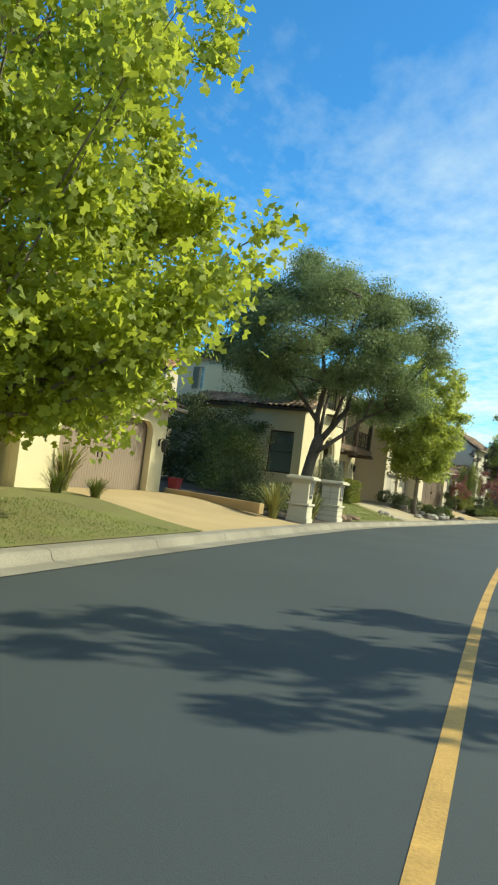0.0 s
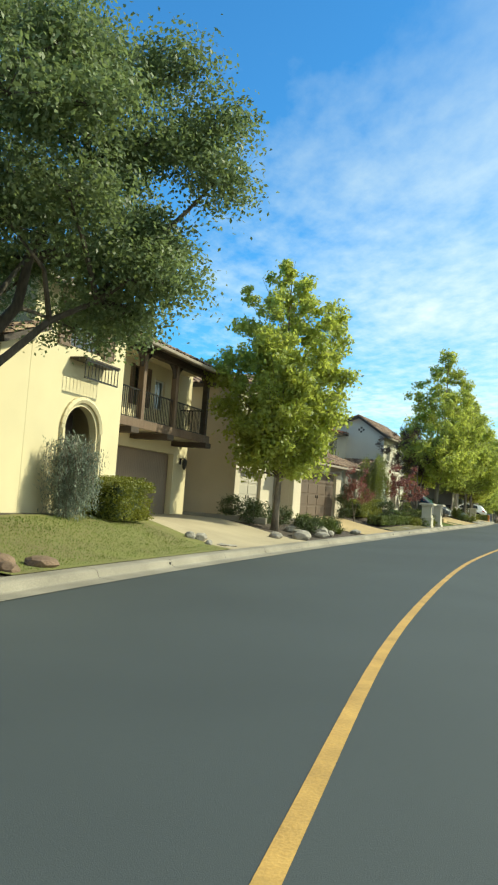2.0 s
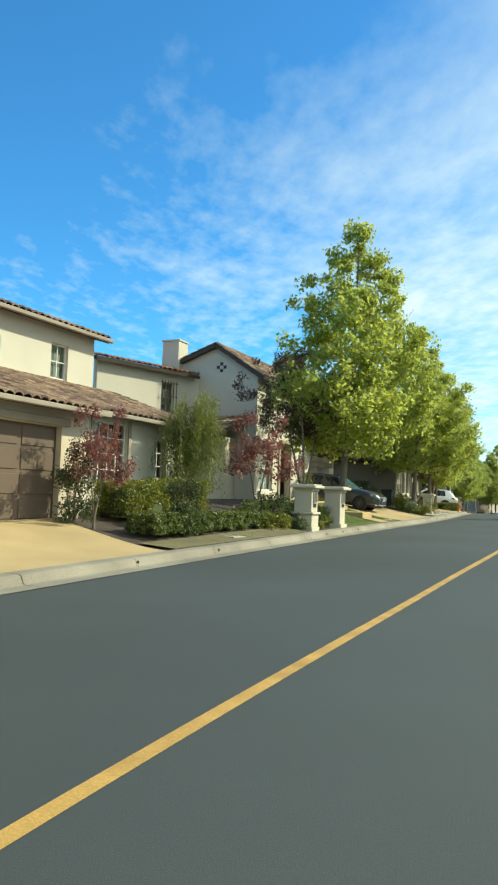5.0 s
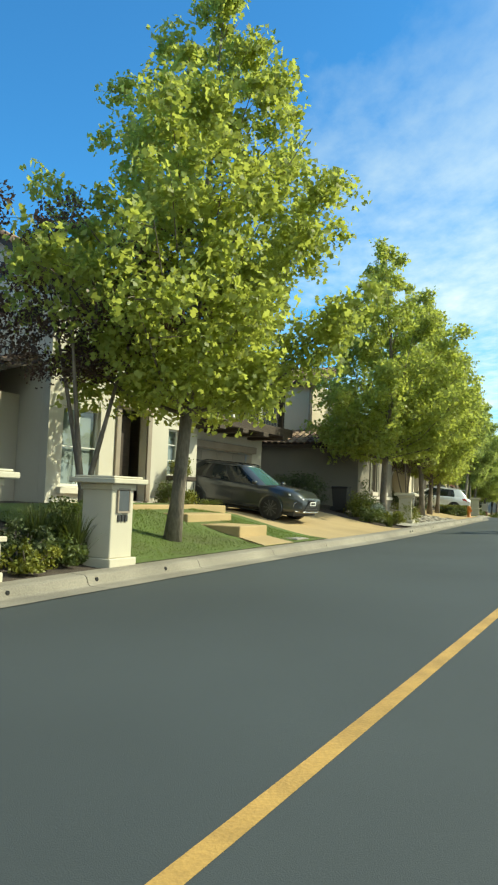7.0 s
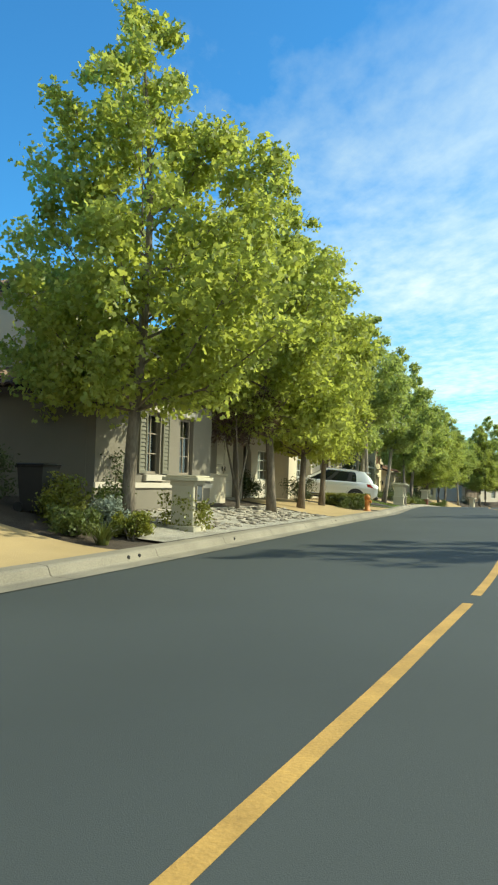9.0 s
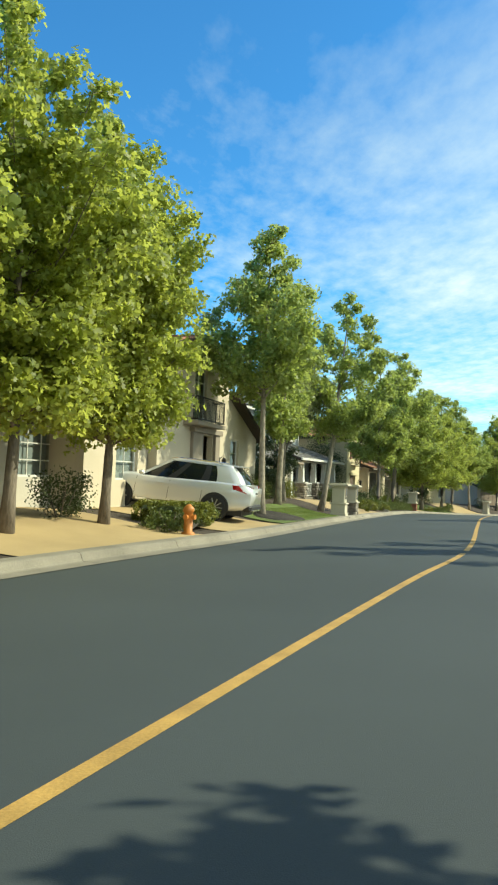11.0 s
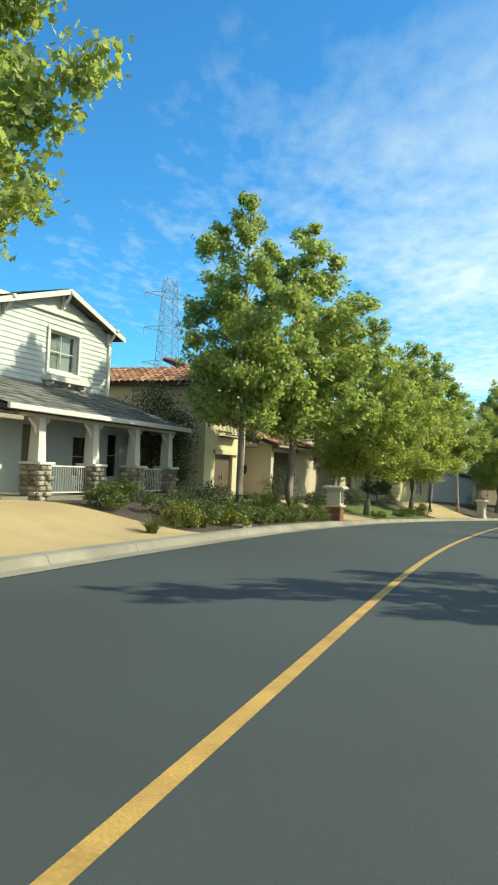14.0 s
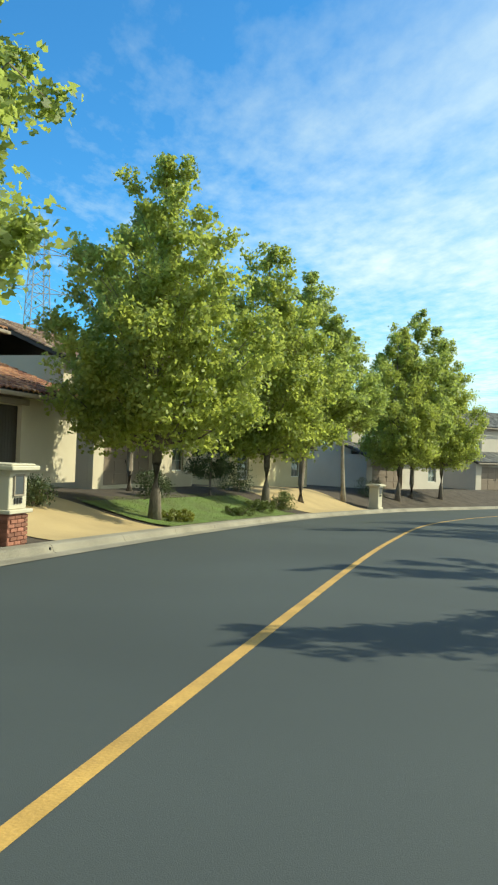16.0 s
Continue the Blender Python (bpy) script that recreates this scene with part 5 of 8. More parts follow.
def house_cream_shutters():
    h = thing("house", stand(156.0, 10.1, 0), "cream stucco house with red shutters and red tile roofs", "house", "houses along the street")
    block(h, -4.1, 0, 0, 8, 0.7, 5.4, CREAM, [(1.0, 2.8, 0.8, 2.55), (1.4, 2.7, 3.8, 5.0)])
    garage_door(h, front(-3.1) @ Matrix.Translation((0, 0, 0.8)), 1.8, 1.75, GARAGE_RUST, 2, 4, True, "brown plank garage door")
    slab(h, -3.3, -0.9, -0.12, -0.004, 2.56, 2.75, CREAM, "lintel")
    window(h, front(-2.7) @ Matrix.Translation((0, 0, 3.8)), 1.3, 1.2, 2, 3, DARKWOOD)
    shutters(h, front(-2.7) @ Matrix.Translation((0, 0, 3.75)), 1.3, 1.25, RED_SHUTTER, 0.45)
    railing(h, -2.8, -1.3, -0.3, 3.3, 3.75, IRON, 0.14)
    slab(h, -2.85, -1.25, -0.35, -0.01, 3.24, 3.3, DARKWOOD, "window_shelf")
    bm = bmesh.new()
    f0 = [bm.verts.new(p) for p in ((-4.1, 0.01, 5.4), (0, 0.01, 5.4), (-2.05, 0.01, 6.15))]
    f1 = [bm.verts.new(v.co + Vector((0, 0.2, 0))) for v in f0]
    bm.faces.new(f0), bm.faces.new(f1[::-1])
    for i in range(3):
        bm.faces.new((f0[i], f1[i], f1[(i + 1) % 3], f0[(i + 1) % 3]))
    part("gable", bm, CREAM, h)
    cross_gable(h, -4.1, 0, 0, 8, 5.4, 6.15, TILE_RED)
    wall_lamp(h, -0.35, 0, 2.0)
    # wing behind
    block(h, -5.4, -4.12, 2.0, 9, 0.7, 3.3, SAND)
    lean_roof(h, -5.4, -4.5, 2.0, 3.35, 6.0, 4.3, TILE_RED, label="red clay barrel tiles")
    # recessed middle with a small balcony
    block(h, 0.02, 3.4, 1.4, 8, 0.7, 5.6, SAND, [(1.2, 2.2, 3.3, 5.0)])
    window(h, front(1.22, 1.4) @ Matrix.Translation((0, 0, 3.3)), 1.0, 1.7, 2, 3, WHITE, ROOM)
    slab(h, 0.3, 3.0, 0.5, 1.396, 3.05, 3.25, DARKWOOD, "balcony_deck")
    railing(h, 0.35, 2.95, 0.55, 3.25, 4.1)
    lean_roof(h, 0.0, 3.4, 1.0, 5.65, 4, 6.9, TILE_RED)
    # garage wing
    block(h, 3.42, 10.4, 0, 8, 0.7, 3.3, SAND, [(0.35, 3.75, 0.8, 2.9)])
    garage_door(h, front(3.77) @ Matrix.Translation((0, 0, 0.8)), 3.4, 2.1, GARAGE_DARK, 4, 4, True, "dark plank garage door")
    slab(h, 3.5, 7.4, -0.1, -0.004, 2.92, 3.1, TRIM, "lintel")
    lean_roof(h, 3.4, 10.4, 0, 3.4, 4, 4.8, TILE_RED, label="red clay barrel tiles")
    block(h, 4.5, 10.2, 3.2, 9, 3.3, 5.7, CREAM, [(1.0, 1.9, 3.9, 5.1)])
    window(h, front(5.5, 3.2) @ Matrix.Translation((0, 0, 3.9)), 0.9, 1.2, 2, 3)
    shutters(h, front(5.5, 3.2) @ Matrix.Translation((0, 0, 3.85)), 0.9, 1.25, RED_SHUTTER, 0.4)
    lean_roof(h, 4.5, 10.2, 3.2, 5.75, 7, 7.0, TILE_RED)


RED_SHUTTER = shade("rust_shutter", (0.24, 0.10, 0.06), 0.6, 0.08, 2, 30, 0.1)


def house_far(s, v, w, depth, z, mat, tile, label, gar=True, upper=True):
    """A plainer house further along the street."""
    h = thing("house", stand(s, v, 0), label, "house", "houses along the street")
    holes = [(0.8, 5.2, 0.9, 2.9)] if gar else [(1.0, 2.4, 1.3, 2.8)]
    holes += [(w - 2.6, w - 1.2, 1.4, 2.9)]
    block(h, 0, w, 0, depth, 0.4, 3.4, mat, holes)
    if gar:
        garage_door(h, front(0.8) @ Matrix.Translation((0, 0, 0.9)), 4.4, 2.0, GARAGE_BROWN)
    else:
        window(h, front(1.0) @ Matrix.Translation((0, 0, 1.3)), 1.4, 1.5, 2, 3)
    window(h, front(w - 2.6) @ Matrix.Translation((0, 0, 1.4)), 1.4, 1.5, 2, 3)
    lean_roof(h, 0, w, 0, 3.45, 3, 4.6, tile)
    if upper:
        block(h, 1.0, w - 0.5, 2.0, depth, 3.4, z, mat, [(1.5, 2.6, 4.1, 5.3), (w - 4.0, w - 2.9, 4.1, 5.3)], [(2, 3, 4.1, 5.3)])
        window(h, front(2.5, 2.0) @ Matrix.Translation((0, 0, 4.1)), 1.1, 1.2, 2, 3)
        window(h, front(w - 3.0, 2.0) @ Matrix.Translation((0, 0, 4.1)), 1.1, 1.2, 2, 3)
        window(h, side(1.0, 2.225) @ Matrix.Translation((2, 0, 4.1)), 1.0, 1.2, 2, 3)
        gable_roof(h, 1.0, w - 0.5, 2.0, depth, z + 0.05, z + 1.7, 2 + (depth - 2) / 2, tile)
    return h


house_garage_cream()
house_yellow_arch()
house_beige_double()
house_white_wing()
house_gable_chimney()
house_dark_balcony()
house_taupe_low()
house_white_arches()
house_peach_juliet()
house_craftsman()
house_cream_shutters()
def house_behind():
    h = thing("house", stand(50.0, 22.4, 0), "beige house behind with small windows and a red tile roof", "house", "houses along the street")
    block(h, 0, 9, 0, 9, 0.3, 7.4, SAND, (), [(0.6, 1.3, 5.4, 6.5), (2.4, 3.1, 5.4, 6.5), (5.0, 5.7, 5.4, 6.4)])
    for a in (0.6, 2.4, 5.0):
        window(h, side(0, 0.225) @ Matrix.Translation((a, 0, 5.4)), 0.7, 1.1 if a < 4 else 1.0, 2, 2)
    side_roof(h, 0, 9, 0, 7.45, 4.5, 9.0, TILE_RED, label="red clay barrel tiles")


house_behind()
house_far(169.5, 11.5, 10, 10, 5.9, SAND, TILE_BROWN, "beige stucco house in the shade of street trees")
house_far(181.3, 12.0, 11, 10, 5.9, CREAM, TILE_BROWN, "cream stucco house by the bend", False)
house_far(195, 11.5, 12, 10, 6.2, GREIGE, SHINGLE, "grey two-storey house past the bend")
house_far(208, 11.5, 12, 10, 6.6, GREIGE, SHINGLE, "grey two-storey house at the far end")


# ---- trees and shrubs ----
KITE = [(0.0, -0.5), (0.3, 0.0), (0.0, 0.55), (-0.3, 0.0)]
MAPLE = [(0.0, -0.5), (0.52, -0.3), (0.2, -0.02), (0.42, 0.34), (0.0, 0.66), (-0.42, 0.34), (-0.2, -0.02), (-0.52, -0.3)]
SLIM = [(0.0, -0.5), (0.1, 0.0), (0.0, 0.55), (-0.1, 0.0)]


def leaves(rng, centres, radii, per, size, shape, droop=0.3, flat=1.0, face=0.0):
    """Many leaves in loose clumps: vertices and faces. face: how far they turn to the sky and out of their clump."""
    c = np.repeat(np.array(centres, float), per, axis=0)
    r = np.repeat(np.array(radii, float), per)
    n = len(c)
    d = np.clip(rng.normal(size=(n, 3)), -2.0, 2.0) * 0.52 * r[:, None]
    d[:, 2] *= flat
    p = c + d
    nn = rng.normal(size=(n, 3)) + face * (np.array([0, 0, 0.9]) + d / (np.linalg.norm(d, axis=1, keepdims=True) + 1e-6))
    nn /= np.linalg.norm(nn, axis=1, keepdims=True)
    a = rng.normal(size=(n, 3)) + np.array([0, 0, -droop])
    a -= nn * np.sum(a * nn, axis=1, keepdims=True)
    a /= np.linalg.norm(a, axis=1, keepdims=True) + 1e-9
    b = np.cross(nn, a)
    sz = size * rng.uniform(0.65, 1.25, n)
    sh = np.array(shape)
    k = len(sh)
    fold = np.abs(sh[:, 0]) * 0.35
    v = p[:, None] + sz[:, None, None] * (sh[None, :, 0, None] * b[:, None] + sh[None, :, 1, None] * a[:, None] + fold[None, :, None] * nn[:, None])
    return v.reshape(-1, 3), np.arange(n * k).reshape(n, k)


def fast_mesh(name, v, f, material, parent, label="", kind="", smooth=False):
    me = bpy.data.meshes.new(name)
    n, k = f.shape
    me.vertices.add(len(v)), me.loops.add(n * k), me.polygons.add(n)
    me.vertices.foreach_set("co", np.ascontiguousarray(v, np.float32).ravel())
    me.loops.foreach_set("vertex_index", f.ravel().astype(np.int32))
    me.polygons.foreach_set("loop_start", np.arange(0, n * k, k, dtype=np.int32))
    me.materials.append(material)
    me.update(calc_edges=True)
    me.validate()
    ob = new(name, me)
    ob.parent = parent
    return tagged(ob, label=label, kind=kind)


def make_tree(name, m, label, seed, h=10.5, r=2.8, z0=2.6, n=300, per=100, size=0.17, shape=KITE, leaf=None, bark=None, trunk=0.16, wide=0.3, power=1.3, lean=(0, 0), group="street trees", fork=1, cat="tree", droop=0.5, lumpy=1.0, spread=0.38, tight=1.0, rise=38, low=0.6, boughs=0, bow=1.0):
    """A leader with boughs that climb and spread; each bough bears side twigs with clumps of leaves.
    wide: where up the crown it is widest; power: above that, 1 is a cone, 2 an egg; low: width at the crown's foot."""
    rng = np.random.default_rng(seed)
    t = thing(name, m, label, cat, group)
    top = h - 0.25
    # leader or stems
    stems, bm = [], bmesh.new()
    for f in range(fork):
        ang, sp = 2.4 * f + seed, (0.0 if fork == 1 else r * spread)
        pts, rad = [], []
        for i in range(13):
            k = i / 12
            z = -0.12 + (top * (1 if fork == 1 else 0.85) + 0.12) * k
            sway = 0.014 * h * bow * (math.sin(k * 5.2 + seed + f) - math.sin(seed + f))
            sx = sp * max(0, k - 0.12) * 1.4
            pts.append(Vector((lean[0] * k ** 0.8 + sway + sx * math.cos(ang), lean[1] * k ** 0.8 + sway * 0.6 + sx * math.sin(ang), z)))
            rad.append(max(0.01, trunk * (1.35 if i == 0 else 1) * (1 - k) ** 0.85 * (0.72 if fork > 1 and i > 1 else 1)))
        tube(bm, pts, rad, 9)
        stems.append(pts)
    part("trunk", bm, bark or BARK, t, smooth=True)

    def on_stem(q, z):
        kz = min(max((z + 0.12) / (stems[q][-1].z + 0.12), 0), 0.999) * 12
        j = int(kz)
        return stems[q][j].lerp(stems[q][j + 1], kz - j)

    nb = boughs or max(12, int(n / 9))
    plan = []
    for i in range(nb):
        k = (i + rng.uniform(0.1, 0.9)) / nb
        f = low + (1 - low) * (k / wide) ** 0.8 if k < wide else 1 - ((k - wide) / (1 - wide)) ** power
        az = 2.4 * i + rng.uniform(-0.5, 0.5)
        wave = 0.13 * math.sin(2 * az + seed) + 0.10 * math.sin(3 * az + 7 * k + seed * 2.0)
        ln = max(0.3, r * max(f, 0.13) * (1 + lumpy * (wave + rng.uniform(-0.22, 0.06))))
        z = z0 + k * (top - z0)
        steep = math.tan(radians(rise + 26 * k + rng.uniform(-6, 6)))
        b = on_stem(i % fork, max(z0 * 0.75, z - ln * steep * 0.8))
        ax = on_stem(i % fork, z)
        c = Vector((ax.x * (1 if fork == 1 else 0.4) + ln * math.cos(az), ax.y * (1 if fork == 1 else 0.4) + ln * math.sin(az), z))
        mid = b.lerp(c, 0.5) - Vector((0, 0, 0.09 * (c - b).length))
        plan.append((b, mid, c, ln, k))
    total = sum(p[3] ** 1.25 + 0.12 for p in plan)
    cs, rs, bm = [], [], bmesh.new()
    for b, mid, c, ln, k in plan:
        rr = max(0.011, 0.30 * trunk * (1 - 0.75 * k) * min(1, ln / 1.5))
        tube(bm, [b, mid, c], [rr, rr * 0.6, 0.006], 5)
        out = Vector((c.x - b.x, c.y - b.y, 0)).normalized() if ln > 0.2 else Vector((1, 0, 0))
        aside = Vector((-out.y, out.x, 0))
        for q in range(max(2, round(n * (ln ** 1.25 + 0.12) / total))):
            u = 0.22 + 0.80 * rng.random() ** 0.72
            e = b.lerp(mid, u * 2) if u < 0.5 else mid.lerp(c, min(1, u * 2 - 1))
            w = (0.12 + 0.30 * ln * (1.15 - u)) * rng.normal()
            d = e + aside * w + out * (0.10 + 0.06 * ln) * rng.normal() + Vector((0, 0, rng.normal() * 0.14 + 0.10 * abs(w)))
            cs.append(tuple(d))
            rs.append(rng.uniform(0.26, 0.5) * tight * (r / 3.0) ** 0.5 * (1 - 0.35 * k))
            if q % 3 == 0:
                tube(bm, [e, d], [rr * 0.35, 0.005], 3)
    tagged(part("branchwork", bm, bark or BARK, t), kind="stuff")
    v, f = leaves(rng, cs, rs, per, size, shape, droop, 0.85, 0.45)
    fast_mesh("crown", v, f, leaf or LEAF_PLANE, t, kind="stuff")
    return t


def make_oak(m, label, seed):
    """An old oak: a twisting stem that parts into long crooked limbs under a lobed, uneven crown."""
    rng = np.random.default_rng(seed)
    t = thing("oak_tree", m, label, "tree")

    def at(across, away, z):  # across the road's line of sight, away from the road's start
        return Vector((0.34 * across + 0.94 * away, -0.94 * across + 0.34 * away, z))

    bm = bmesh.new()
    tube(bm, [at(0, 0, -0.15), at(0.03, 0, 0.25), at(0.10, 0.05, 0.9), at(0.27, 0.1, 1.9), at(0.42, 0.1, 2.5), at(0.48, 0.1, 2.9)], [0.40, 0.27, 0.22, 0.21, 0.23, 0.16], 12)
    part("trunk", bm, BARK_OAK, t, smooth=True)
    limbs = [
        [at(0.42, 0.1, 2.4), at(0.30, 0.0, 3.6), at(0.46, -0.1, 4.8), at(0.15, -0.2, 6.4), at(0.3, -0.2, 8.6)],
        [at(0.40, 0.1, 2.5), at(1.0, 0.2, 3.35), at(1.43, 0.3, 4.0), at(1.56, 0.4, 5.0), at(2.3, 0.5, 6.6), at(2.4, 0.4, 8.6)],
        [at(0.30, 0.0, 2.1), at(0.85, -0.1, 2.55), at(1.5, -0.2, 3.1), at(2.1, -0.2, 3.7), at(2.8, -0.1, 4.1), at(3.6, 0.1, 5.2)],
        [at(0.30, 0.0, 3.4), at(-0.6, 0.3, 4.6), at(-1.7, 0.6, 5.6), at(-3.0, 0.6, 6.8)],
        [at(0.46, 0.2, 2.7), at(0.6, 1.2, 4.0), at(0.9, 2.4, 5.4), at(1.2, 3.2, 7.2)],
        [at(0.9, 0.1, 3.3), at(1.2, -1.1, 4.6), at(1.0, -2.2, 6.0), at(1.2, -3.0, 7.6)],
    ]
    for k, pts in enumerate(limbs):
        bm = bmesh.new()
        r0 = (0.14, 0.13, 0.10, 0.09, 0.08, 0.08)[k]
        tube(bm, pts, [r0 * (1 - 0.75 * i / (len(pts) - 1)) for i in range(len(pts))], 8)
        part("limb", bm, BARK_OAK, t, smooth=True)
    # lobes of the crown
    lobes = []
    for i in range(60):
        k = (i + 0.5) / 60
        a, zc = 2.4 * i + rng.uniform(-0.3, 0.3), 1 - 1.75 * k
        rr = math.sqrt(max(0, 1 - zc * zc))
        wob = rng.uniform(0.72, 1.02)
        x, y = 3.75 * rr * math.cos(a) * wob, 4.0 * rr * math.sin(a) * wob
        z = 6.2 + (2.75 if zc > 0 else 2.4) * zc * rng.uniform(0.82, 1.05) - 0.28 * max(0, x) * (1 - max(0, zc))
        lobes.append((at(0.2 + x, 0.3 + y, z), rng.uniform(0.55, 1.05)))
    for across, z in ((-0.5, 8.9), (-0.7, 9.4), (2.9, 8.2), (3.9, 6.9), (-3.6, 7.2), (3.8, 4.4), (-3.7, 5.6), (4.4, 7.3), (4.5, 6.3), (3.7, 8.0)):
        lobes.append((at(across, rng.uniform(-0.8, 0.8), z), rng.uniform(0.55, 0.75)))
    for i in range(9):
        lobes.append((at(0.3 + rng.uniform(-2.5, 2.5), 0.3 + rng.uniform(-2.2, 2.2), rng.uniform(5.0, 8.0)), rng.uniform(0.9, 1.2)))
    bm = bmesh.new()
    cs, rs = [], []
    for c, r in lobes:
        src = min((p for l in limbs for p in l[2:]), key=lambda p: (p - c).length + 0.6 * max(0, p.z - c.z))
        mid = src.lerp(c, 0.5) + Vector((rng.normal() * 0.15, rng.normal() * 0.15, 0.1))
        tube(bm, [src, mid, c], [0.05, 0.035, 0.012], 5)
        for q in range(19):
            d = rng.normal(size=3)
            d /= np.linalg.norm(d)
            d[2] = abs(d[2]) * 0.85 - 0.25
            e = c + Vector(d) * r * rng.uniform(0.45, 1.05)
            cs.append(tuple(e))
            rs.append(rng.uniform(0.3, 0.55))
            if q % 3 == 0:
                tube(bm, [c, e], [0.014, 0.004], 3)
    tagged(part("branchwork", bm, BARK_OAK, t), kind="stuff")
    v, f = leaves(rng, cs, rs, 130, 0.085, KITE, 0.1, 0.85, 0.8)
    fast_mesh("crown", v, f, LEAF_OAK, t, kind="stuff")
    return t


def make_weeper(name, m, label, seed, h, r, z_low, strands, leaf, cat="tree", group="", trunk=0.14, long=2.6, size=0.16, per=36):
    """A weeping tree: arched boughs from which long thin twigs hang, set with narrow leaves."""
    rng = np.random.default_rng(seed)
    t = thing(name, m, label, cat, group)
    stem = [Vector((0.02 * h * math.sin(3 * k + seed), 0.02 * h * math.sin(4 * k + 1), -0.1 + (h * 0.9 + 0.1) * k)) for k in np.linspace(0, 1, 9)]
    bm = bmesh.new()
    tube(bm, stem, [max(0.012, trunk * (1.3 if i == 0 else 1) * (1 - i / 8.4)) for i in range(9)], 9)
    part("trunk", bm, BARK_PALE, t, smooth=True)
    bm, starts = bmesh.new(), []
    nb = max(7, strands // 12)
    for i in range(nb):
        k = (i + rng.random()) / nb
        a = 2.4 * i + rng.uniform(-0.4, 0.4)
        b = stem[min(7, int((0.3 + 0.62 * k) * 8))]
        ln = r * (1.0 - 0.35 * k) * rng.uniform(0.55, 1.1)
        peak = b + Vector((0.6 * ln * math.cos(a), 0.6 * ln * math.sin(a), 0.5 * ln + (h - b.z) * 0.35))
        tip = peak + Vector((0.45 * ln * math.cos(a), 0.45 * ln * math.sin(a), -0.18 * ln))
        peak.z, tip.z = min(peak.z, h), min(tip.z, h - 0.1)
        tube(bm, [b, b.lerp(peak, 0.55) + Vector((0, 0, 0.08 * ln)), peak, tip], [0.22 * trunk + 0.01, 0.15 * trunk + 0.008, 0.014, 0.006], 5)
        for q in range(12):
            u = rng.random() ** 0.6
            e = b.lerp(peak, 0.3 + u) if u < 0.7 else peak.lerp(tip, (u - 0.7) / 0.3)
            starts.append(e + Vector(rng.normal(size=3)) * 0.06 * r)
    cs = []
    for e in starts:
        ln = min(long * rng.uniform(0.45, 1.1), e.z - z_low)
        if ln < 0.2:
            continue
        dx, dy = rng.normal(size=2) * 0.09
        pts = [e + Vector((dx * u, dy * u, -ln * u)) for u in (0, 0.33, 0.66, 1.0)]
        tube(bm, pts, [0.007, 0.005, 0.004, 0.002], 3)
        cs += [tuple(e + Vector((dx * u, dy * u, -ln * u))) for u in np.linspace(0.02, 1, max(3, int(ln / 0.17)))]
    tagged(part("branchwork", bm, BARK, t), kind="stuff")
    v, f = leaves(rng, cs, np.full(len(cs), 0.15), per // 3, size, SLIM, 2.6, 1.0, 0.1)
    fast_mesh("crown", v, f, leaf, t, kind="stuff")
    return t


def shrub(name, m, label, seed, w, d, h, leaf, n=40, per=60, size=0.06, shape=KITE, group="", cat="shrub", flat=0.8, boxy=False, rad=None):
    """A low bush on a few stems; boxy: clipped as a hedge."""
    rng = np.random.default_rng(seed)
    t = thing(name, m, label, cat, group)
    cs = []
    while len(cs) < n:
        p = rng.uniform(-1, 1, 3)
        if boxy:
            j = rng.choice(3, p=np.array((d * h * 2, w * h * 2, w * d)) / (2 * d * h + 2 * w * h + w * d))
            p[j] = (1 if rng.random() < 0.5 or j == 2 else -1) * (1 if rng.random() < 0.9 else rng.random())
        elif np.hypot(p[0], p[1]) > 1 or p[0] ** 2 + p[1] ** 2 + max(0, p[2]) ** 2 > 1.05:
            continue
        cs.append((p[0] * w / 2 * 0.9, p[1] * d / 2 * 0.9, h * (0.5 + 0.46 * p[2])))
    rs = np.full(len(cs), rad or max(0.07, min(w, d, h) * (0.16 if boxy else 0.24)))
    v, f = leaves(rng, cs, rs, per, size, shape, 0.0, flat)
    v[:, 2] = np.maximum(v[:, 2], 0.01)
    bm = bmesh.new()
    for i in range(5):
        a = i * 1.3 + seed
        tube(bm, [(0.05 * math.cos(a), 0.05 * math.sin(a), -0.05), (w * 0.2 * math.cos(a), d * 0.2 * math.sin(a), h * 0.4), (w * 0.3 * math.cos(a), d * 0.3 * math.sin(a), h * 0.75)], [0.02, 0.015, 0.006], 5)
    tagged(part("stem", bm, BARK, t), kind="stuff")
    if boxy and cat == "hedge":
        # solid core in darker leaf colour stands for the shade between hedge leaves
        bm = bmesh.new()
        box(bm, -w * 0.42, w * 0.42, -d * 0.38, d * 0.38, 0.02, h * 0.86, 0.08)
        part("dark_core", bm, LEAF_DARK, t)
    fast_mesh("foliage", v, f, leaf, t, kind="stuff")
    return t


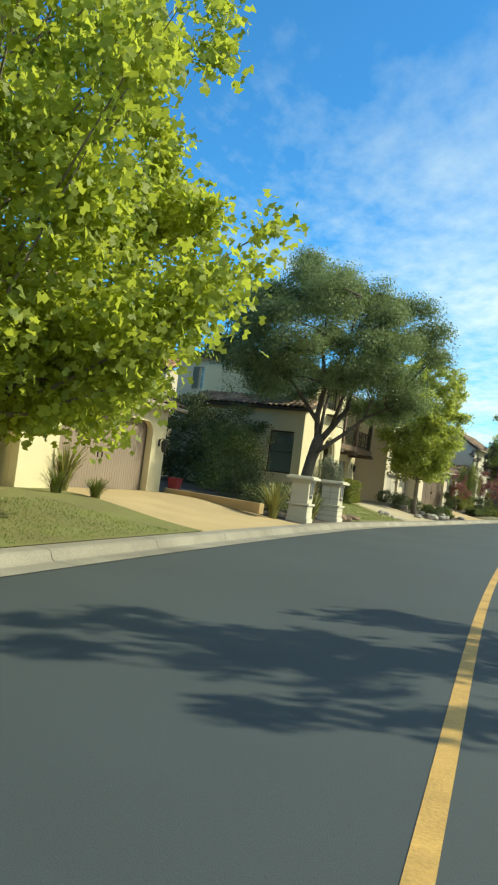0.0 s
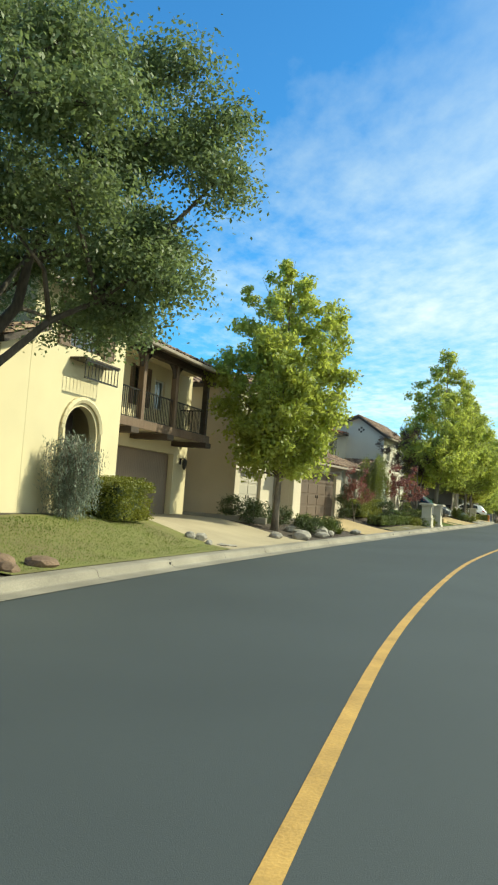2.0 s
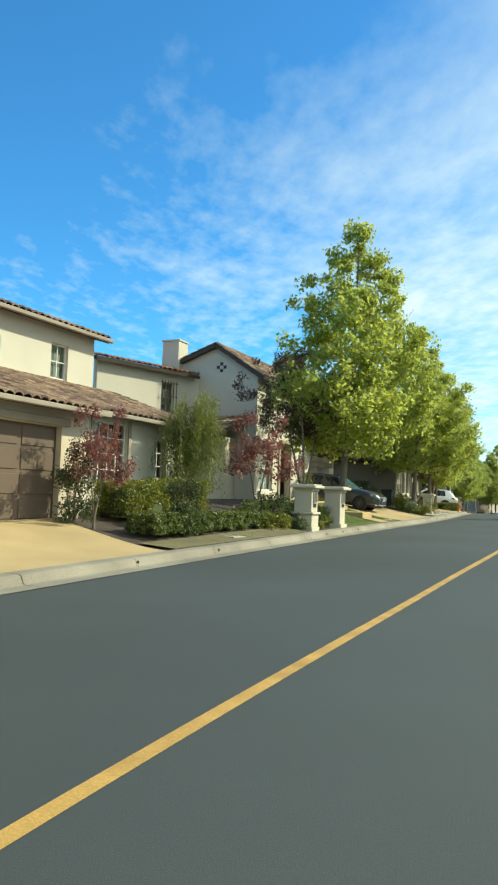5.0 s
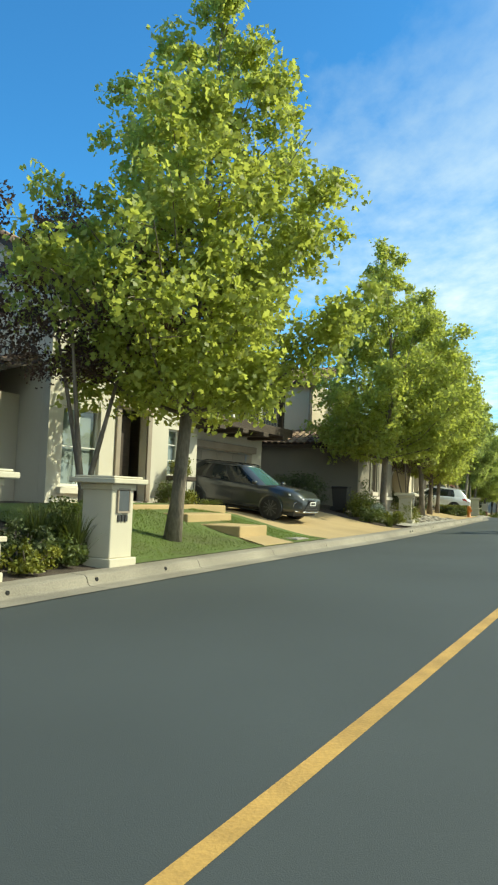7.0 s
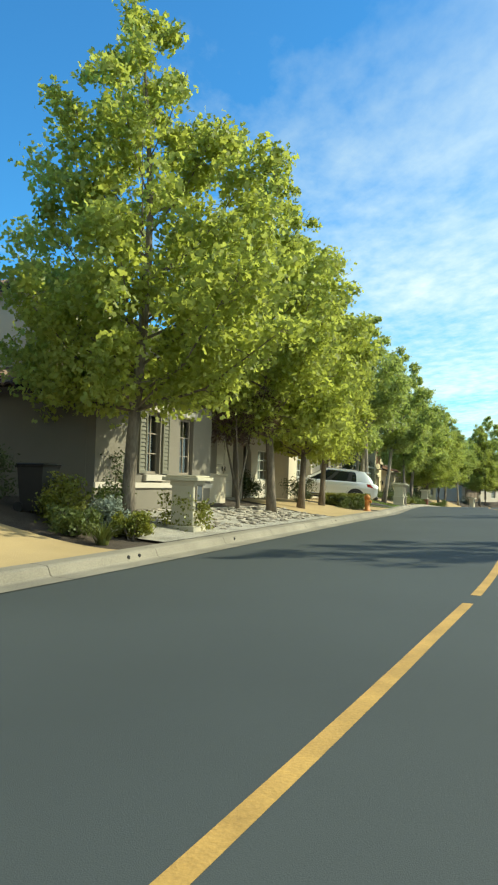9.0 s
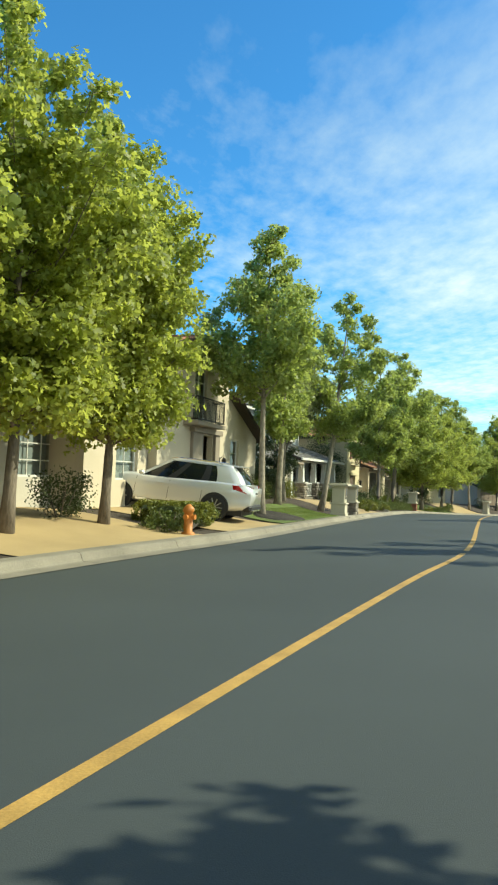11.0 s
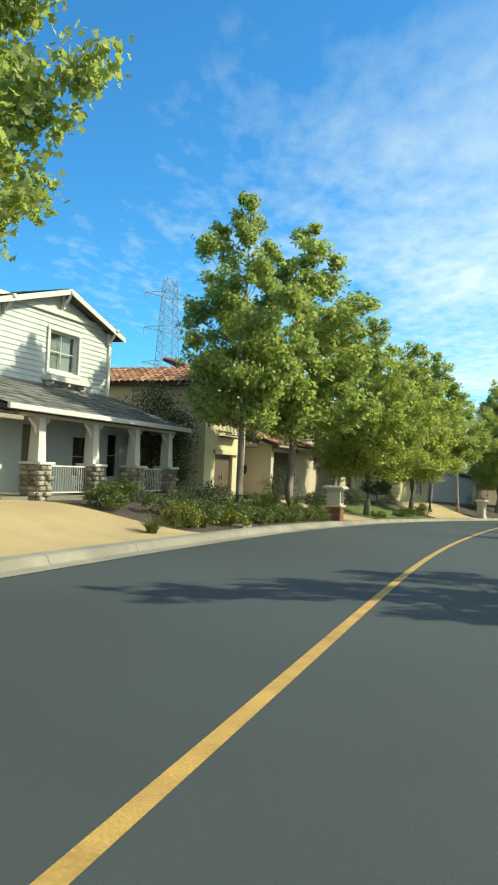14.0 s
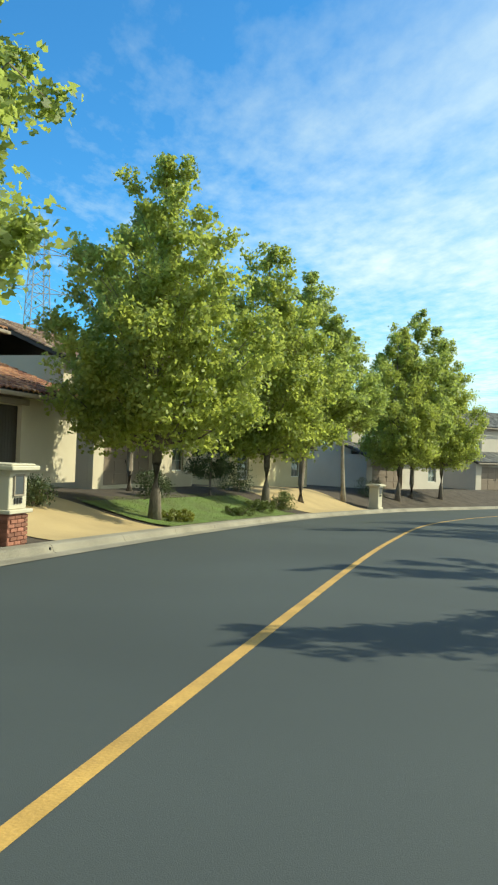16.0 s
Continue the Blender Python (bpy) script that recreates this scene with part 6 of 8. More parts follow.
def tuft(name, m, label, seed, h, n, leaf, width=0.05, spread=0.6, group="", cat="plant", curl=0.5):
    """Long blades that rise from one root and bend outwards."""
    rng = np.random.default_rng(seed)
    t = thing(name, m, label, cat, group)
    verts, faces = [], []
    for i in range(n):
        a, hh, sp = rng.uniform(0, 6.28), h * rng.uniform(0.6, 1.05), spread * rng.uniform(0.2, 1)
        dx, dy = math.cos(a), math.sin(a)
        b = len(verts)
        r0 = rng.uniform(0, 0.12)
        for j in range(5):
            k = j / 4
            w = width * (1 - k) ** 0.7 * 0.5 + 0.002
            x = r0 + sp * k**1.7
            z = hh * (k - curl * 0.35 * k**3)
            verts += [(dx * x - dy * w, dy * x + dx * w, z), (dx * x + dy * w, dy * x - dx * w, z)]
        for j in range(4):
            faces.append((b + 2 * j, b + 2 * j + 1, b + 2 * j + 3, b + 2 * j + 2))
    raw("foliage", verts, faces, leaf, t, kind="stuff")
    return t


def rock(m, label, seed, w, d, h, group="garden stones", material=None):
    bm = bmesh.new()
    bmesh.ops.create_icosphere(bm, subdivisions=2, radius=0.5)
    rng = random.Random(seed)
    off = Vector((rng.random() * 20, rng.random() * 20, 0))
    for v in bm.verts:
        k = 1 + 0.35 * noise.noise(v.co * 2.2 + off)
        v.co = Vector((v.co.x * w * k, v.co.y * d * k, v.co.z * h * k + h * 0.28))
    ob = link("boulder", bm, material or ROCK, smooth=False, m=m)
    return tagged(ob, label, "rock", group)


# street trees: one built per kind, then copied
PLANE_LABEL = "tall plane tree with yellow-green leaves in the verge"
GREEN_LABEL = "tall plane tree with fresh green leaves in the verge"
plane_a = make_tree("street_tree", stand(54.7, 7.45), PLANE_LABEL, 3, 10.6, 2.35, 2.6, 500, 84, 0.115, MAPLE, trunk=0.13, wide=0.42, power=3.0, lean=(0.3, 0.1), lumpy=0.5, low=0.68, tight=1.15)
plane_b = make_tree("street_tree", stand(80.1, 6.8), PLANE_LABEL, 8, 12.0, 3.15, 3.35, 460, 80, 0.12, MAPLE, trunk=0.15, wide=0.24, power=1.75, lean=(0.7, -0.3), lumpy=1.0, low=0.92, tight=1.12)
plane_c = make_tree("street_tree", stand(122.8, 6.95), GREEN_LABEL, 12, 10.3, 2.45, 5.0, 270, 84, 0.115, MAPLE, LEAF_GREEN, BARK_PALE, trunk=0.125, wide=0.18, power=1.35, lean=(0.3, 0.1), lumpy=1.3, tight=1.15, boughs=30, low=0.8)
plane_d = make_tree("street_tree", stand(147.9, 6.95), GREEN_LABEL, 17, 10.8, 2.1, 3.5, 290, 84, 0.115, MAPLE, LEAF_GREEN, trunk=0.13, wide=0.3, power=2.0, lumpy=1.4, tight=1.15, boughs=30)
plane_e = make_tree("street_tree", stand(164.2, 6.6), GREEN_LABEL, 29, 10.6, 3.0, 2.8, 500, 80, 0.115, MAPLE, LEAF_FRESH, trunk=0.16, wide=0.25, power=1.75, lumpy=0.9, low=0.8, tight=1.15)


def tree_again(src, s, v, turn, k, kz=None):
    copy_thing(src, stand(s, v, None, turn) @ Matrix.Diagonal((k, k, kz or k, 1)))


tree_again(plane_b, 95.5, 6.9, 65, 0.94, 0.92)
tree_again(plane_b, 104.9, 7.05, 215, 0.95, 0.94)
tree_again(plane_a, 109.2, 7.4, 80, 1.0, 0.97)
tree_again(plane_a, 112.4, 7.6, 40, 0.9, 0.9)
make_tree("street_tree", stand(131.8, 6.85), GREEN_LABEL, 23, 10.5, 2.25, 3.6, 235, 84, 0.115, MAPLE, LEAF_GREEN, BARK_PALE, trunk=0.14, lean=(1.4, -1.0), wide=0.32, power=1.9, lumpy=1.4, tight=1.15, boughs=26)
tree_again(plane_d, 152.6, 6.85, 215, 1.3, 1.04)
tree_again(plane_d, 169.5, 10.0, 150, 0.95, 0.95)
tree_again(plane_e, 175.4, 6.9, 30, 1.05, 1.1)
tree_again(plane_d, 180.6, 7.4, 300, 1.3, 1.1)
tree_again(plane_c, 185.6, 7.3, 20, 1.1, 0.95)
tree_again(plane_e, 192.5, 7.4, 75, 1.0, 1.1)
tree_again(plane_d, 194.9, 7.8, 190, 1.3, 1.2)
tree_again(plane_e, 198.2, 7.6, 10, 0.9, 1.1)
tree_again(plane_d, 70.0, 22.0, 10, 0.9, 0.9)
# other side of the road: their shade falls on the asphalt
far_side = make_tree("street_tree", stand(20.5, -7.4), "plane tree on the far verge shading the road", 77, 9.8, 3.0, 2.6, 190, 50, 0.22, KITE, trunk=0.13, wide=0.3)
for s_, tn, k in ((101.4, 60, 1.1), (118.5, 20, 1.0), (138.3, 240, 0.9), (154.6, 100, 0.7), (161.0, 20, 0.75), (174.0, 200, 0.95), (183.0, 310, 0.95)):
    copy_thing(far_side, stand(s_, -7.3, None, tn) @ Matrix.Diagonal((k, k, k, 1)))

make_tree("street_tree", stand(19.3, 8.6), "large plane tree with bright lobed leaves over the lawn", 21, 11.5, 4.5, 1.9, 660, 100, 0.135, MAPLE, LEAF_NEAR, BARK, trunk=0.22, wide=0.35, power=1.9, lean=(0.3, -0.8), lumpy=0.5, low=0.75, tight=1.1)
oak = make_oak(stand(37.8, 7.8), "old evergreen oak with a leaning forked trunk and grey-green leaves", 31)
plum = make_tree("plum_tree", stand(78.3, 7.6), "purple-leaved plum tree with several thin stems", 41, 6.5, 2.3, 3.2, 125, 90, 0.085, KITE, LEAF_PLUM, BARK, trunk=0.09, group="", fork=3, wide=0.4, power=1.8, rise=18, lumpy=1.4)
red_a = make_tree("maple_tree", stand(74.0, 7.6), "small red-leaved maple in the front bed", 43, 3.6, 1.2, 1.3, 60, 44, 0.07, MAPLE, LEAF_RED, BARK, trunk=0.05, group="red maples", fork=2, wide=0.4, power=1.8, rise=15)
copy_thing(red_a, stand(66.0, 8.0) @ Matrix.Diagonal((0.65, 0.65, 0.85, 1)))
make_tree("street_tree", stand(128.3, 7.9), "slender plane tree with a low green crown on the lawn", 27, 7.6, 1.35, 3.0, 120, 84, 0.115, MAPLE, LEAF_GREEN, BARK_PALE, trunk=0.15, lean=(0.4, 0.0), wide=0.3, power=1.5, lumpy=1.3, tight=1.15, boughs=24)
make_weeper("willow_tree", stand(131.2, 8.3), "tall weeping tree with thin hanging grey-green twigs", 47, 8.9, 1.9, 3.0, 320, LEAF_WEEP, per=54)
make_weeper("willow_shrub", stand(71.9, 8.9), "feathery yellow-green weeping shrub against the wall", 48, 3.6, 1.1, 0.15, 170, LEAF_FEATHER, "shrub", "", 0.05, 1.9, 0.11)
make_weeper("cedar_shrub", stand(43.9, 8.7), "small drooping blue-grey cedar beside the arched door", 49, 2.1, 0.85, 0.1, 150, LEAF_SILVER, "shrub", "", 0.05, 1.5, 0.10)
round_tree = make_tree("bay_tree", stand(133.8, 9.6), "round-headed dark green small tree", 51, 3.6, 1.5, 1.2, 70, 120, 0.09, KITE, LEAF_DARK, BARK, trunk=0.08, group="round dark trees", wide=0.4, power=2.0)
copy_thing(round_tree, stand(173.6, 8.6) @ Matrix.Diagonal((0.8, 0.8, 0.75, 1)))
copy_thing(plum, stand(103.4, 7.6) @ Matrix.Diagonal((0.7, 0.7, 0.7, 1)))

# vines and dark shrubs against the shaded side wall
shrub("climbing_vine", stand(40.6, 14.6), "dark green climber covering the shaded side wall", 61, 2.2, 9.0, 4.2, LEAF_DARK, 420, 110, 0.09, cat="climber", rad=0.34)
shrub("bush", stand(38.4, 11.2), "big dark green bush beside the oak", 62, 2.8, 2.6, 2.9, LEAF_HEDGE, 100, 130, 0.075)
shrub("bush", stand(36.4, 9.6), "loose green bush behind the mailbox pillar", 63, 1.9, 1.8, 1.5, LEAF_DARK, 50, 100, 0.07)
shrub("hedge", stand(46.0, 8.6), "clipped round yellow-green hedge at the corner", 64, 1.7, 1.2, 1.05, LEAF_YELLOW, 230, 60, 0.06, boxy=True, cat="hedge")
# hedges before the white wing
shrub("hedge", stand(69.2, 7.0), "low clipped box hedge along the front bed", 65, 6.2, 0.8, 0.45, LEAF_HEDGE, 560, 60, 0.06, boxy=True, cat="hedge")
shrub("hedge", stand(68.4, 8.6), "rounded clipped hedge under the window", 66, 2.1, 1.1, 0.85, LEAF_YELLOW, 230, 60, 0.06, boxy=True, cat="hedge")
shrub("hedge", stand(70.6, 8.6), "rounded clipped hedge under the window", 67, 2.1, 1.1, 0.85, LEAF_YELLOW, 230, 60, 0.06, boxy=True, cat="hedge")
for i, (s_, v_, w_, h_, lf) in enumerate(((72.7, 6.5, 1.3, 0.5, LEAF_YELLOW), (73.7, 6.3, 1.4, 0.5, LEAF_HEDGE), (72.9, 7.2, 1.4, 0.6, LEAF_HEDGE), (75.4, 6.15, 1.2, 0.4, LEAF_YELLOW), (76.2, 6.2, 1.2, 0.45, LEAF_HEDGE), (74.3, 6.6, 1.4, 0.5, LEAF_HEDGE), (75.6, 6.5, 1.3, 0.55, LEAF_DARK), (73.2, 6.6, 1.2, 0.45, LEAF_YELLOW), (76.7, 6.9, 1.2, 0.6, LEAF_HEDGE), (74.9, 7.4, 1.5, 0.8, LEAF_DARK), (77.6, 7.3, 1.2, 0.7, LEAF_HEDGE), (93.6, 6.9, 1.0, 0.55, LEAF_HEDGE), (94.6, 6.3, 0.9, 0.5, LEAF_YELLOW), (95.3, 7.3, 0.9, 0.75, LEAF_HEDGE), (94.2, 7.6, 0.9, 0.9, LEAF_YELLOW), (97.2, 6.4, 1.2, 0.9, LEAF_YELLOW), (111.8, 8.4, 1.4, 1.1, LEAF_DARK), (113.8, 6.5, 1.4, 0.6, LEAF_HEDGE), (116.0, 6.6, 1.2, 0.6, LEAF_HEDGE), (109.0, 9.6, 1.6, 1.0, LEAF_DARK), (136.0, 9.6, 1.1, 0.9, LEAF_YELLOW), (142.8, 8.6, 1.3, 1.0, LEAF_HEDGE), (145.0, 9.6, 1.3, 1.0, LEAF_HEDGE), (146.0, 7.6, 1.6, 1.3, LEAF_DARK), (144.8, 6.7, 1.4, 0.9, LEAF_HEDGE), (146.6, 6.4, 1.3, 0.8, LEAF_HEDGE), (150.2, 8.8, 1.6, 1.2, LEAF_DARK), (157.3, 8.9, 1.8, 1.6, LEAF_DARK), (160.5, 8.2, 1.2, 0.8, LEAF_DARK), (130.6, 9.0, 1.6, 1.2, LEAF_DARK), (128.0, 8.6, 1.1, 0.8, LEAF_HEDGE), (56.0, 6.6, 1.4, 0.7, LEAF_DARK), (57.6, 6.5, 1.2, 0.6, LEAF_HEDGE), (59.0, 6.8, 1.3, 0.7, LEAF_DARK), (55.0, 8.4, 1.5, 0.9, LEAF_DARK), (176.5, 6.6, 1.4, 0.8, LEAF_HEDGE), (177.0, 9.0, 1.8, 1.4, LEAF_DARK), (168.5, 8.6, 1.5, 1.0, LEAF_DARK), (173.8, 6.5, 1.6, 0.5, LEAF_HEDGE), (84.6, 9.8, 0.9, 0.7, LEAF_HEDGE), (99.5, 9.0, 1.4, 1.4, LEAF_DARK), (190.0, 8.0, 2.0, 1.2, LEAF_DARK), (97.0, 8.3, 1.2, 1.3, LEAF_DARK), (54.9, 9.3, 1.2, 0.9, LEAF_DARK), (55.9, 8.9, 1.1, 0.8, LEAF_DARK), (56.8, 8.2, 1.2, 0.75, LEAF_DARK), (58.2, 7.6, 1.1, 0.6, LEAF_HEDGE), (94.9, 6.9, 0.9, 0.6, LEAF_SILVER), (36.9, 7.6, 1.2, 1.0, LEAF_HEDGE), (34.6, 7.6, 1.3, 1.0, LEAF_HEDGE), (33.4, 7.9, 1.2, 0.8, LEAF_DARK))):
    h_ *= 0.7 if 142.5 < s_ < 156 else 1
    shrub("bush", stand(s_, v_), "dark green garden bush in the bed" if lf is LEAF_DARK else ("yellow-green garden bush in the bed" if lf is LEAF_YELLOW else ("silver-grey garden bush in the bed" if lf is LEAF_SILVER else "green garden bush in the front bed")), 100 + i, w_, w_ * 0.9, h_, lf, 30, 70, 0.07)
for i, s_ in enumerate((147.9, 149.4, 150.9, 152.3, 153.6, 154.6)):
    shrub("bush", stand(s_, 6.2), "low green groundcover along the kerb", 160 + i, 1.7, 0.9, 0.5, LEAF_HEDGE, 40, 80, 0.06, group="groundcover")
shrub("hedge", stand(115.2, 7.0), "low clipped yellow-green hedge beside the driveway", 174, 1.0, 2.0, 0.55, LEAF_YELLOW, 170, 60, 0.06, boxy=True, cat="hedge")
shrub("cypress_bush", stand(66.0, 8.6), "narrow dark green conical shrub", 171, 0.8, 0.8, 1.9, LEAF_DARK, 40, 90, 0.06)
shrub("cypress_bush", stand(68.0, 6.9), "narrow dark green conical shrub", 172, 0.8, 0.8, 1.6, LEAF_DARK, 40, 90, 0.06)
shrub("hedge", stand(131.6, 9.4), "dark clipped hedge beside the garage wall", 173, 2.6, 1.0, 1.15, LEAF_DARK, 260, 60, 0.06, boxy=True, cat="hedge")
for i, (s_, v_, w_, h_, lf) in enumerate(((143.4, 6.6, 1.5, 0.9, LEAF_YELLOW), (144.2, 7.6, 1.5, 1.1, LEAF_HEDGE), (145.6, 6.2, 1.3, 0.7, LEAF_YELLOW), (147.4, 6.9, 1.5, 0.9, LEAF_HEDGE), (148.8, 7.0, 1.5, 0.6, LEAF_HEDGE), (150.2, 6.9, 1.6, 0.6, LEAF_HEDGE), (151.6, 6.9, 1.6, 0.7, LEAF_HEDGE), (153.0, 6.8, 1.6, 0.7, LEAF_YELLOW), (154.4, 6.8, 1.5, 0.7, LEAF_HEDGE), (152.2, 8.0, 1.6, 0.9, LEAF_HEDGE), (165.0, 6.3, 1.5, 0.35, LEAF_YELLOW), (170.5, 6.2, 1.5, 0.4, LEAF_HEDGE), (128.4, 9.6, 1.7, 1.1, LEAF_DARK))):
    h_ *= 0.62 if 142.5 < s_ < 156 else 1
    shrub("bush", stand(s_, v_), "yellow-green low plants filling the kerbside bed" if lf is LEAF_YELLOW else ("dark rounded bush under the trees" if lf is LEAF_DARK else "loose green plants filling the kerbside bed"), 400 + i, w_, w_ * 0.9, h_, lf, 36, 80, 0.06)
shrub("tall_bush", stand(150.8, 11.8), "tall dark evergreen bush against the side wall", 430, 2.0, 3.4, 4.4, LEAF_DARK, 160, 110, 0.08)
shrub("bush", stand(94.2, 10.2), "dark bushes along the shaded side wall", 435, 1.0, 3.2, 1.25, LEAF_DARK, 70, 90, 0.07)
# flax and tall grasses
for i, (s_, v_, h_) in enumerate(((26.2, 10.4, 1.5), (31.6, 6.6, 1.35), (34.4, 6.2, 1.2), (33.4, 6.5, 1.3))):
    tuft("flax", stand(s_, v_), "spiky bronze and yellow flax clump", 180 + i, h_, 90, LEAF_FLAX, 0.055, 0.75, "flax clumps")
for i, (s_, v_, h_, w_) in enumerate(((76.5, 6.2, 0.9, 1), (76.2, 6.7, 1.0, 1), (76.9, 6.8, 0.9, 1), (144.0, 6.3, 0.5, 1), (152.2, 7.4, 1.0, 1), (153.8, 7.0, 0.9, 1), (25.5, 9.0, 0.6, 1), (24.8, 9.6, 0.7, 1), (93.4, 6.2, 0.45, 1), (141.0, 6.2, 0.45, 1), (149.2, 7.6, 0.9, 1), (150.6, 7.2, 0.9, 1), (154.6, 7.3, 0.9, 1), (153.0, 7.6, 1.0, 1), (155.2, 6.6, 0.8, 1), (85.9, 9.35, 0.4, 1), (86.2, 9.5, 0.4, 1), (86.5, 9.6, 0.42, 1), (57.6, 6.6, 0.7, 1), (58.6, 6.3, 0.35, 1))):
    tuft("grass_clump", stand(s_, v_), "clump of long green grass blades", 200 + i, h_, 160, LEAF_GRASS, 0.018, 0.45, "grass clumps")
for i, (s_, v_, w_, h_) in enumerate(((53.8, 6.0, 0.95, 0.45), (54.6, 6.4, 0.7, 0.35), (52.6, 6.5, 0.5, 0.3), (55.8, 6.0, 0.6, 0.3), (37.6, 6.1, 0.7, 0.3), (38.4, 6.3, 0.6, 0.28), (38.1, 5.95, 0.5, 0.22), (39.0, 6.0, 0.6, 0.25), (114.6, 6.6, 0.8, 0.45), (115.4, 7.0, 0.5, 0.3), (57.0, 6.1, 0.5, 0.3), (60.0, 6.0, 0.5, 0.25), (47.15, 6.95, 0.32, 0.26), (47.4, 6.75, 0.42, 0.3), (47.05, 6.35, 0.3, 0.2), (47.6, 6.2, 0.4, 0.08), (47.9, 6.05, 0.35, 0.07), (56.5, 6.35, 0.8, 0.45), (55.6, 7.2, 0.6, 0.3), (57.6, 7.0, 0.55, 0.28))):
    brown_ = 37 < s_ < 40
    rock(stand(s_, v_, None, i * 40), "rough reddish-brown rock at the lawn's edge" if brown_ else "rounded pale brown boulder in the bed", i, w_, w_ * 0.7, h_, material=BROWN_ROCK if brown_ else None)


def blades(s0, s1, v0, v1, n, seed, edges=None):
    """Short grass standing on a lawn."""
    rng = np.random.default_rng(seed)
    e0, e1 = edges or (s0, s1)
    verts, faces = [], []
    for i in range(n):
        k = rng.random()
        v = v0 + (v1 - v0) * k
        a, b = s0 + (e0 - s0) * k, s1 + (e1 - s1) * k
        c = place(a + (b - a) * rng.random(), v)
        w, h, an, ln = 0.012, rng.uniform(0.02, 0.045), rng.uniform(0, 6.28), rng.uniform(0, 0.04)
        dx, dy = math.cos(an) * w, math.sin(an) * w
        j = len(verts)
        verts += [(c.x - dx, c.y - dy, c.z + 0.02), (c.x + dx, c.y + dy, c.z + 0.02), (c.x + dy * 3 * ln / w * 0.3, c.y - dx * 3 * ln / w * 0.3, c.z + 0.02 + h)]
        faces.append((j, j + 1, j + 2))
    raw("lawn_grass", verts, faces, LEAF_LAWN, None, "short grass blades of the front lawn", kind="stuff")


LEAF_LAWN = leaf_shade("lawn_blade", (0.09, 0.145, 0.026), (0.22, 0.27, 0.055), (0.24, 0.32, 0.03), fac=0.25)
for i, (a, b, n_) in enumerate(((14.0, 23.4, 9000), (37.8, 46.6, 14000), (77.0, 82.1, 9000), (83.7, 85.4, 4500), (123.6, 130.2, 12000), (163.2, 176.0, 6000))):
    blades(a, b, 5.75, 7.4 if 123 < a < 124 else 8.8, n_, 300 + i)


def pebbles():
    """Loose stones in the gravel bed."""
    rng = random.Random(5)
    verts, faces = [], []
    for i in range(420):
        s_, v_ = rng.uniform(97.0, 107.0), rng.uniform(5.9, 7.8)
        c, r = place(s_, v_), rng.uniform(0.04, 0.11)
        b = len(verts)
        an = rng.uniform(0, 6)
        for k, (zz, rr) in enumerate(((-0.3, 0.8), (0.35, 1.0), (0.75, 0.5))):
            for j in range(5):
                a = an + j * 1.2566 + rng.uniform(-0.25, 0.25)
                verts.append(c + Vector((math.cos(a) * r * rr, math.sin(a) * r * rr * 0.75, r * 0.6 * (zz + 0.2) + 0.03)))
        for k in range(2):
            for j in range(5):
                faces.append((b + k * 5 + j, b + k * 5 + (j + 1) % 5, b + k * 5 + 5 + (j + 1) % 5, b + k * 5 + 5 + j))
        faces.append(tuple(b + 10 + j for j in range(5)))
    raw("pebbles", verts, faces, STONE_LOOSE, None, "loose pale stones strewn over the gravel bed", kind="stuff")


STONE_LOOSE = shade("loose_stone", (0.42, 0.37, 0.31), 0.9, 0.2, 3, 30, 0.4, per="island")
pebbles()


# ---- mailbox pillars ----
NUMERAL = shade("black_numeral", (0.03, 0.03, 0.03), 0.5, 0.05, 4, 20, 0)
BOXDOOR = shade("bronze_mailbox", (0.12, 0.13, 0.14), 0.4, 0.08, 4, 20, 0.05, metal=0.5)


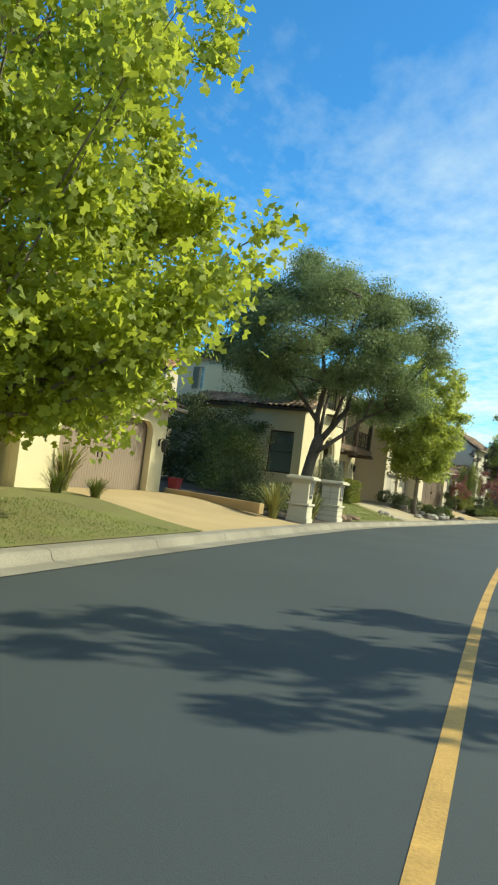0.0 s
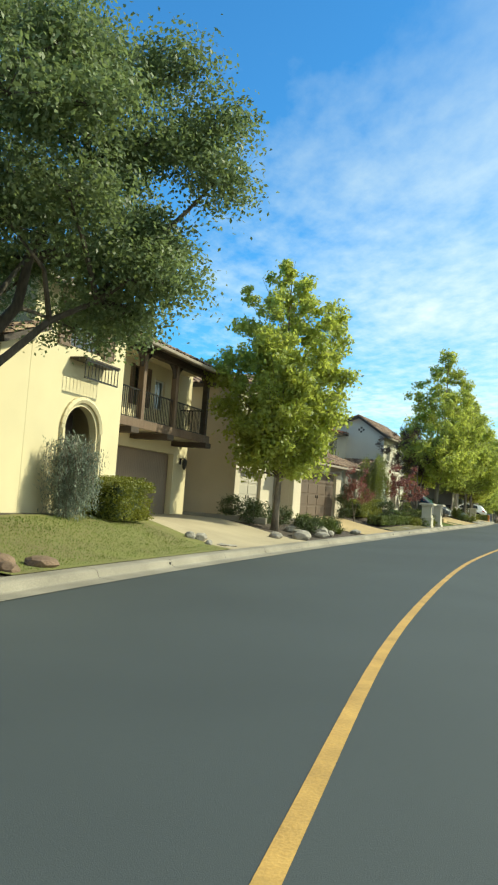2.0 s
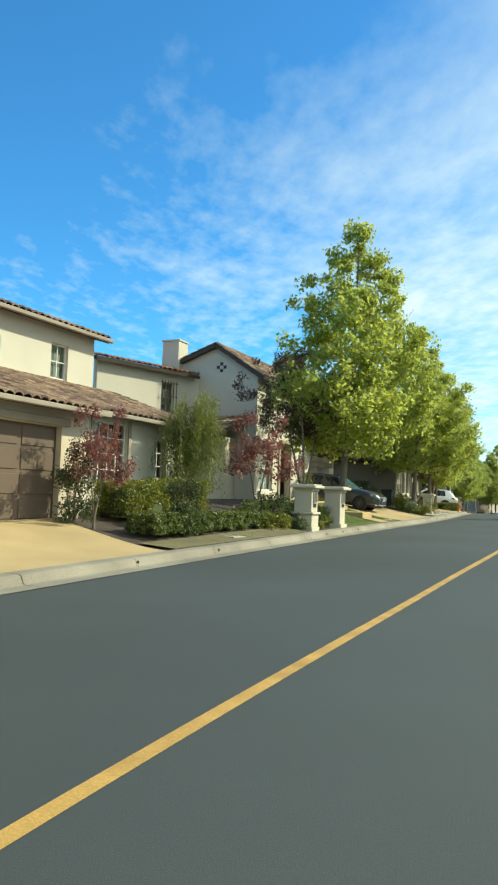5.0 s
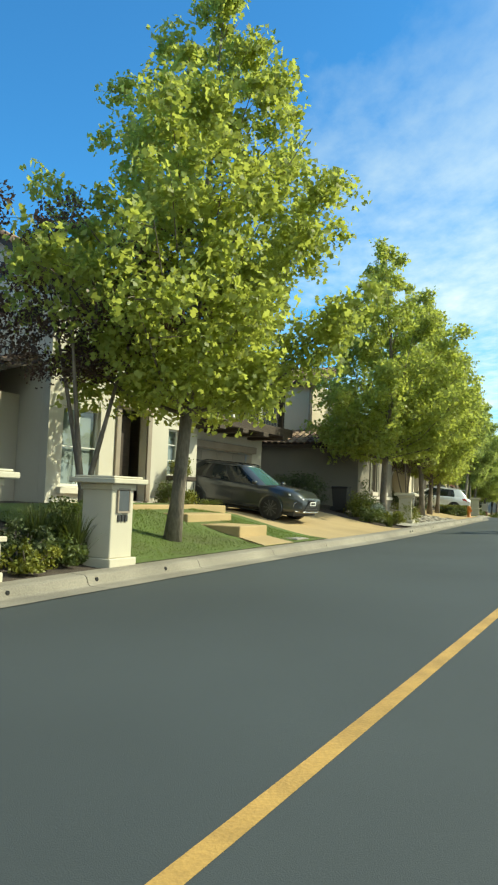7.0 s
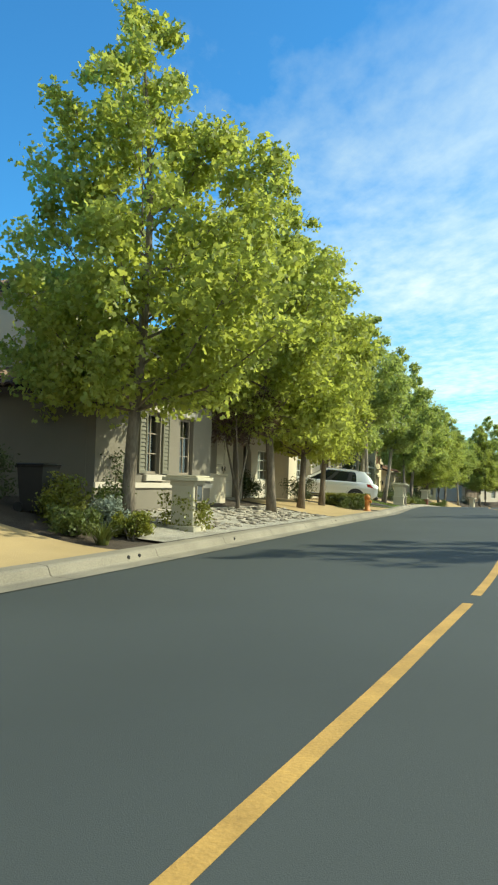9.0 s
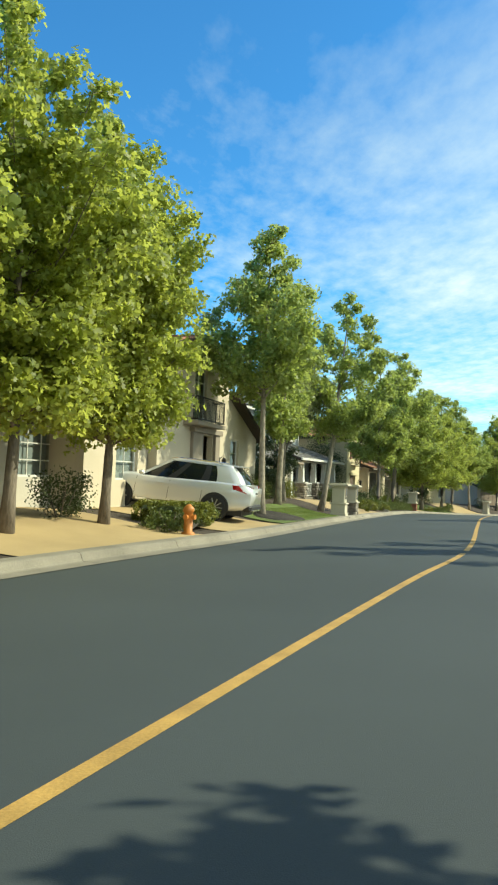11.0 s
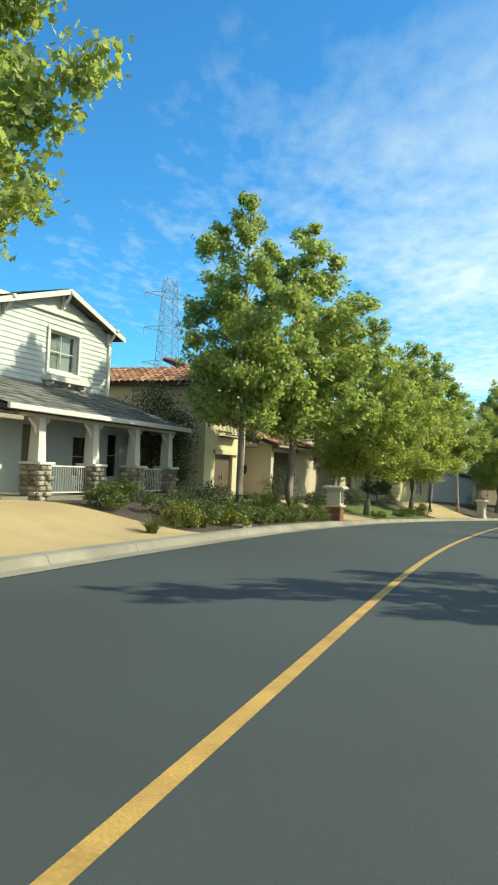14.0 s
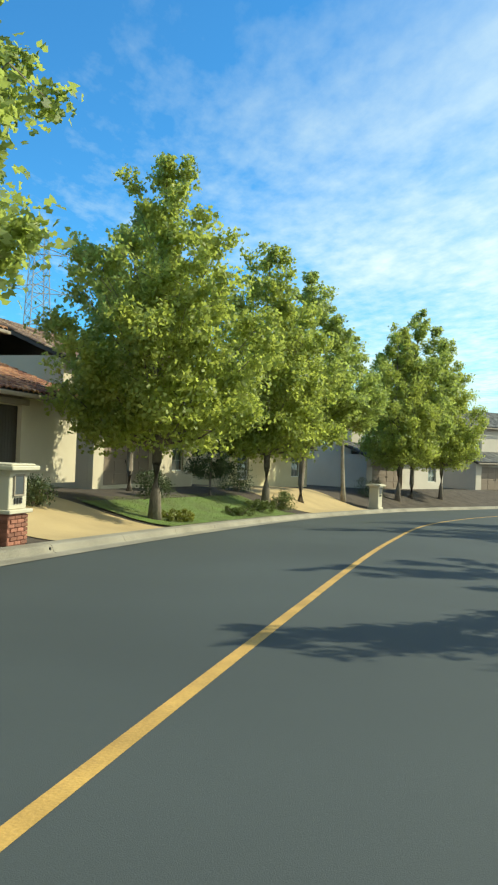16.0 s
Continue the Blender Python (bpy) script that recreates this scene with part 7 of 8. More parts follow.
def pillar(s, v, label, base=None, h=1.4, w=0.62, tier=False, turn=0.0, grid=False):
    """A stucco mailbox pillar: foot, shaft, cap, mailbox door and number bars on the face to the walker."""
    t = thing("mailbox_pillar", stand(s, v, None, turn), label, "pillar", "mailbox pillars")
    a = w / 2

    def ring(name, r, z0, z1, mat, dx=0.0):
        bm = bmesh.new()
        box(bm, -r - dx, r + dx, -r, r, z0, z1, 0.012)
        return part(name, bm, mat, t)

    if base == "stone" or base == "brick":
        zb = 0.55
        mt = STONE if base == "stone" else BRICK
        core = ring("base", a - 0.02, -0.1, zb, mt)
        rng = random.Random(int(s))
        n_, hh = (4, 0.135) if base == "stone" else (3, 0.075)
        rows_ = int(zb / hh)
        for f in range(4):
            rot = Matrix.Rotation(f * math.pi / 2, 4, "Z")
            for i in range(rows_):
                for k in range(n_):
                    wd = 2 * a / n_
                    x0 = -a + k * wd + (wd * 0.4 if i % 2 and base == "brick" else 0)
                    x1 = min(a, x0 + wd)
                    g = 0.008
                    bm = bmesh.new()
                    box(bm, x0 + g, x1 - g, -a - (rng.uniform(0.0, 0.03) if base == "stone" else 0.004), -a + 0.02, i * hh + g, (i + 1) * hh - g, 0.015 if base == "stone" else 0.004, m=rot)
                    part("stone" if base == "stone" else "brick", bm, mt, core)
        ring("ledge", a + 0.06, zb, zb + 0.07, PILLAR)
        z0 = zb + 0.07
    else:
        ring("foot", a + 0.03, -0.12, 0.12, PILLAR)
        z0 = 0.12
        if tier:
            ring("lower_shaft", a, 0.12, 0.5, PILLAR)
            ring("ledge", a + 0.05, 0.5, 0.57, PILLAR)
            z0 = 0.57
    sh = ring("shaft", a - 0.03, z0, h - 0.16, PILLAR)
    ring("neck", a, h - 0.2, h - 0.1, PILLAR)
    ring("cap", a + 0.13, h - 0.1, h - 0.02, PILLAR)
    ring("cap_top", a + 0.07, h - 0.02, h + 0.015, PILLAR)
    if grid:
        for f in range(4):
            rot = Matrix.Rotation(f * math.pi / 2, 4, "Z")
            for z in (0.2, 0.36, 0.78, 1.0):
                bm = bmesh.new()
                q = a if z < 0.5 else a - 0.03
                box(bm, -q, q, -q - 0.004, -q + 0.004, z - 0.008, z + 0.008, m=rot)
                part("tile_joint", bm, TRIM, sh)
            bm = bmesh.new()
            box(bm, -0.008, 0.008, -a + 0.026, -a + 0.034, z0 + 0.02, h - 0.66 if f == 0 else h - 0.22, m=rot)
            part("tile_joint", bm, TRIM, sh)
    # face to the road carries the mailbox
    zm = h - 0.62
    bm = bmesh.new()
    box(bm, -0.13, 0.13, -a + 0.005, -a + 0.026, zm + 0.1, zm + 0.42, 0.008)
    d = part("mailbox_door", bm, BOXDOOR, t, "dark metal mailbox door")
    bm = bmesh.new()
    for q in ((-0.16, -0.13, zm + 0.07, zm + 0.45), (0.13, 0.16, zm + 0.07, zm + 0.45), (-0.13, 0.13, zm + 0.42, zm + 0.45), (-0.13, 0.13, zm + 0.07, zm + 0.1)):
        box(bm, q[0], q[1], -a - 0.002, -a + 0.03, q[2], q[3])
    part("mailbox_frame", bm, TRIM, d)
    for k in range(3):
        bm = bmesh.new()
        box(bm, -0.125 + k * 0.09, -0.065 + k * 0.09, -a + 0.008, -a + 0.026, zm - 0.06, zm + 0.04)
        part("number_bar", bm, NUMERAL, t, "dark number bar")
    return t


pillar(32.9, 6.15, "cream stucco mailbox pillar with flat cap beside flax", tier=True)
pillar(36.2, 6.05, "grey-cream panelled mailbox pillar under the oak", tier=True, w=0.68, grid=True)
pillar(74.1, 5.98, "white stucco mailbox pillar with a ledge among groundcover", tier=True)
pillar(76.9, 5.95, "tall plain cream mailbox pillar on the lawn's edge", h=1.36)
pillar(97.1, 6.35, "sand stucco mailbox pillar half hidden by a bush", h=1.15, w=0.56)
pillar(131.1, 5.85, "white stucco mailbox pillar with a ledge", tier=True)
pillar(134.1, 5.85, "grey stucco mailbox pillar on a field stone base", "stone")
pillar(156.1, 5.98, "cream stucco mailbox pillar on a red brick base", "brick")
pillar(186.8, 5.9, "cream stucco mailbox pillar by the bend")


# ---- cars ----
def car_paint(name, c):
    return shade(name, c, 0.28, 0.03, 0.5, 200, 0.0, coat=1.0, metal=0.35)


PAINT_GREY = car_paint("dark_grey_paint", (0.05, 0.055, 0.06))
PAINT_WHITE = car_paint("white_paint_gloss", (0.75, 0.75, 0.74))
TYRE = shade("tyre_rubber", (0.018, 0.018, 0.018), 0.85, 0.1, 5, 50, 0.2)
RIM = shade("alloy_rim", (0.5, 0.5, 0.5), 0.3, 0.05, 5, 30, 0, metal=0.9)
RIM_DARK = shade("black_rim", (0.09, 0.09, 0.095), 0.3, 0.05, 5, 30, 0, metal=0.6)
CHROME = shade("chrome", (0.7, 0.7, 0.7), 0.12, 0.03, 5, 30, 0, metal=1.0)
CARGLASS = shade("car_glass", (0.012, 0.016, 0.018), 0.04, 0.05, 3, 10, 0)
SUNSHADE = shade("silver_sunshade", (0.07, 0.16, 0.15), 0.15, 0.05, 3, 20, 0.1, metal=0.3)
TAIL = shade("red_lamp", (0.35, 0.015, 0.015), 0.15, 0.05, 6, 30, 0)
LAMP = shade("headlamp", (0.55, 0.57, 0.6), 0.1, 0.05, 6, 30, 0, metal=0.4)
BLACKTRIM = shade("black_plastic", (0.02, 0.02, 0.021), 0.6, 0.08, 5, 60, 0.1)
PLATE = shade("number_plate", (0.7, 0.7, 0.68), 0.5, 0.04, 6, 30, 0)


def car(m, label, paint, rim, glass_front=None, grille=False):
    """An SUV, nose towards +x, standing on z = 0, 4.85 m long, 1.92 wide, 1.7 high."""
    t = thing("car", m, label, "car", "parked cars")
    def along(xs, keys):
        """Smooth values at xs through the keys (x, value)."""
        kx, kv = np.array([k[0] for k in keys]), np.array([k[1] for k in keys])
        soft = [np.interp(xs + d, kx, kv) for d in (-0.09, -0.045, 0.0, 0.045, 0.09)]
        return np.mean(soft, axis=0)

    # body below the belt: sections from tail to nose
    xs = np.r_[-2.42, -2.40, -2.36, np.linspace(-2.3, 2.2, 46), 2.27, 2.33, 2.38, 2.41]
    width = along(xs, [(-2.45, 0.74), (-2.3, 0.88), (-1.9, 0.945), (-1.4, 0.965), (0.0, 0.945), (1.4, 0.965), (1.9, 0.92), (2.2, 0.83), (2.42, 0.66)])
    sill = along(xs, [(-2.45, 0.48), (-2.2, 0.36), (-1.8, 0.30), (0, 0.27), (1.9, 0.27), (2.25, 0.29), (2.42, 0.34)])
    belt = along(xs, [(-2.45, 0.96), (-2.25, 1.10), (-1.6, 1.10), (0.0, 1.04), (1.0, 1.02), (1.35, 1.03), (1.8, 0.985), (2.15, 0.92), (2.3, 0.84), (2.42, 0.70)])
    crown = along(xs, [(-2.4, 0.0), (0.9, 0.0), (1.2, 0.055), (1.9, 0.07), (2.4, 0.05)])
    bm = bmesh.new()
    rings = []
    for x, w, z0, z1, c in zip(xs, width, sill, belt, crown):
        d = z1 - z0
        pts = [(0, z0), (w * 0.86, z0), (w * 0.955, z0 + 0.05), (w * 0.985, z0 + 0.13), (w * 0.972, z0 + 0.36 * d), (w * 0.985, z0 + 0.62 * d), (w, z0 + 0.76 * d), (w * 0.985, z0 + 0.80 * d), (w * 0.955, z1 - 0.05), (w * 0.90, z1), (w * 0.62, z1 + c * 0.75), (w * 0.3, z1 + c * 0.8), (0, z1 + c)]
        rings.append([bm.verts.new((x, y, z)) for y, z in pts] + [bm.verts.new((x, -y, z)) for y, z in pts[-2:0:-1]])
    for p, q in zip(rings, rings[1:]):
        k = len(p)
        for i in range(k):
            bm.faces.new((p[i], p[(i + 1) % k], q[(i + 1) % k], q[i]))
    bm.faces.new(rings[0]), bm.faces.new(rings[-1][::-1])
    bmesh.ops.recalc_face_normals(bm, faces=bm.faces)
    body = part("body", bm, paint, t, smooth=True)
    # door seams
    for sg in (1, -1):
        for x in (1.02, 0.02, -0.98):
            bm = bmesh.new()
            w = float(np.interp(x, xs, width))
            tube(bm, [(x, sg * w * 0.985, 0.42), (x - 0.01, sg * w * 0.974, 0.58), (x - 0.03, sg * w * 0.988, 0.78), (x - 0.05, sg * w * 0.962, 0.98)], [0.006] * 4, 4)
            part("door_seam", bm, BLACKTRIM, t)
    # cabin: a curved shell from belt to roof
    slope = 0.62 if grille else 0.42    # how far the tail leans in

    def ring(k, grow=0.0):
        """Outline of the cabin at k from belt (0) to roof (1): windscreen, side, rear, side."""
        z = 1.0 + 0.60 * k - 0.04 * k * k
        xf, xr = 1.22 - 1.0 * k + 0.08 * k * k + grow, -2.26 + slope * max(0.0, k)**1.5 - grow
        w = 0.865 - 0.19 * k - 0.05 * k * k + grow
        front_ = [(xf - 0.22 * (u * u), w * 0.9 * u) for u in np.linspace(-1, 1, 9)]
        xa, xb = xf - 0.34, xr + 0.16
        side_ = [(xa + (xb - xa) * u, w * (1 - 0.035 * (2 * u - 1) ** 4)) for u in np.linspace(0, 1, 13)]
        rear_ = [(xr + 0.10 * u * u, w * 0.9 * u) for u in np.linspace(1, -1, 9)]
        return [(x, y, z) for x, y in front_ + side_ + rear_ + [(x, -y) for x, y in side_[::-1]]]

    def shell(name, mat, i0, i1, k0=0.0, k1=1.0, grow=0.0, label=""):
        bm = bmesh.new()
        rows = [[bm.verts.new(ring(k, grow)[i % 44]) for i in range(i0, i1 + 1)] for k in np.linspace(k0, k1, 6)]
        for p, q in zip(rows, rows[1:]):
            for i in range(i1 - i0):
                bm.faces.new((p[i], p[i + 1], q[i + 1], q[i]))
        return part(name, bm, mat, t, label, True)

    shell("windscreen", glass_front or CARGLASS, 0, 8, label="windscreen with a silver sun shade" if glass_front else "")
    shell("side_window", CARGLASS, 8, 21), shell("side_window", CARGLASS, 30, 44)
    shell("rear_window", CARGLASS, 21, 30)
    tail = 2 if grille else 3
    shell("roof_pillar", paint, 7, 9, grow=0.008), shell("roof_pillar", paint, 43, 45, grow=0.008)
    shell("roof_pillar", paint, 21 - tail, 23, grow=0.008), shell("roof_pillar", paint, 29, 31 + tail, grow=0.008)
    for i in (12, 16):
        shell("door_pillar", BLACKTRIM, i, i + 1, grow=0.004), shell("door_pillar", BLACKTRIM, 51 - i, 52 - i, grow=0.004)
    shell("tailgate", paint, 20, 31, 0.0, 0.16, 0.014)
    shell("window_trim", BLACKTRIM if grille else CHROME, 9, 20, -0.03, 0.05, 0.012), shell("window_trim", BLACKTRIM if grille else CHROME, 31, 42, -0.03, 0.05, 0.012)
    bm = bmesh.new()
    levels = []
    for grow, dz in ((0.012, -0.035), (0.016, 0.0), (-0.02, 0.03), (-0.12, 0.055), (-0.34, 0.072)):
        levels.append([bm.verts.new((x if abs(x) < 9 else x, y, z + dz)) for x, y, z in ring(1.0, grow)])
    for p, q in zip(levels, levels[1:]):
        for i in range(44):
            bm.faces.new((p[i], p[(i + 1) % 44], q[(i + 1) % 44], q[i]))
    bm.faces.new(levels[-1])
    part("roof", bm, paint, t, smooth=True)
    for sg in (1, -1):
        bm = bmesh.new()
        tube(bm, [(0.1, sg * 0.60, 1.60), (-0.1, sg * 0.60, 1.645), (-1.25, sg * 0.60, 1.645), (-1.45, sg * 0.60, 1.60)], [0.016] * 4, 6)
        part("roof_rail", bm, BLACKTRIM if grille else CHROME, t)
    bm = bmesh.new()
    box(bm, -2.02 if not grille else -1.9, -1.62, -0.55, 0.55, 1.575, 1.605, 0.012)
    part("roof_spoiler", bm, paint, t)
    # wheels
    for x in (-1.42, 1.45):
        for sg in (1, -1):
            bm = bmesh.new()
            prof = [(0.26, 0.0), (0.35, 0.015), (0.37, 0.06), (0.37, 0.18), (0.35, 0.225), (0.26, 0.23)]
            n = 24
            rg = [[bm.verts.new((x + r * math.cos(2 * math.pi * i / n), sg * (0.985 - d), 0.37 + r * math.sin(2 * math.pi * i / n))) for r, d in prof] for i in range(n)]
            for i in range(n):
                for j in range(len(prof) - 1):
                    bm.faces.new((rg[i][j], rg[(i + 1) % n][j], rg[(i + 1) % n][j + 1], rg[i][j + 1]))
            bmesh.ops.recalc_face_normals(bm, faces=bm.faces)
            wh = part("wheel", bm, TYRE, t, "black tyre on an alloy rim", True)
            bm = bmesh.new()
            tube(bm, [(x, sg * 0.82, 0.37), (x, sg * 0.83, 0.37)], [0.262, 0.262], 24)
            part("brake_disc", bm, RIM_DARK, wh)
            bm = bmesh.new()
            for k in range(10):
                a = 2 * math.pi * k / 10
                box(bm, 0.05, 0.26, -0.015, 0.015, -0.015, 0.015, 0.004, m=Matrix.Translation((x, sg * 0.962, 0.37)) @ Matrix.Rotation(math.pi / 2, 4, "X") @ Matrix.Rotation(a, 4, "Z"))
            tube(bm, [(x, sg * 0.945, 0.37), (x, sg * 0.978, 0.37)], [0.07, 0.06], 12)
            part("rim", bm, rim, wh)
            # arch
            bm = bmesh.new()
            pts = [(x + 0.40 * math.cos(a), sg * 0.945, 0.37 + 0.40 * math.sin(a)) for a in np.linspace(-0.1, math.pi + 0.1, 15)]
            tube(bm, pts, [0.028] * 15, 6)
            part("wheel_arch", bm, BLACKTRIM if rim is RIM else paint, t)
            bm = bmesh.new()
            tube(bm, [(x, sg * 0.80, 0.37), (x, sg * 0.966, 0.37)], [0.395, 0.395], 24)
            part("wheel_well", bm, BLACKTRIM, t)
    # lamps, bumpers, mirrors, plates
    for sg in (1, -1):
        bm = bmesh.new()
        vs = [(2.30, 0.44, 0.79), (2.36, 0.44, 0.73), (2.27, 0.70, 0.75), (2.02, 0.885, 0.82), (2.00, 0.885, 0.87), (2.17, 0.72, 0.85)]
        f = [bm.verts.new((x + 0.012, sg * y, z)) for x, y, z in vs]
        g = [bm.verts.new((x - 0.10, sg * (y - 0.04), z)) for x, y, z in vs]
        bm.faces.new(f), bm.faces.new(g[::-1])
        for i in range(6):
            bm.faces.new((f[i], g[i], g[(i + 1) % 6], f[(i + 1) % 6]))
        bmesh.ops.recalc_face_normals(bm, faces=bm.faces)
        part("headlight", bm, LAMP, t, "slim clear headlight")
        bm = bmesh.new()
        tube(bm, [(2.37, sg * 0.55, 0.68), (2.30, sg * 0.72, 0.67), (2.19, sg * 0.80, 0.60), (2.17, sg * 0.82, 0.46)], [0.012, 0.018, 0.018, 0.01], 5)
        part("bumper_blade", bm, CHROME, t)
        bm = bmesh.new()
        vs = [(-2.385, 0.38, 0.92), (-2.37, 0.38, 1.02), (-2.29, 0.76, 1.07), (-1.98, 0.94, 1.05), (-1.98, 0.955, 0.93), (-2.29, 0.86, 0.85)]
        f = [bm.verts.new((x - 0.03, sg * y, z)) for x, y, z in vs]
        g = [bm.verts.new((x + 0.12, sg * (y - 0.04), z)) for x, y, z in vs]
        bm.faces.new(f), bm.faces.new(g[::-1])
        for i in range(6):
            bm.faces.new((f[i], g[i], g[(i + 1) % 6], f[(i + 1) % 6]))
        bmesh.ops.recalc_face_normals(bm, faces=bm.faces)
        part("tail_light", bm, TAIL, t, "red tail light")
        bm = bmesh.new()
        r_ = bmesh.ops.create_icosphere(bm, subdivisions=2, radius=1.0)
        for v in r_["verts"]:
            v.co = Vector((0.82 + 0.09 * v.co.x, sg * 0.99 + 0.11 * v.co.y, 1.10 + 0.07 * v.co.z))
        part("door_mirror", bm, paint, t, smooth=True)
        bm = bmesh.new()
        box(bm, -0.95, 0.95, sg * 0.935 - 0.015, sg * 0.935 + 0.015, 0.30, 0.38, 0.01)
        part("sill_trim", bm, CHROME if not grille else BLACKTRIM, t)
        for x in (-0.75, 0.25):
            bm = bmesh.new()
            box(bm, x - 0.12, x + 0.1, sg * 0.955 - 0.014, sg * 0.955 + 0.014, 0.855, 0.885, 0.008)
            part("door_handle", bm, paint, t)
    # grille: a dark mouth, wider at the foot, with bars across it
    bm = bmesh.new()
    vs = [(2.38, -0.34, 0.76), (2.38, 0.34, 0.76), (2.44, 0.28, 0.62), (2.44, 0.56, 0.38), (2.44, -0.56, 0.38), (2.44, -0.28, 0.62)]
    f = [bm.verts.new(v) for v in vs]
    g = [bm.verts.new((v[0] - 0.2, v[1], v[2])) for v in vs]
    bm.faces.new(f), bm.faces.new(g[::-1])
    for i in range(6):
        bm.faces.new((f[i], g[i], g[(i + 1) % 6], f[(i + 1) % 6]))
    bmesh.ops.recalc_face_normals(bm, faces=bm.faces)
    mouth = part("grille", bm, BLACKTRIM, t)
    for z in (0.43, 0.49, 0.55, 0.61, 0.67, 0.72):
        bm = bmesh.new()
        w = 0.52 - (z - 0.4) * 1.05 if z < 0.62 else 0.29
        box(bm, 2.42, 2.452, -w, w, z - 0.007, z + 0.007)
        part("grille_bar", bm, RIM_DARK, mouth)
    bm = bmesh.new()
    tube(bm, [(2.24, -0.80, 0.36), (2.42, -0.5, 0.34), (2.46, 0, 0.335), (2.42, 0.5, 0.34), (2.24, 0.80, 0.36)], [0.018] * 5, 6)
    part("bumper_trim", bm, CHROME, t)
    bm = bmesh.new()
    box(bm, -2.47, -2.2, -0.80, 0.80, 0.34, 0.54, 0.06)
    part("rear_bumper", bm, BLACKTRIM, t)
    bm = bmesh.new()
    box(bm, -2.485, -2.44, -0.55, 0.55, 0.36, 0.41, 0.01)
    part("bumper_trim", bm, CHROME, t)
    for x, w in ((2.45, 1), (-2.42, -1)):
        bm = bmesh.new()
        box(bm, x, x + 0.015, -0.2, 0.2, 0.55 if w > 0 else 0.8, 0.67 if w > 0 else 0.92, 0.004)
        pl = part("number_plate", bm, PLATE, t, "pale number plate with a dark bar")
        bm = bmesh.new()
        box(bm, x + (0.016 if w > 0 else -0.004), x + (0.02 if w > 0 else 0.0), -0.14, 0.14, 0.58 if w > 0 else 0.83, 0.64 if w > 0 else 0.89)
        part("plate_bar", bm, NUMERAL, pl)
    bm = bmesh.new()
    tube(bm, [(0, 0, 0.16), (0, 0.001, 0.3)], [0.02, 0.02], 4)
    box(bm, -2.2, 2.2, -0.8, 0.8, 0.2, 0.36)
    part("underbody", bm, BLACKTRIM, t)
    return t


def parked(s, v, turn):
    """A frame for a car whose nose points along turn (degrees from the road's heading), tilted with the ground under its wheels."""
    flat = stand(s, v, 0.0, turn)
    ahead, aside = flat.to_3x3() @ Vector((1, 0, 0)), flat.to_3x3() @ Vector((0, 1, 0))
    _, q, n = road(s)

    def ground(p):
        d = np.array([p.x - flat.translation.x, p.y - flat.translation.y])
        return road(s)[0][2] + lie(s + float(d @ q), v + float(d @ n)) + 0.014

    f, b = flat.translation + ahead * 1.45, flat.translation - ahead * 1.45
    f.z, b.z = ground(f), ground(b)
    x = (f - b).normalized()
    z = x.cross(aside).normalized()
    y = z.cross(x)
    c = (f + b) / 2
    return Matrix(((x.x, y.x, z.x, c.x), (x.y, y.y, z.y, c.y), (x.z, y.z, z.z, c.z), (0, 0, 0, 1)))


car(parked(88.15, 9.35, -92) @ Matrix.Diagonal((0.92, 0.94, 0.93, 1)), "dark grey suv with a silver windscreen shade on the driveway", PAINT_GREY, RIM_DARK, SUNSHADE, True)
car(parked(119.1, 8.6, 96) @ Matrix.Diagonal((1, 1, 1.0, 1)), "glossy white suv parked nose-in on the driveway", PAINT_WHITE, RIM)



# ---- small things ----
def hydrant(s, v):
    t = thing("fire_hydrant", stand(s, v), "orange fire hydrant beside the kerb", "hydrant")
    bm = bmesh.new()
    tube(bm, [(0, 0, -0.05), (0, 0, 0.05), (0, 0, 0.06), (0, 0, 0.5), (0, 0, 0.52), (0, 0, 0.6), (0, 0, 0.68)], [0.15, 0.15, 0.1, 0.1, 0.13, 0.12, 0.04], 14)
    part("barrel", bm, ORANGE, t, smooth=True)
    for d in ((1, 0), (-1, 0), (0, -1)):
        bm = bmesh.new()
        tube(bm, [(0.08 * d[0], 0.08 * d[1], 0.4), (0.17 * d[0], 0.17 * d[1], 0.4)], [0.055, 0.06], 10)
        part("outlet_cap", bm, ORANGE, t)


ORANGE = shade("orange_paint", (0.55, 0.20, 0.04), 0.5, 0.1, 5, 40, 0.1)
hydrant(113.4, 5.9)


def bin_red(s, v):
    t = thing("bin", stand(s, v), "small dark red bin against the wall", "bin")
    bm = bmesh.new()
    vs = [[bm.verts.new((sx * r, sy * r, z)) for sx, sy in ((-1, -1), (1, -1), (1, 1), (-1, 1))] for z, r in ((0.0, 0.14), (0.5, 0.19))]
    for i in range(4):
        bm.faces.new((vs[0][i], vs[0][(i + 1) % 4], vs[1][(i + 1) % 4], vs[1][i]))
    bm.faces.new(vs[0][::-1]), bm.faces.new(vs[1])
    part("body", bm, REDBIN, t)
    bm = bmesh.new()
    box(bm, -0.21, 0.21, -0.21, 0.21, 0.5, 0.54, 0.01)
    part("lid", bm, REDBIN, t)


REDBIN = shade("red_plastic", (0.28, 0.03, 0.04), 0.5, 0.08, 3, 30, 0.05)
bin_red(33.9, 11.0)
bm_ = bmesh.new()
box(bm_, -0.09, 0.09, -2.6, 2.6, -0.1, 0.2, 0.01)
tagged(link("low_wall", bm_, DRIVE_TAN, m=stand(32.3, 8.95, None, -32)), "low tan concrete edging wall beside the driveway", "wall")


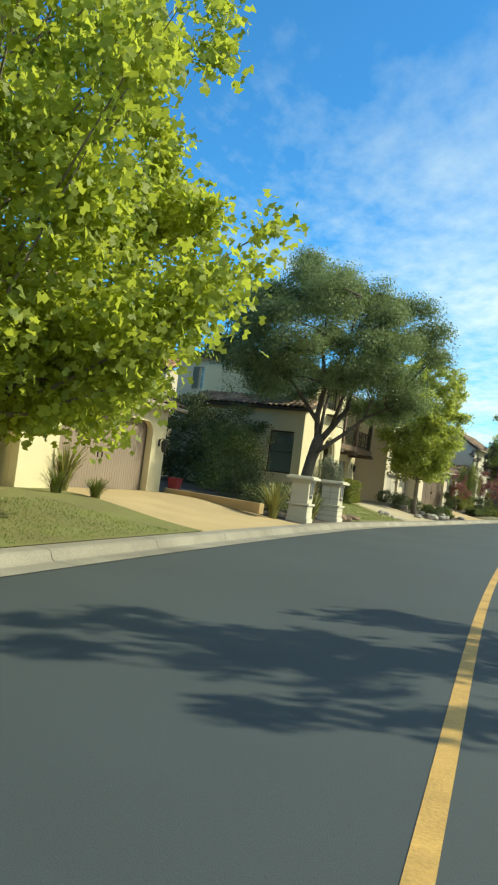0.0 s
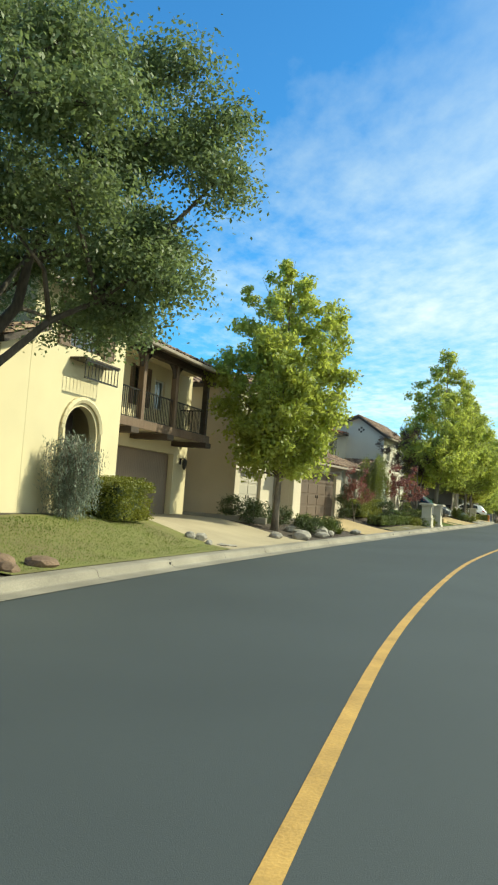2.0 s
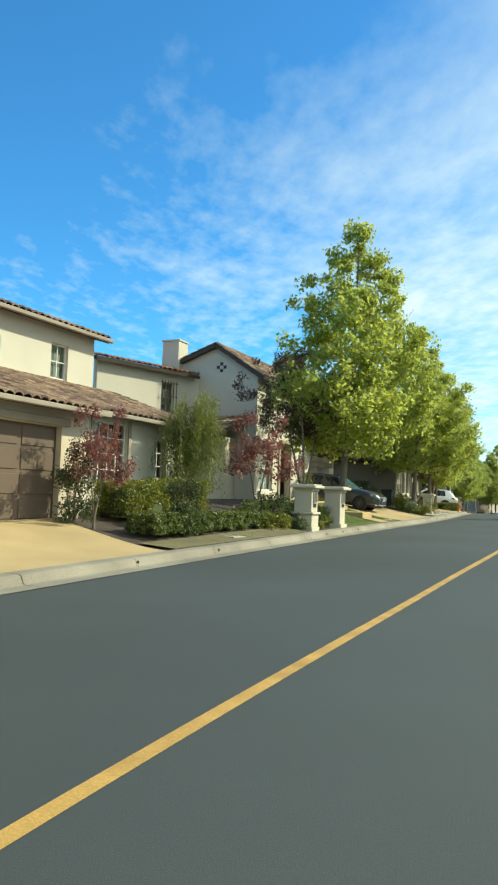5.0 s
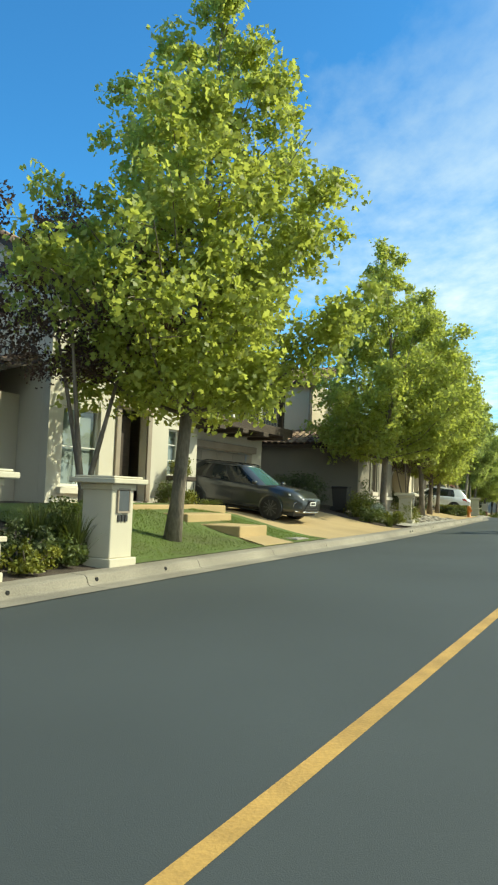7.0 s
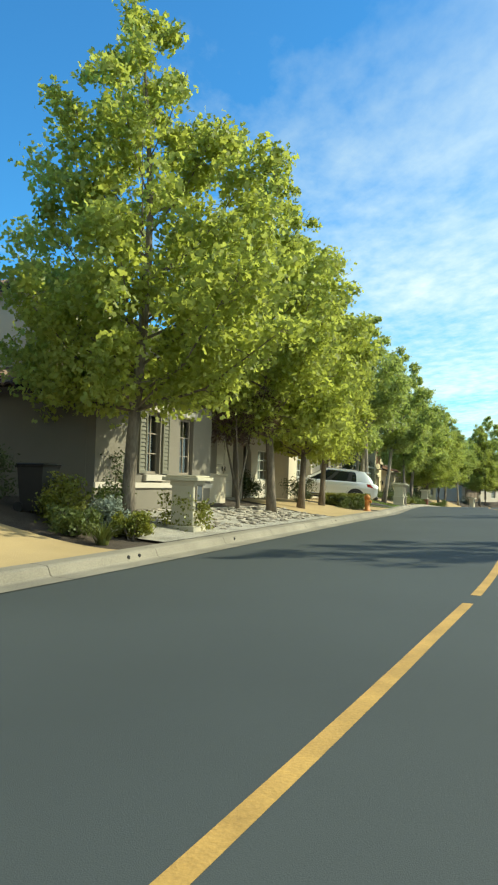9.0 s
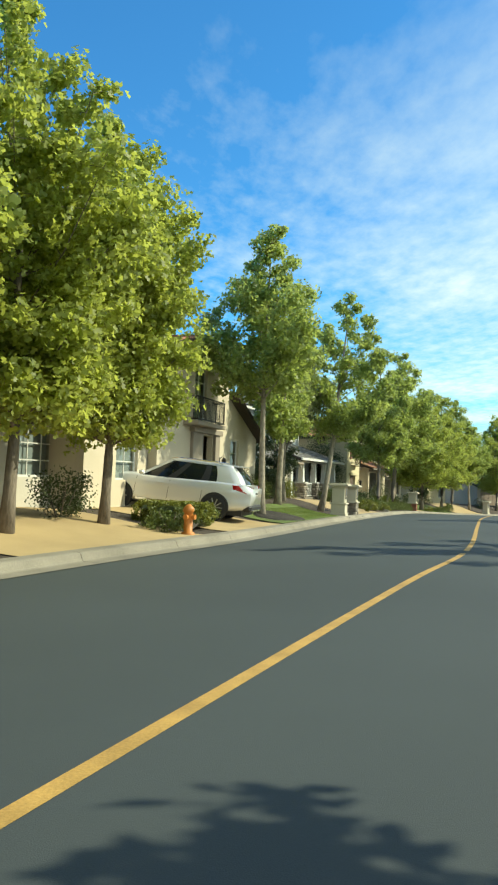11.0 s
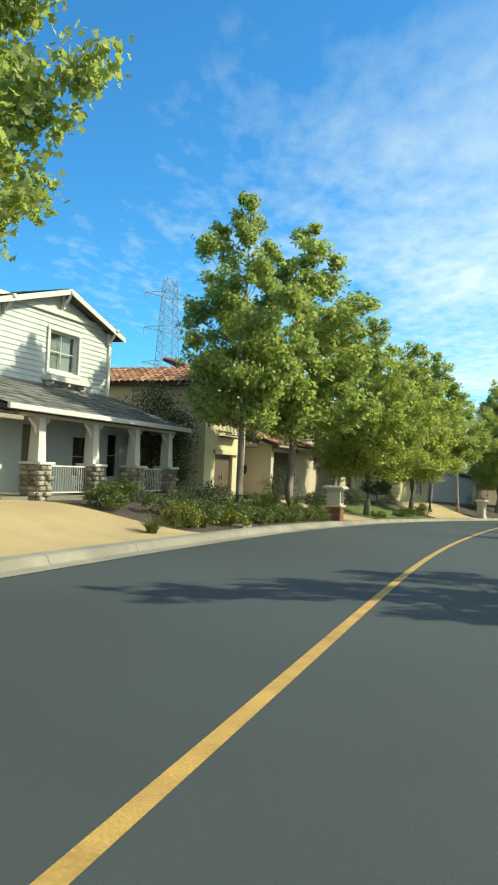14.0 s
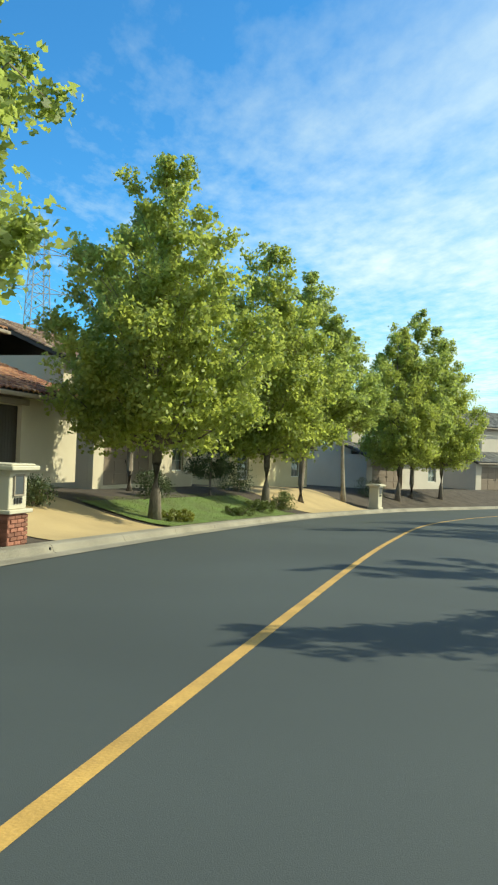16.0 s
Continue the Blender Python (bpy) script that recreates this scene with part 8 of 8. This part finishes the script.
def wheelie_bin(s, v):
    t = thing("wheelie_bin", stand(s, v), "dark wheeled rubbish bin beside the garage wall", "bin")
    bm = bmesh.new()
    vs = [[bm.verts.new((sx * r, sy * (r + 0.03), z)) for sx, sy in ((-1, -1), (1, -1), (1, 1), (-1, 1))] for z, r in ((0.04, 0.2), (0.84, 0.26), (0.88, 0.28))]
    for lo, hi in zip(vs, vs[1:]):
        for i in range(4):
            bm.faces.new((lo[i], lo[(i + 1) % 4], hi[(i + 1) % 4], hi[i]))
    bm.faces.new(vs[0][::-1]), bm.faces.new(vs[-1])
    part("body", bm, BLACKTRIM, t)
    bm = bmesh.new()
    box(bm, -0.29, 0.29, -0.33, 0.31, 0.885, 0.93, 0.02)
    part("lid", bm, BLACKTRIM, t)
    bm = bmesh.new()
    tube(bm, [(-0.22, 0.36, 0.86), (0.22, 0.36, 0.86)], [0.018, 0.018], 8)
    part("handle", bm, BLACKTRIM, t)
    for sg in (-1, 1):
        bm = bmesh.new()
        tube(bm, [(sg * 0.2, 0.24, 0.1), (sg * 0.26, 0.24, 0.1)], [0.1, 0.1], 14)
        part("wheel", bm, TYRE, t)


wheelie_bin(94.4, 8.25)


def utility_cover(s, v):
    """A flat concrete box lid flush in the verge, with a lifting slot."""
    t = thing("utility_cover", stand(s, v, None, 0), "pale concrete utility cover set in the verge", "cover", "utility covers")
    bm = bmesh.new()
    box(bm, -0.36, 0.36, -0.2, 0.2, -0.05, 0.05, 0.012)
    part("rim", bm, CONCRETE, t)
    bm = bmesh.new()
    box(bm, -0.31, 0.31, -0.15, 0.15, 0.04, 0.058, 0.006)
    lid = part("lid", bm, GRAVEL, t)
    bm = bmesh.new()
    box(bm, 0.18, 0.24, -0.02, 0.02, 0.05, 0.062)
    part("slot", bm, DRAIN, lid)


for s_, v_ in ((69.2, 6.1), (84.4, 6.0), (145.9, 6.0)):
    utility_cover(s_, v_)


def pylon():
    """A far lattice pylon behind the roofs."""
    t = thing("pylon", Matrix.Translation((28.0, 279.5, -6.5)) @ Matrix.Rotation(0.5, 4, "Z"), "grey steel lattice power pylon far behind the roofs", "pylon")
    bm = bmesh.new()
    hw = lambda z: 2.6 * (1 - z / 60) + 0.9
    for sx in (-1, 1):
        for sy in (-1, 1):
            tube(bm, [(sx * hw(0), sy * hw(0), 0), (sx * hw(52), sy * hw(52), 52)], [0.14, 0.1], 4)
    for i in range(22):
        z, z2 = i * 52 / 22, (i + 1) * 52 / 22
        for (ax, ay), (bx, by) in (((-1, -1), (1, -1)), ((1, -1), (1, 1)), ((1, 1), (-1, 1)), ((-1, 1), (-1, -1))):
            tube(bm, [(ax * hw(z), ay * hw(z), z), (bx * hw(z2), by * hw(z2), z2)], [0.06, 0.06], 3)
            tube(bm, [(bx * hw(z), by * hw(z), z), (ax * hw(z2), ay * hw(z2), z2)], [0.06, 0.06], 3)
    part("lattice", bm, STEEL, t)
    for z in (32, 40, 48):
        bm = bmesh.new()
        for sg in (-1, 1):
            tube(bm, [(0, 0, z + 1.2), (sg * 6, 0, z)], [0.1, 0.08], 4)
            tube(bm, [(0, 0, z - 0.6), (sg * 6, 0, z)], [0.1, 0.08], 4)
            tube(bm, [(sg * 6, 0, z), (sg * 6, 0, z - 1.6)], [0.07, 0.07], 4)
        part("cross_arm", bm, STEEL, t)


STEEL = shade("galvanised_steel", (0.34, 0.36, 0.38), 0.6, 0.08, 2, 20, 0, metal=0.4)
pylon()


def plant_stand(s, v):
    """A black iron trough stand with a leafy flowering plant in it."""
    t = thing("plant_stand", stand(s, v), "black iron plant stand with a wooden trough by the window", "plant stand")
    for x in (-0.5, 0.5):
        for y in (-0.12, 0.12):
            bm = bmesh.new()
            tube(bm, [(x, y, -0.05), (x * 0.94, y, 0.35), (x, y, 0.82)], [0.014, 0.012, 0.012], 6)
            part("leg", bm, IRON, t)
    for z in (0.28, 0.80):
        bm = bmesh.new()
        ring_ = [(-0.5, -0.12, z), (0.5, -0.12, z), (0.5, 0.12, z), (-0.5, 0.12, z), (-0.5, -0.12, z)]
        tube(bm, ring_, [0.011] * 5, 5)
        part("rail", bm, IRON, t)
    bm = bmesh.new()
    box(bm, -0.56, 0.56, -0.17, 0.17, 0.80, 0.93, 0.02)
    part("trough", bm, DARKWOOD, t)
    shrub("potted_plant", stand(s, v, lie(s, v) + 0.88), "leafy plant with orange-brown flowers in the trough", 503, 0.95, 0.5, 0.6, LEAF_YELLOW, 26, 60, 0.06)


plant_stand(85.75, 10.2)
shrub("bush", stand(85.3, 9.8), "yellow-green bush at the foot of the plant stand", 504, 0.9, 0.6, 0.55, LEAF_YELLOW, 30, 70, 0.06)
bm_ = bmesh.new()
box(bm_, -1.7, 1.7, -0.09, 0.09, -0.1, 0.15, 0.02)
tagged(link("low_wall", bm_, CONCRETE, m=stand(54.55, 9.5, None, 96)), "low pale concrete edging between driveway and bed", "wall")
